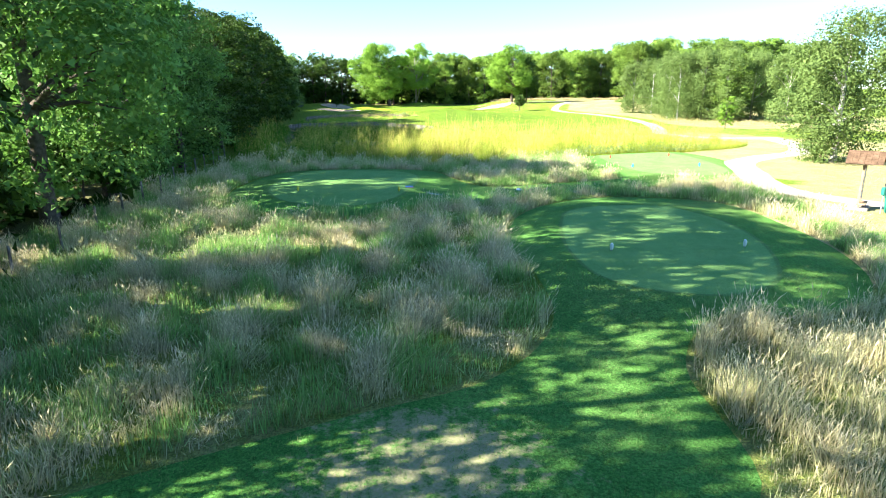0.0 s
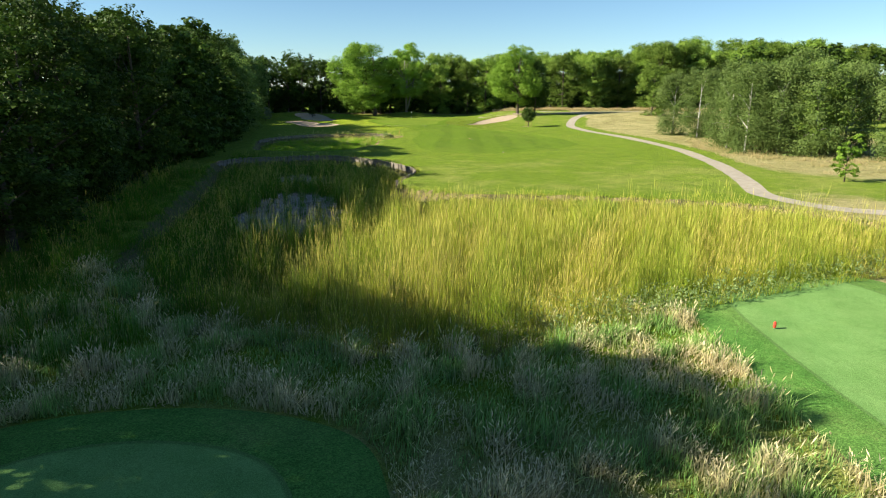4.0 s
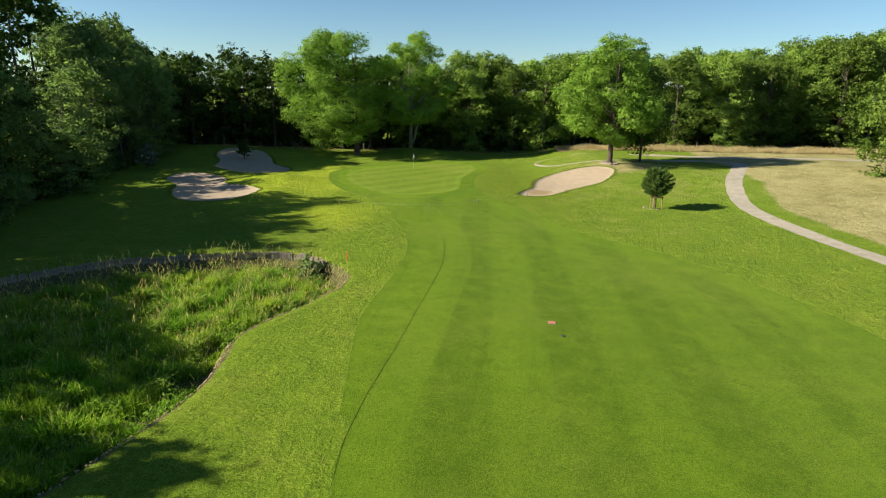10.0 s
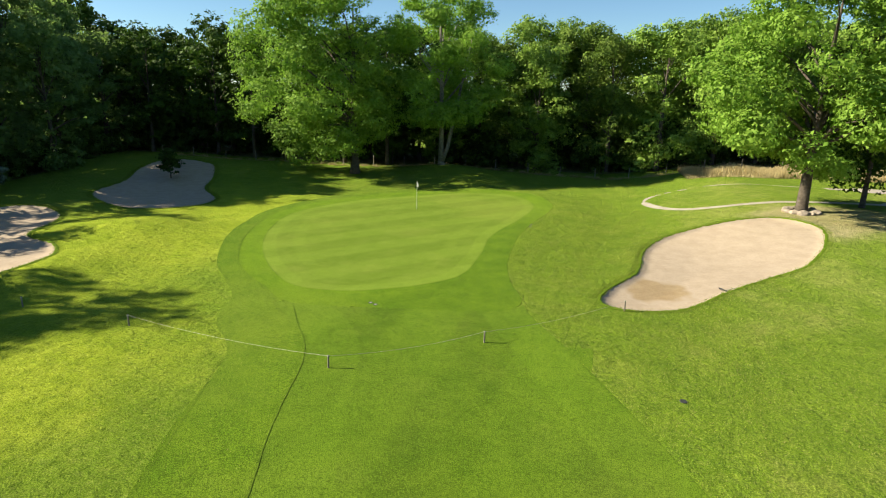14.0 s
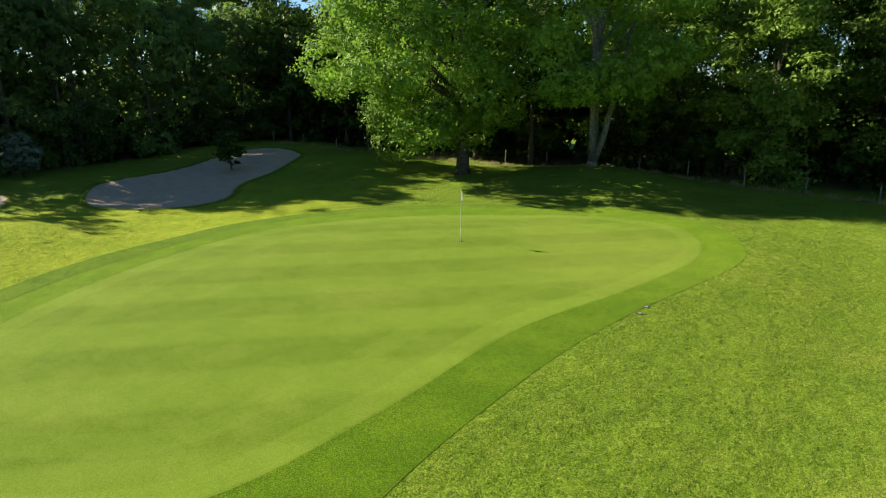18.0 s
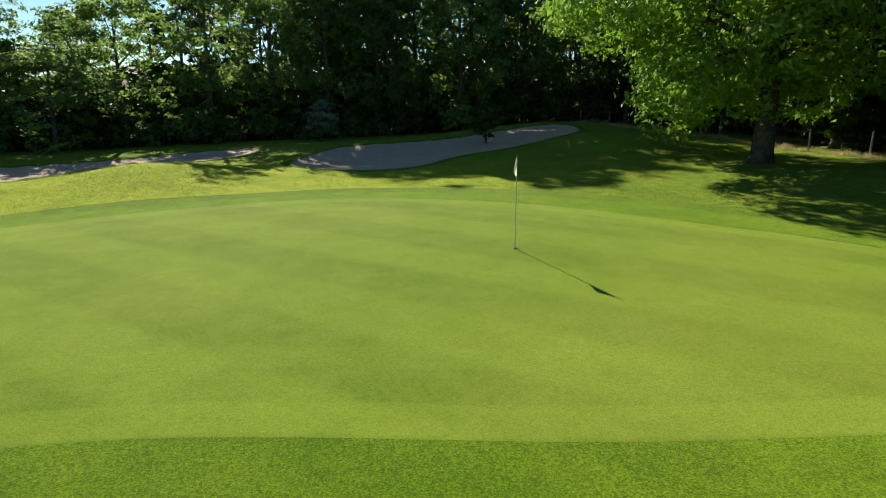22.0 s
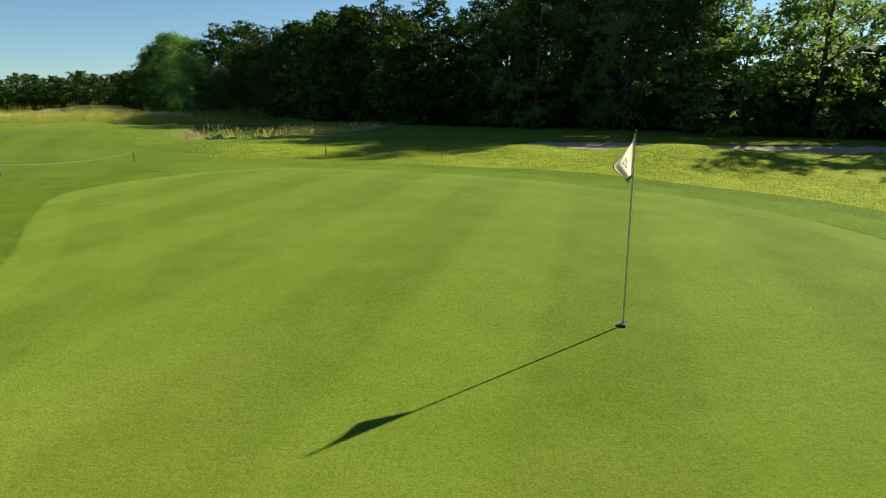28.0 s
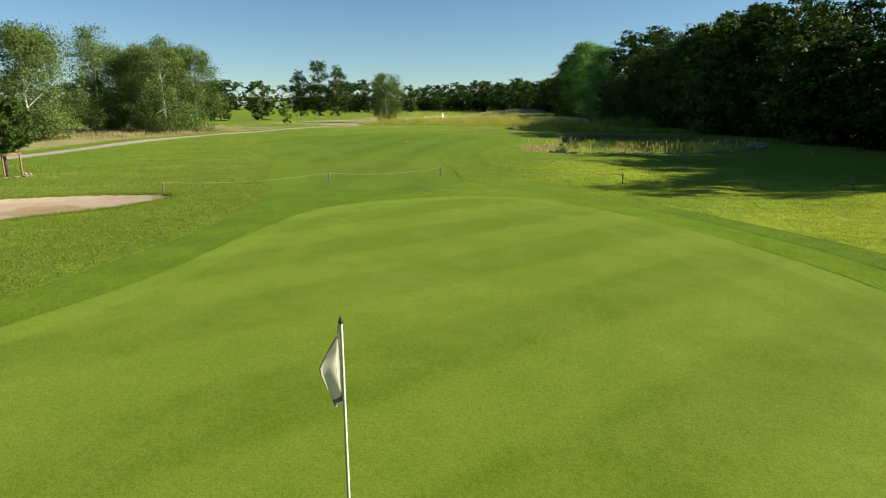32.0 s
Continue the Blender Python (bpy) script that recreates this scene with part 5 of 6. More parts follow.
def bank_grass():
    """Short yellow-green growth on the pond bed below the eroded bank."""
    x, y = scatter(210000, -3, 30, 56, 74, rngg)
    d = sdf(x, y, POND_1)
    keep = (d > 0.32) & (d < 4.5) & (y > 58) & (rngg.uniform(size=len(x)) < 0.35 + 0.65 * patchy(x, y, 1.7, 51))
    x, y, d = x[keep], y[keep], d[keep]
    g = patchy(x, y, 2.6, 52)
    tip = lerp3((0.20, 0.34, 0.05), (0.52, 0.46, 0.13), np.clip(g * rngg.uniform(0.4, 1.3, len(x)), 0, 1))
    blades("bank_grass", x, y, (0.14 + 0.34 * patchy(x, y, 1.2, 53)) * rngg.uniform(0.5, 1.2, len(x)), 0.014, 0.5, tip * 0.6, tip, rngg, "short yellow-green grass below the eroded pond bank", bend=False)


def marsh_weeds():
    """Broad-leaved grey-green weeds on the tee side of the dried pond."""
    x, y = scatter(90000, -2, 26, 40.5, 56, rngg)
    w = gauss(x, y, 11, 46.5, 6.5, 3.4) + 0.7 * gauss(x, y, 19, 53, 5, 3) + 0.35 * patchy(x, y, 1.6, 18) - 0.2
    keep = (rngg.uniform(size=len(x)) < w * 0.7) & (sdf(x, y, POND_1) > -0.6)
    x, y = x[keep], y[keep]
    top = 0.25 + 0.75 * patchy(x, y, 1.1, 19)
    z = height(x, y) + top * rngg.uniform(0.15, 1.0, len(x)) ** 0.6
    c = np.stack([x, y, z], 1)
    me = leaves_mesh("marsh_weeds", c, rngg.normal(size=(len(x), 3)) * 0.6 + np.array([0, 0, 0.7]), 0.065, M_LEAF_WEED, rngg, aspect=0.4)
    tagged(new("marsh_weeds", me), "leafy grey-green weeds among the reeds", "weeds", kind="stuff")


def pond_reeds():
    x, y = scatter(250000, -29, -6, 100, 131, rngg)
    d = sdf(x, y, POND_2)
    clump = patchy(x, y, 2.4, 9)
    keep = (d > 0.45) & (rngg.uniform(size=len(x)) < 0.4 + 0.6 * clump)
    x, y, clump, d = x[keep], y[keep], clump[keep], d[keep]
    g2 = patchy(x, y, 5.0, 10)
    tan = sst(patchy(x, y, 2.2, 17), 0.5, 0.8) * sst(y, 112, 119)
    lush = sst(d, 0.4, 2.6)
    tip = lerp3((0.19, 0.40, 0.025), (0.44, 0.58, 0.05), g2)
    dry = rngg.uniform(size=len(x)) < 0.015 + 0.14 * tan
    tip[dry] = np.array((0.48, 0.40, 0.17))
    root = lerp3((0.10, 0.27, 0.02), (0.20, 0.38, 0.03), g2)
    tall = (0.14 + 0.95 * clump ** 1.4) * (0.45 + 0.55 * lush) * rngg.uniform(0.55, 1.15, len(x)) + np.where(dry, 0.35, 0.0)
    pick = rngg.uniform(size=len(x)) < 0.002 + 0.035 * tan
    seed_heads(x[pick], y[pick], np.maximum(tall[pick] + 0.3, rngg.uniform(1.15, 1.85, int(pick.sum())) * (0.55 + 0.45 * tan[pick])), lerp3((0.46, 0.44, 0.13), (0.62, 0.46, 0.17), g2[pick]), rngg, 0.6, "reed_heads", "tan seed heads above the small pond's reeds")
    blades("reeds", x, y, tall, 0.020, 0.75, root, tip, rngg, "bright green reeds with tan heads in the small pond")
    # taller dry grasses along the green's side of the bank
    x, y = scatter(60000, -27, -6, 120, 131, rngg)
    d = sdf(x, y, POND_2)
    keep = (d > -0.5) & (d < 4.5 - 3.0 * rngg.uniform(size=len(x))) & (y > 121 + 0.35 * (x + 8)) & (rngg.uniform(size=len(x)) < 0.14 * sst(patchy(x, y, 1.5, 27), 0.6, 0.95) + 0.004)
    x, y = x[keep], y[keep]
    seed_heads(x, y, (0.35 + 0.75 * sst(d[keep], -0.3, 0.6)) * (0.8 + 1.2 * patchy(x, y, 1.3, 28)) * rngg.uniform(0.6, 1.1, len(x)), lerp3((0.40, 0.46, 0.12), (0.70, 0.55, 0.25), rngg.uniform(size=len(x))), rngg, 1.4, "reed_heads", "tall tan grasses along the small pond's bank")
    # leafy weeds in lumps between the reeds
    x, y = scatter(80000, -29, -6, 100, 131, rngg)
    c2 = patchy(x, y, 1.7, 31)
    keep = (sdf(x, y, POND_2) > 0.5) & (rngg.uniform(size=len(x)) < sst(c2, 0.35, 0.85))
    x, y, c2 = x[keep], y[keep], c2[keep]
    z = height(x, y) + (0.2 + 0.75 * c2) * rngg.uniform(0.2, 1.0, len(x)) ** 0.6
    me = leaves_mesh("pond_weeds", np.stack([x, y, z], 1), rngg.normal(size=(len(x), 3)) * 0.6 + np.array([0, 0, 0.6]), 0.075, M_LEAF_BRIGHT, rngg, aspect=0.4)
    tagged(new("pond_weeds", me), "leafy bright green weeds among the small pond's reeds", "weeds", kind="stuff")


def dry_field():
    x, y = scatter(240000, 20, 62, 48, 190, rngg)
    t = np.minimum(seg_dist(x, y, TRACK, False), seg_dist(x, y, TRACK_TEE, False))
    right = x > np.interp(y, TRACK[8:112, 1], TRACK[8:112, 0])
    keep = ((t > 2.6) | ((y < 72) & (t > 1.7))) & (right | (y < 64)) & (sdf(x, y, POND_1) < 0) & (y < 176)
    clump = patchy(x, y, 6.0, 12)
    keep &= rngg.uniform(size=len(x)) < 0.15 + 0.85 * clump
    x2, y2 = scatter(60000, 12, 80, 187.5, 194.5, rngg)
    x, y, clump = np.r_[x[keep], x2], np.r_[y[keep], y2], np.r_[clump[keep], np.ones(len(x2))]
    tip = lerp3((0.34, 0.31, 0.12), (0.55, 0.45, 0.24), clump)
    root = lerp3((0.22, 0.22, 0.08), (0.36, 0.30, 0.15), clump)
    tall = np.where(y > 186, 0.25 + 0.6 * patchy(x, y, 5.0, 42), 0.05 + 0.50 * sst(0.45 * patchy(x, y, 4.0, 41) + 0.8 * gauss(x, y, 43, 105, 13, 20), 0.5, 0.95)) * rngg.uniform(0.6, 1.2, len(x))
    blades("dry_grass", x, y, tall, 0.022, 0.3, root, tip, rngg, "dry straw-coloured grass of the open field", bend=False)


tee_meadow()
marsh()
bank_grass()
marsh_weeds()
pond_reeds()
dry_field()

# ---------------------------------------------------------------- things on the green
FLAG_X, FLAG_Y = -8.91, 172.07


def flagstick():
    z = hz(FLAG_X, FLAG_Y) + 0.03
    root = thing("flagstick", FLAG_X, FLAG_Y, z)
    bm = bmesh.new()
    tube(bm, [(0, 0, -0.02), (0, 0, 1.0), (0, 0, 2.10)], [0.011, 0.0105, 0.009], 10)
    pole = part("pole", bm, M_POLE, root, "thin white fibreglass pole")
    bm = bmesh.new()
    tube(bm, [(0, 0, 2.09), (0, 0, 2.105), (0, 0, 2.13)], [0.014, 0.016, 0.004], 10)
    part("pole_cap", bm, M_DARK, pole, "dark cap on the pole")
    bm = bmesh.new()
    rows, cols = 12, 14
    grid = []
    for i in range(rows + 1):
        v = i / rows
        zz = 2.10 - 0.46 * v
        reach = 0.21 * (1 - abs(v - 0.62) / 0.62 if v < 0.62 else 1 - (v - 0.62) / 0.38 * 0.85)
        line = []
        for j in range(cols + 1):
            u = j / cols
            fold = 0.045 * math.sin(u * 7.0 + v * 2.0) * u
            line.append(bm.verts.new((0.012 + reach * u * 0.75 + 0.6 * fold, -0.66 * reach * u + 0.6 * fold, zz - 0.09 * u * (1 - 0.3 * v))))
        grid.append(line)
    for i in range(rows):
        for j in range(cols):
            bm.faces.new((grid[i][j], grid[i][j + 1], grid[i + 1][j + 1], grid[i + 1][j]))
    for f in bm.faces:
        f.smooth = True
    shape = [[v.co.copy() for v in line] for line in grid]
    flag = part("flag", bm, M_FLAG, root, "limp off-white cloth flag")
    rim = [shape[i][cols] for i in range(rows + 1)] + [shape[rows][j] for j in range(cols - 1, -1, -1)]
    inner = [shape[i][cols - 1] for i in range(rows)] + [shape[rows - 1][cols - 1]] + [shape[rows - 1][j] for j in range(cols - 1, -1, -1)]
    for side, nm in ((0.002, "hem"), (-0.002, "hem")):
        bm = bmesh.new()
        push = Vector((0.66 * side, 0.75 * side, 0))
        a = [bm.verts.new(p + push) for p in rim]
        b = [bm.verts.new(p.lerp(q, 0.75) + push) for p, q in zip(rim, inner)]
        for k in range(len(a) - 1):
            bm.faces.new((a[k], a[k + 1], b[k + 1], b[k]))
        part(nm, bm, M_HEM, flag, "grey-brown stitched hem")
        bm = bmesh.new()
        for i, j, w in ((6, 5, 1), (7, 4, 1), (7, 6, 1), (8, 5, 1)):
            q = [bm.verts.new(shape[i + u][j + v] + push) for u, v in ((0, 0), (1, 0), (1, w), (0, w))]
            bm.faces.new(q)
        part("crest", bm, M_CREST, flag, "faded grey printed crest")
    return tagged(root, "white golf flagstick with a limp off-white flag in the hole", "flagstick")


flagstick()


def cup(x, y):
    z = hz(x, y) + 0.031
    root = thing("hole_cup", x, y, z)
    bm = bmesh.new()
    n = 24
    rings = [[bm.verts.new((r * math.cos(2 * math.pi * k / n), r * math.sin(2 * math.pi * k / n), zz)) for k in range(n)] for r, zz in ((0.058, 0.003), (0.053, 0.004), (0.051, 0.003))]
    for a, b in zip(rings, rings[1:]):
        for k in range(n):
            bm.faces.new((a[k], a[(k + 1) % n], b[(k + 1) % n], b[k]))
    bm.faces.new(rings[-1])
    part("liner", bm, M_DARK, root)
    return tagged(root, "dark golf hole cup round the flagstick's foot", "golf hole")


cup(FLAG_X, FLAG_Y)

# rope line in front of the green
POSTS = [(-21.5, 149.0), (-18.3, 148.0), (-12.9, 147.5), (-4.39, 146.3), (0.08, 149.6), (5.09, 154.3)]


def rope_post(x, y):
    root = thing("rope_post", x, y, hz(x, y))
    bm = bmesh.new()
    tube(bm, [(0, 0, -0.1), (0, 0, 0.43), (0, 0, 0.45)], [0.030, 0.028, 0.018], 10)
    post = part("post", bm, M_TIMBER, root)
    bm = bmesh.new()
    tube(bm, [(0, 0, 0.405), (0, 0, 0.44)], [0.036, 0.036], 10)
    part("collar", bm, M_ROPE, post, "pale rope wound round the post")
    return tagged(root, "short grey wooden rope post in the turf", "post", group="rope posts")


for x, y in POSTS:
    rope_post(x, y)
for (xa, ya), (xb, yb) in zip(POSTS[2:5], POSTS[3:]):
    bm = bmesh.new()
    za, zb = hz(xa, ya) + 0.42, hz(xb, yb) + 0.42
    pts = []
    for k in range(13):
        u = k / 12
        pts.append((xa + (xb - xa) * u, ya + (yb - ya) * u, za + (zb - za) * u - 0.16 * 4 * u * (1 - u)))
    tube(bm, pts, [0.005] * 13, 6)
    me = bpy.data.meshes.new("rope")
    bm.to_mesh(me)
    bm.free()
    me.materials.append(M_ROPE)
    tagged(new("rope", me), "thin pale rope sagging between short posts", "rope", group="ropes")

# ---------------------------------------------------------------- pond edges


def revetment(name, curve, top, deep, label, seed):
    """Upright weathered sleepers side by side along a pond's bank."""
    rng = np.random.default_rng(seed)
    meshes = []
    for k in range(5):
        bm = bmesh.new()
        w, t, h = 0.19 + 0.012 * k, 0.085, 1.0
        box(bm, 0, 0, 0.5, w, t, h, bevel=0.012)
        bmesh.ops.subdivide_edges(bm, edges=[e for e in bm.edges if abs(e.verts[0].co.z - e.verts[1].co.z) > 0.5], cuts=2)
        for v in bm.verts:
            v.co.x += rng.uniform(-0.008, 0.008)
            v.co.y += rng.uniform(-0.008, 0.008)
            if v.co.z > 0.9:
                v.co.z += rng.uniform(-0.05, 0.03)
        me = bpy.data.meshes.new("plank")
        bm.to_mesh(me)
        bm.free()
        me.materials.append(M_TIMBER)
        meshes.append(me)
    root = thing(name, *curve[0], 0)
    d = np.r_[0, np.cumsum(np.hypot(*np.diff(curve, axis=0).T))]
    n = 0
    for s in np.arange(0, d[-1], 0.205):
        x, y = np.interp(s, d, curve[:, 0]), np.interp(s, d, curve[:, 1])
        x2, y2 = np.interp(s + 0.2, d, curve[:, 0]), np.interp(s + 0.2, d, curve[:, 1])
        yaw = math.degrees(math.atan2(y2 - y, x2 - x))
        z1 = float(base_height(np.array([x]), np.array([y]))[0]) + top + rng.uniform(-0.08, 0.05)
        z0 = z1 - deep
        ob = new("plank", meshes[int(rng.integers(0, 5))])
        ob.parent = root
        ob.matrix_parent_inverse = root.matrix_basis.inverted()
        ob.matrix_basis = pose(x, y, z0, rng.uniform(-3, 3), rng.uniform(-2, 2), yaw + rng.uniform(-4, 4)) @ Matrix.Diagonal((1, 1, deep, 1))
        n += 1
    return tagged(root, label, "retaining wall", kind="structure")


revetment("timber_wall", POND_1[0:50], 0.06, 1.45, "weathered grey timber sleepers holding up the pond bank", 3)
revetment("timber_wall", POND_2[14:52], 0.05, 1.35, "weathered timber sleepers along the far bank of the small pond", 4)


def rubble(name, x, y, size, mat, label, seed, sink=0.3):
    """Many small angular stones in one mesh."""
    rng = np.random.default_rng(seed)
    n = len(x)
    ico = bmesh.new()
    bmesh.ops.create_icosphere(ico, subdivisions=1, radius=1.0)
    v0 = np.array([v.co for v in ico.verts])
    f0 = np.array([[v.index for v in f.verts] for f in ico.faces])
    ico.free()
    sc = size[:, None] * rng.uniform(0.6, 1.2, (n, 3)) * np.array([1, 1, 0.7])
    co = v0[None] * sc[:, None, :] * rng.uniform(0.8, 1.15, (n, len(v0), 1))
    q = rng.uniform(0, 6.28, n)
    c, s = np.cos(q)[:, None], np.sin(q)[:, None]
    cx, cy = co[..., 0] * c - co[..., 1] * s, co[..., 0] * s + co[..., 1] * c
    z = height(x, y) + size * (0.5 - sink)
    co = np.stack([cx + x[:, None], cy + y[:, None], co[..., 2] + z[:, None]], -1).reshape(-1, 3)
    f = (f0[None] + (np.arange(n) * len(v0))[:, None, None]).reshape(-1, 3)
    return tagged(new(name, np_mesh(name, co, f, mat)), label, "stones", kind="stuff")


def strew(curve, n, spread, rng):
    d = np.r_[0, np.cumsum(np.hypot(*np.diff(curve, axis=0).T))]
    s = rng.uniform(0, d[-1], n)
    return np.interp(s, d, curve[:, 0]) + rng.normal(0, spread, n), np.interp(s, d, curve[:, 1]) + rng.normal(0, spread, n)


rngs = np.random.default_rng(31)
x, y = strew(POND_1[44:52], 260, 0.18, rngs)
rubble("bank_stones", x, y, rngs.uniform(0.03, 0.09, 260), M_STONE, "loose pale stones at the end of the timber wall", 1)
x, y = strew(POND_1[54:100], 1100, 0.16, rngs)
y = y - 0.25
rubble("earth_clods", x, y, rngs.uniform(0.03, 0.09, 1100), M_CLOD, "brown clods of the eroded pond bank", 2, sink=0.55)
x, y = strew(POND_2[48:90], 1100, 0.20, rngs)
rubble("earth_clods", x, y, rngs.uniform(0.015, 0.055, 1100), M_CLOD, "brown clods round the small pond's edge", 3)
mx, my = rngs.uniform(-18, -5, 1500), rngs.uniform(60, 89, 1500)
km = np.maximum(sdf(mx, my, MUD), sdf(mx, my, MUD_2)) > 0.2
rubble("mud_flakes", mx[km], my[km], rngs.uniform(0.04, 0.12, int(km.sum())), M_MUDCLOD, "curled grey flakes of dried mud", 5, sink=0.45)

# ---------------------------------------------------------------- trees with stakes, stones, shrubs


def pine():
    rng = np.random.default_rng(51)
    root = thing("pine_sapling", 16.8, 150.0, hz(16.8, 150.0) - 0.02)
    bm = bmesh.new()
    tube(bm, [(0, 0, -0.1), (0.02, 0, 0.6), (0, 0.03, 1.6), (0.05, 0, 2.8), (0.04, 0, 3.9)], [0.09, 0.075, 0.06, 0.04, 0.012], 8)
    part("trunk", bm, M_BARK, root)
    cs, ns = [], []
    bm = bmesh.new()
    for k in range(70):
        u = (k + 0.5) / 70
        q = k * 2.4 + rng.uniform(-0.3, 0.3)
        z0 = 1.25 + 2.0 * u
        ln = 1.45 * math.sin(math.pi * (0.26 + 0.66 * u)) ** 0.7 * rng.uniform(0.8, 1.12)
        tip = Vector((ln * math.cos(q), ln * math.sin(q), z0 + 0.22 * ln + 0.45 * u))
        s = Vector((0.03, 0, z0 - 0.1))
        tube(bm, [s, s.lerp(tip, 0.5) + Vector((0, 0, -0.08)), tip], [0.028, 0.018, 0.006], 4, cap=False)
        for w in np.linspace(0.25, 1.0, 9):
            p = s.lerp(tip, w)
            for _ in range(17):
                d = rng.normal(size=3)
                d /= np.linalg.norm(d)
                d = 0.8 * d + np.array((tip - s).normalized()) * 0.7
                d /= np.linalg.norm(d)
                cs.append(np.array(p) + d * 0.13)
                ns.append(d)
    branches = part("branches", bm, M_BARK, root)
    cs, ns = np.array(cs), np.array(ns)
    n = len(cs)
    side = np.cross(ns, rng.normal(size=(n, 3)))
    side /= np.linalg.norm(side, axis=1, keepdims=True)
    a = rng.uniform(0.10, 0.17, n)[:, None]
    b = rng.uniform(0.016, 0.03, n)[:, None]
    co = np.stack([cs - ns * a, cs - side * b, cs + ns * a, cs + side * b], 1).reshape(-1, 3)
    part("needles", np_mesh("needles", co, np.arange(4 * n).reshape(n, 4), M_LEAF_PINE), M_LEAF_PINE, branches)
    tagged(root, "young round pine tree held by a wooden stake frame", "tree")
    guard = thing("tree_guard", 16.8, 150.0, hz(16.8, 150.0) - 0.02)
    tops = []
    for k in range(3):
        q = radians(90 + 120 * k)
        px, py = 0.62 * math.cos(q), 0.62 * math.sin(q)
        bm = bmesh.new()
        tube(bm, [(px, py, -0.2), (px, py, 1.25), (px, py, 1.28)], [0.045, 0.042, 0.03], 9)
        part("stake", bm, M_STAKE, guard)
        tops.append(Vector((px, py, 1.12)))
    for k in range(3):
        a, b = tops[k], tops[(k + 1) % 3]
        bm = bmesh.new()
        yaw = math.atan2(b.y - a.y, b.x - a.x)
        c = (a + b) / 2
        box(bm, 0, 0, 0, (b - a).length + 0.1, 0.028, 0.12, Matrix.Translation(c + Vector((0.05 * math.sin(yaw), -0.05 * math.cos(yaw), 0))) @ Matrix.Rotation(yaw, 4, "Z"), bevel=0.006)
        part("rail", bm, M_STAKE, guard)
    tagged(guard, "brown wooden three-stake frame with rails round the young pine", "tree guard")


pine()


def rock(x, y, r, seed, label, group):
    rng = np.random.default_rng(seed)
    bm = bmesh.new()
    bmesh.ops.create_icosphere(bm, subdivisions=2, radius=1.0)
    k = rng.uniform(0.7, 1.2, 3)
    for v in bm.verts:
        n = noise.noise(Vector(v.co) * 1.4 + Vector((seed, 0, 0)))
        v.co = Vector((v.co.x * k[0], v.co.y * k[1], v.co.z * 0.62)) * r * (1 + 0.35 * n)
    me = bpy.data.meshes.new("rock")
    bm.to_mesh(me)
    bm.free()
    me.materials.append(M_STONE)
    ob = new("rock", me)
    ob.matrix_basis = pose(x, y, hz(x, y) + 0.2 * r, 0, 0, rng.uniform(0, 360))
    return tagged(ob, label, "rock", group=group)


for k in range(11):
    q = k * 0.57
    rock(16.8 + 0.85 * math.cos(q), 172.4 + 0.85 * math.sin(q), 0.26 + 0.05 * (k % 3), 200 + k, "brown field stone in the ring round the maple's foot", "stones round the maple")
for k in range(6):
    q = 2.2 + k * 0.5
    rock(16.8 + 1.0 * math.cos(q), 150.0 + 0.9 * math.sin(q), 0.08 + 0.03 * (k % 3), 230 + k, "small tan stone beside the staked pine", "stones round the pine")

olive = tagged(tree("olive_shrub", 301, 2.7, 1.5, 0.6, 0.06, 26, 2600, 0.12, M_LEAF_SILVER, limbs=10, tri=False, loose=0.10, lobe=(0.3, 0.6)), "young silvery shrub beside the bunkers", "shrub")
olive.matrix_basis = pose(-43.0, 167.2, hz(-43.0, 167.2) - 0.03)
bushy = tagged(tree("bunker_bush", 302, 2.5, 1.05, 0.65, 0.07, 20, 1900, 0.13, M_LEAF_WOOD, limbs=8, tri=False, loose=0.10, lobe=(0.25, 0.5)), "small dark tree growing in the bunker's sand", "shrub")
bushy.matrix_basis = pose(-34.3, 177.8, hz(-34.3, 177.8) - 0.03)
sap = tagged(tree("sapling", 303, 4.3, 1.1, 0.8, 0.05, 20, 1500, 0.13, M_LEAF_BRIGHT, limbs=8, tri=False, loose=0.10, lobe=(0.3, 0.6)), "slim young green tree in dry grass", "tree")
sap.matrix_basis = pose(36.0, 77.6, hz(36.0, 77.6) - 0.03)
shrub_pond = tagged(tree("pond_shrub", 304, 1.9, 1.1, 0.2, 0.04, 16, 1700, 0.10, M_LEAF_WEED, limbs=6, tri=False, loose=0.10, lobe=(0.3, 0.55)), "leafy dark shrub on the pond's edge", "shrub")
shrub_pond.matrix_basis = pose(-10.4, 128.0, hz(-10.4, 128.0) - 0.03)

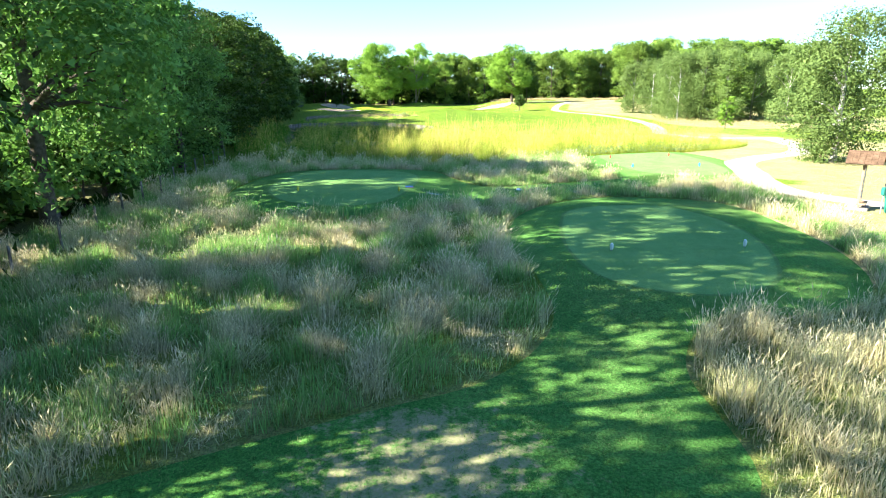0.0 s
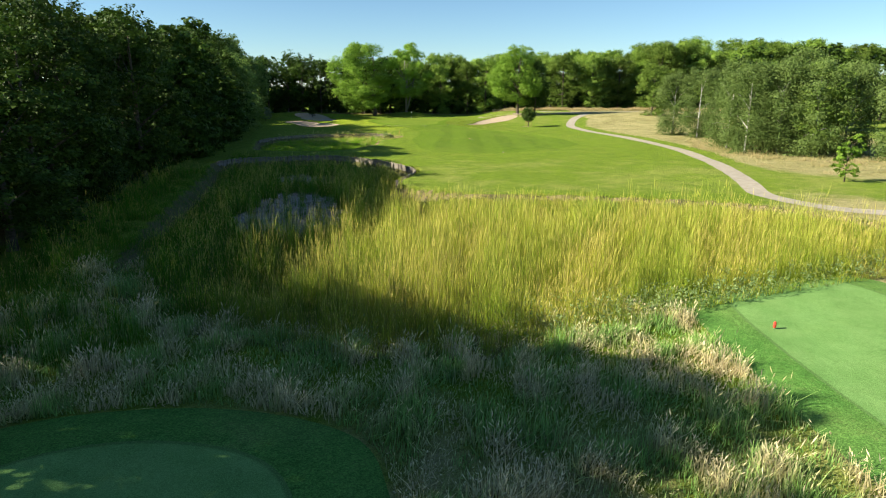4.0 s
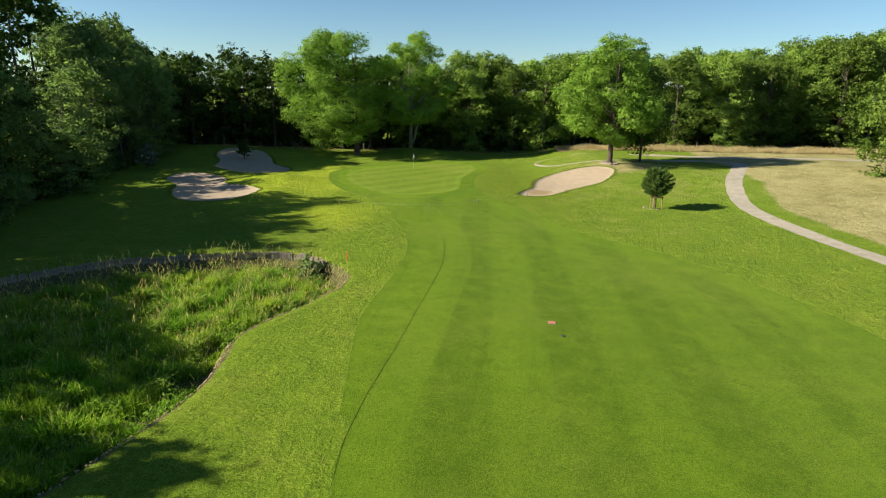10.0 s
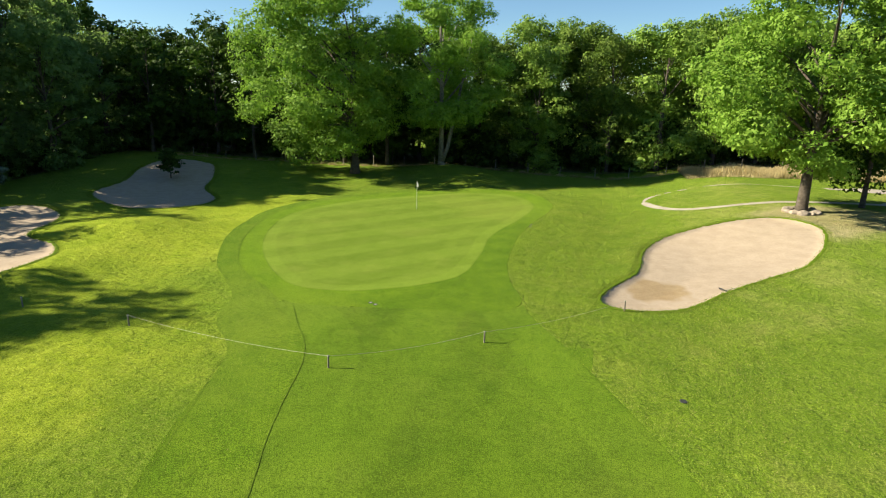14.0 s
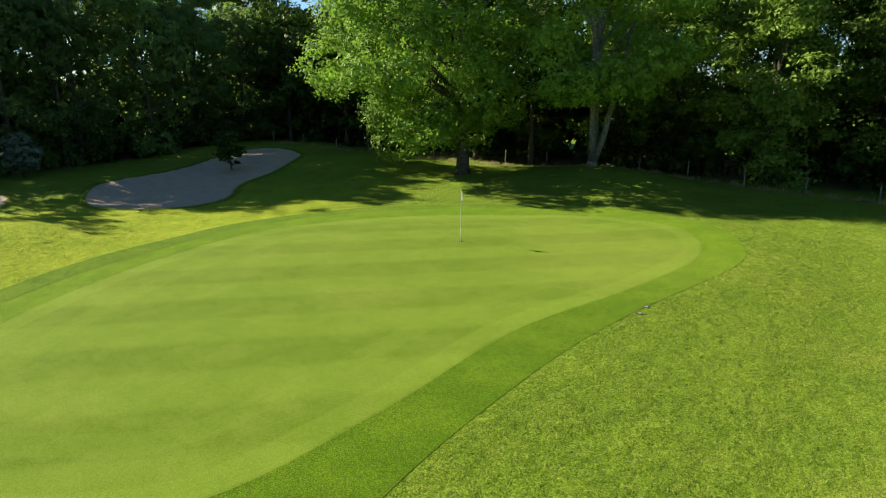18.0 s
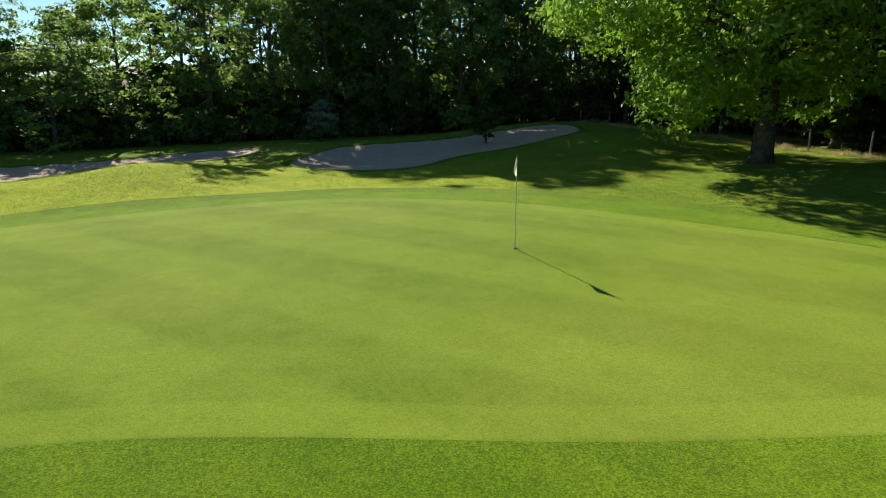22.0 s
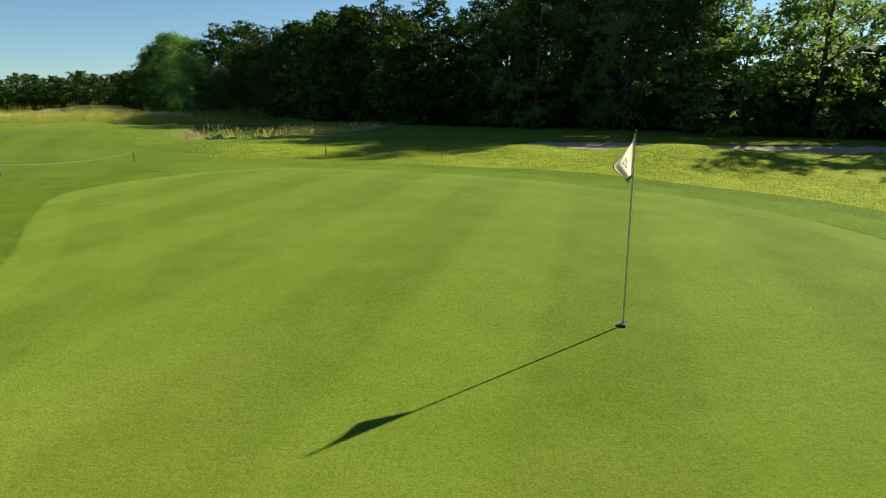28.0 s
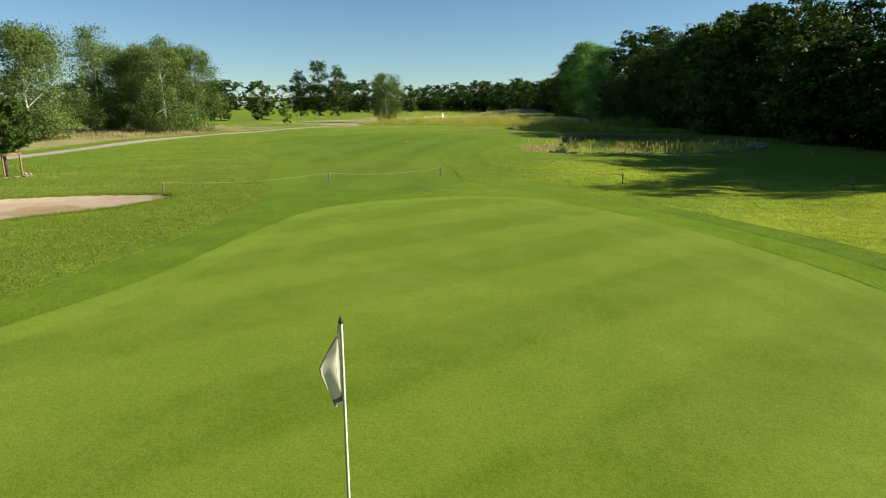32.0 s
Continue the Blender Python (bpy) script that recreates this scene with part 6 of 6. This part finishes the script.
# ---------------------------------------------------------------- fences


def fence(name, line, step, tall, label, seed, wires=2):
    rng = np.random.default_rng(seed)
    line = np.array(line, float)
    d = np.r_[0, np.cumsum(np.hypot(*np.diff(line, axis=0).T))]
    root = thing(name, *line[0], 0)
    tops = []
    for s in np.arange(0, d[-1], step):
        x, y = np.interp(s, d, line[:, 0]) + rng.uniform(-0.1, 0.1), np.interp(s, d, line[:, 1]) + rng.uniform(-0.1, 0.1)
        z = hz(x, y)
        h = tall * rng.uniform(0.88, 1.08)
        lx, ly = rng.uniform(-0.05, 0.05, 2)
        bm = bmesh.new()
        tube(bm, [(x, y, z - 0.2), (x + lx * 0.5, y + ly * 0.5, z + 0.5 * h), (x + lx, y + ly, z + h)], [0.05, 0.046, 0.04], 7)
        p = part("post", bm, M_TIMBER, root)
        p.matrix_parent_inverse = root.matrix_basis.inverted()
        tops.append((x, y, z))
    for k in range(wires):
        bm = bmesh.new()
        tube(bm, [(x, y, z + tall * (0.5 + 0.38 * k)) for x, y, z in tops], [0.003] * len(tops), 4, cap=False)
        p = part("wire", bm, M_DARK, root)
        p.matrix_parent_inverse = root.matrix_basis.inverted()
    return tagged(root, label, "fence")


fence("wire_fence", [(-43.0, 188.0), (-31.0, 191.6), (-20.0, 192.2), (-8.0, 193.4), (5.0, 192.0), (20.0, 192.2), (36.0, 193.0)], 3.4, 1.1, "low post and wire fence along the wood behind the green", 71)


def fence_fringe():
    """Dead grass left uncut along the fence behind the green."""
    line = np.array([(-43.0, 188.0), (-31.0, 191.6), (-20.0, 192.2), (-8.0, 193.4), (5.0, 192.0), (20.0, 192.2)])
    x, y = strew(line, 26000, 0.32, rngs)
    y = y - 0.25
    keep = rngs.uniform(size=len(x)) < 0.12 + 0.88 * sst(patchy(x, y, 2.2, 63), 0.3, 0.8)
    x, y = x[keep], y[keep]
    tip = lerp3((0.30, 0.27, 0.10), (0.60, 0.48, 0.27), rngs.uniform(size=len(x)))
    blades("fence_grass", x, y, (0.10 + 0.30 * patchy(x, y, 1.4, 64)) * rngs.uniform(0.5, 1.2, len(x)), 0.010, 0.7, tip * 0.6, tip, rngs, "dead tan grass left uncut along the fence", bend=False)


fence_fringe()
fence("wire_fence", [(-12.4, 12.0), (-13.4, 20.0), (-15.2, 31.0), (-18.8, 48.0)], 2.8, 1.0, "leaning wooden fence posts along the wood beside the tees", 72)

# ---------------------------------------------------------------- tee furniture


def kiosk(x, y, rz):
    root = thing("information_kiosk", x, y, hz(x, y), rz)
    for sx in (-0.38, 0.38):
        bm = bmesh.new()
        box(bm, sx, 0, 0.95, 0.10, 0.10, 2.1, bevel=0.01)
        part("post", bm, M_STAKE, root)
    bm = bmesh.new()
    box(bm, 0, -0.02, 1.12, 0.64, 0.04, 1.35, bevel=0.006)
    panel = part("panel", bm, M_WHITE, root, "white information panel")
    for k, zz in enumerate((1.6, 1.42, 1.24, 0.98, 0.8)):
        bm = bmesh.new()
        box(bm, -0.05 if k % 2 else 0.0, -0.044, zz, 0.46 - 0.06 * (k % 3), 0.004, 0.05)
        part("text_bar", bm, M_GREYPLATE, panel)
    bm = bmesh.new()
    box(bm, 0, -0.12, 0.28, 1.0, 0.34, 0.06, bevel=0.01)
    part("shelf", bm, M_STAKE, root)
    bm = bmesh.new()
    box(bm, 0, 0, 0.04, 1.1, 0.8, 0.14, bevel=0.02)
    part("footing", bm, M_STONE, root)
    bm = bmesh.new()
    box(bm, 0, 0, 2.52, 0.09, 1.35, 0.09, bevel=0.01)
    part("ridge_beam", bm, M_STAKE, root)
    for side in (-1, 1):
        for r in range(5):
            for c in range(6):
                bm = bmesh.new()
                m = Matrix.Translation((side * (0.06 + 0.155 * r), -0.58 + 0.232 * c, 2.55 - 0.098 * r)) @ Matrix.Rotation(side * radians(31), 4, "Y")
                box(bm, side * 0.06, 0, 0.012 + 0.004 * ((r + c) % 2), 0.22, 0.225, 0.022, m, bevel=0.003)
                part("shingle", bm, M_ROOF, root)
    return tagged(root, "wooden information kiosk with a shingled gable roof and white panel", "kiosk")


kiosk(18.95, 24.6, 52)


def bin_thing(x, y):
    root = thing("litter_bin", x, y, hz(x, y))
    bm = bmesh.new()
    tube(bm, [(0, 0, 0.02), (0, 0, 0.10), (0, 0, 0.66), (0, 0, 0.70)], [0.17, 0.19, 0.25, 0.25], 18)
    body = part("body", bm, M_BIN, root)
    bm = bmesh.new()
    tube(bm, [(0, 0, 0.68), (0, 0, 0.74)], [0.27, 0.265], 18)
    part("rim", bm, M_BIN, body)
    tagged(root, "green plastic litter bin on the grass", "bin")
    root = thing("ball_washer", x - 0.45, y - 0.1, hz(x - 0.45, y - 0.1))
    bm = bmesh.new()
    tube(bm, [(0, 0, -0.1), (0, 0, 0.8)], [0.025, 0.025], 8)
    part("pole", bm, M_GREYPLATE, root)
    bm = bmesh.new()
    box(bm, 0, 0, 0.98, 0.20, 0.18, 0.36, bevel=0.04)
    part("tank", bm, M_BIN, root, "green plastic tank")
    bm = bmesh.new()
    tube(bm, [(0, 0, 1.15), (0, 0, 1.26), (0, 0, 1.30)], [0.02, 0.02, 0.035], 8)
    part("handle", bm, M_DARK, root)
    tagged(root, "green ball washer on a thin pole", "ball washer")


bin_thing(19.65, 23.6)


def tee_marker(x, y, mat, colour):
    root = thing("tee_marker", x, y, hz(x, y) + 0.01)
    bm = bmesh.new()
    tube(bm, [(0, 0, 0.05), (0, 0, 0.08), (0, 0, 0.17), (0, 0, 0.25), (0, 0, 0.28)], [0.035, 0.05, 0.058, 0.046, 0.016], 12)
    part("body", bm, mat, root)
    bm = bmesh.new()
    tube(bm, [(0, 0, -0.05), (0, 0, 0.06)], [0.012, 0.012], 6)
    part("spike", bm, M_GREYPLATE, root)
    tagged(root, "small %s tee marker on the mown tee" % colour, "tee marker", group="tee markers")


for x, y, mat, colour in ((5.7, 16.2, M_WHITE, "white"), (10.2, 16.8, M_WHITE, "white"), (-7.4, 28.0, M_YELLOW, "yellow"), (-2.2, 28.2, M_YELLOW, "yellow"), (12.7, 38.2, M_BLUE, "blue"), (17.4, 38.8, M_BLUE, "blue"), (12.7, 44.2, M_RED, "red"), (17.6, 45.4, M_RED, "red")):
    tee_marker(x, y, mat, colour)


def ground_plate(name, x, y, rz, w, d, mat, band, label):
    root = thing(name, x, y, hz(x, y) - 0.022, rz)
    bm = bmesh.new()
    box(bm, 0, 0, 0.02, w, d, 0.06, bevel=0.01)
    part("slab", bm, M_GREYPLATE, root)
    bm = bmesh.new()
    box(bm, 0, 0.12 * d, 0.054, w * 0.94, d * 0.66, 0.012, bevel=0.003)
    part("face", bm, mat, root)
    bm = bmesh.new()
    box(bm, 0, -0.36 * d, 0.054, w * 0.94, d * 0.22, 0.012, bevel=0.003)
    part("band", bm, band, root)
    tagged(root, label, "marker plate")


ground_plate("tee_plate", -1.8, 30.0, 10, 0.42, 0.55, M_BLUE, M_PLATE_RED, "blue and orange tee plate set flat in the grass")
ground_plate("distance_plate", 7.77, 101.35, -8, 0.31, 0.31, M_GREYPLATE, M_PLATE_RED, "pale distance plate set in the fairway")
ground_plate("distance_plate", 4.0, 119.7, 5, 0.34, 0.34, M_PLATE_RED, M_PLATE_RED, "reddish distance plate set in the fairway")


def cover(x, y, r, mat, label):
    root = thing("sprinkler_cover", x, y, hz(x, y) + 0.010)
    bm = bmesh.new()
    n = 18
    rings = [[bm.verts.new((q * math.cos(6.2832 * k / n), q * math.sin(6.2832 * k / n), z)) for k in range(n)] for q, z in ((r * 1.5, 0.0), (r * 1.42, 0.014), (r * 1.02, 0.016), (r, 0.008))]
    for a, b in zip(rings, rings[1:]):
        for k in range(n):
            bm.faces.new((a[k], a[(k + 1) % n], b[(k + 1) % n], b[k]))
    part("ring", bm, M_DARK, root)
    bm = bmesh.new()
    tube(bm, [(0, 0, 0.0), (0, 0, 0.012)], [r * 0.98, r * 0.94], 18)
    part("lid", bm, mat, root)
    tagged(root, label, "sprinkler", group="sprinkler covers")


for x, y in ((-0.15, 168.7), (-0.19, 169.32), (-5.12, 152.1), (-4.86, 151.95)):
    cover(x, y, 0.060, M_GREYPLATE, "round sprinkler head with grey lid and dark rim")
for x, y in ((6.8, 142.6), (-9.75, 138.1), (6.4, 147.1), (4.35, 118.2), (7.6, 100.3)):
    cover(x, y, 0.075, M_DARK, "round black sprinkler head in the turf")


def rake():
    root = thing("bunker_rake", 9.6, 158.1, hz(9.6, 158.1) + 0.03, 30)
    bm = bmesh.new()
    tube(bm, [(0, 0, 0.03), (0.9, 0, 0.10), (1.8, 0, 0.20)], [0.016, 0.016, 0.015], 7)
    part("handle", bm, M_ROPE, root)
    bm = bmesh.new()
    box(bm, 0, 0, 0.05, 0.06, 0.62, 0.05, bevel=0.01)
    part("head", bm, M_DARK, root)
    for k in range(9):
        bm = bmesh.new()
        tube(bm, [(0, -0.28 + 0.07 * k, 0.03), (-0.01, -0.28 + 0.07 * k, -0.05)], [0.009, 0.004], 5)
        part("tine", bm, M_DARK, root)
    tagged(root, "bunker rake with a black head lying on the sand's edge", "rake")


rake()


def stake(x, y, mat, colour):
    root = thing("hazard_stake", x, y, hz(x, y))
    bm = bmesh.new()
    tube(bm, [(0, 0, -0.1), (0, 0, 0.55), (0, 0, 0.60)], [0.028, 0.026, 0.012], 8)
    part("shaft", bm, mat, root)
    tagged(root, "short %s hazard stake on the pond's bank" % colour, "stake")


stake(-8.0, 129.2, M_RED, "red")



def turf_lip(poly, label, seed):
    """A ragged roll of turf that overhangs the sand's edge."""
    rng = np.random.default_rng(seed)
    step = np.r_[0, np.cumsum(np.hypot(*np.diff(np.vstack([poly, poly[:1]]), axis=0).T))]
    n = int(step[-1] / 0.22)
    loop = np.vstack([poly, poly[:1]])
    s = np.arange(n) * step[-1] / n
    px, py = np.interp(s, step, loop[:, 0]), np.interp(s, step, loop[:, 1])
    tx, ty = np.roll(px, -1) - np.roll(px, 1), np.roll(py, -1) - np.roll(py, 1)
    ln = np.hypot(tx, ty)
    nx, ny = -ty / ln, tx / ln
    sign = 1.0 if inside(np.array([px[0] + 0.2 * nx[0]]), np.array([py[0] + 0.2 * ny[0]]), poly)[0] else -1.0
    nx, ny = nx * sign, ny * sign
    co, k = [], 6
    w = rng.uniform(-0.035, 0.035, n)
    for off, dz in ((-0.15, -0.01), (-0.08, 0.010), (0.0, 0.016), (0.04, 0.0), (0.04, -0.06), (0.02, -0.20)):
        x, y = px + nx * (off + w * (off > -0.1)), py + ny * (off + w * (off > -0.1))
        edge = height(px - nx * 0.15, py - ny * 0.15)
        z = np.where(off < -0.3, height(x, y) + dz, edge + dz)
        co.append(np.stack([x, y, z], 1))
    co = np.stack(co, 1).reshape(-1, 3)
    i = np.arange(n)[:, None] * k
    j = np.roll(np.arange(n), -1)[:, None] * k
    f = np.concatenate([np.concatenate([i + a, j + a, j + a + 1, i + a + 1], 1) for a in range(k - 1)])
    tagged(new("turf_lip", np_mesh("turf_lip", co, f, M_LIP, smooth=True)), label, "turf", kind="structure")
    m = n * 60
    u = rng.integers(0, n, m)
    off = rng.uniform(-0.35, 0.10, m)
    gx, gy = px[u] + nx[u] * off + rng.uniform(-0.1, 0.1, m), py[u] + ny[u] * off + rng.uniform(-0.1, 0.1, m)
    gz = height(px[u] - nx[u] * 0.15, py[u] - ny[u] * 0.15) + 0.03
    tip = lerp3((0.13, 0.23, 0.02), (0.26, 0.31, 0.05), rng.uniform(size=m))
    return gx, gy, gz, tip


for poly, nm, sd in ((BUNKER_R, "ragged turf lip of the bunker beside the green", 1), (BUNKER_L, "turf lip of the shaded bunker", 2), (BUNKER_B, "turf lip of the bunker under the wood", 3)):
    gx, gy, gz, tip = turf_lip(poly, nm, sd)
    blades("edge_grass", gx, gy, np.full(len(gx), 0.07) * rngs.uniform(0.5, 1.3, len(gx)), 0.006, 0.9, tip * 0.6, tip, rngs, "short rough grass fringing the bunker's edge", bend=False, z=gz)



def rough_tufts():
    """Short uneven blades of the rough where the camera flies low."""
    x, y = scatter(900000, -24, 15, 134, 182, rngg)
    keep = ~mown(x, y, 0.0) & (np.maximum(sdf(x, y, BUNKER_R), -1) < 0)
    near = np.clip(1.3 - np.hypot((x - 5.5) / 8.0, (y - 162) / 20.0), 0.14, 1)
    keep &= np.maximum(sdf(x, y, BUNKER_L), sdf(x, y, POND_2)) < -0.4
    keep &= rngg.uniform(size=len(x)) < near
    x, y = x[keep], y[keep]
    g = patchy(x, y, 2.5, 21)
    tip = lerp3((0.15, 0.25, 0.018), (0.28, 0.33, 0.05), np.clip(g * rngg.uniform(0.3, 1.3, len(x)), 0, 1))
    # Backlight on the yellow-lime stretch, put into the blade tips.
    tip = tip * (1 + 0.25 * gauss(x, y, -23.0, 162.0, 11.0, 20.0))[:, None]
    dead = rngg.uniform(size=len(x)) < 0.04 + 0.12 * sst(x, -12, -4) + 0.2 * sst(x, 3, 9)
    tip[dead] = np.array((0.42, 0.40, 0.13))
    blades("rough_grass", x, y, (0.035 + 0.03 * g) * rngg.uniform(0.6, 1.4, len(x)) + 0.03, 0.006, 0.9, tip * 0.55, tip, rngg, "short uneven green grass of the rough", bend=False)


rough_tufts()


def apron_grass():
    """Uneven mown blades on the worn way to the tees."""
    x, y = scatter(150000, -8, 14, 1.0, 15, rngg)
    keep = (sdf(x, y, APRON_A) > -0.3) & (sdf(x, y, TEE_A) < 0) & (rngg.uniform(size=len(x)) < 0.25 + 0.75 * patchy(x, y, 1.1, 31) * (1 - 0.9 * gauss(x, y, 0.2, 5.0, 2.2, 1.3)))
    x, y = x[keep], y[keep]
    g = patchy(x, y, 1.8, 32) * rngg.uniform(0.3, 1.2, len(x))
    tip = lerp3((0.10, 0.26, 0.05), (0.30, 0.36, 0.14), np.clip(g, 0, 1))
    blades("mown_grass", x, y, rngg.uniform(0.03, 0.09, len(x)) + 0.03, 0.007, 0.9, tip * 0.6, tip, rngg, "short uneven mown grass on the way to the tee", bend=False)


apron_grass()

# puddles on the worn grass between the tees
pud = np.maximum.reduce([0.32 - np.hypot((XX - a) / w, (YY - b) / h) for a, b, w, h in ((7.4, 29.5, 3.0, 0.9), (9.0, 29.8, 2.4, 0.6), (10.6, 29.8, 4.2, 0.7), (12.4, 29.5, 2.2, 0.6), (4.2, 30.6, 0.6, 1.4), (-0.3, 28.5, 1.2, 0.5))])
sheet("puddle", pud + 0.06 * np.sin(XX * 5.3) * np.sin(YY * 6.1), M_WATER, 0.016, "shallow puddles on worn grass between the tees", "water")
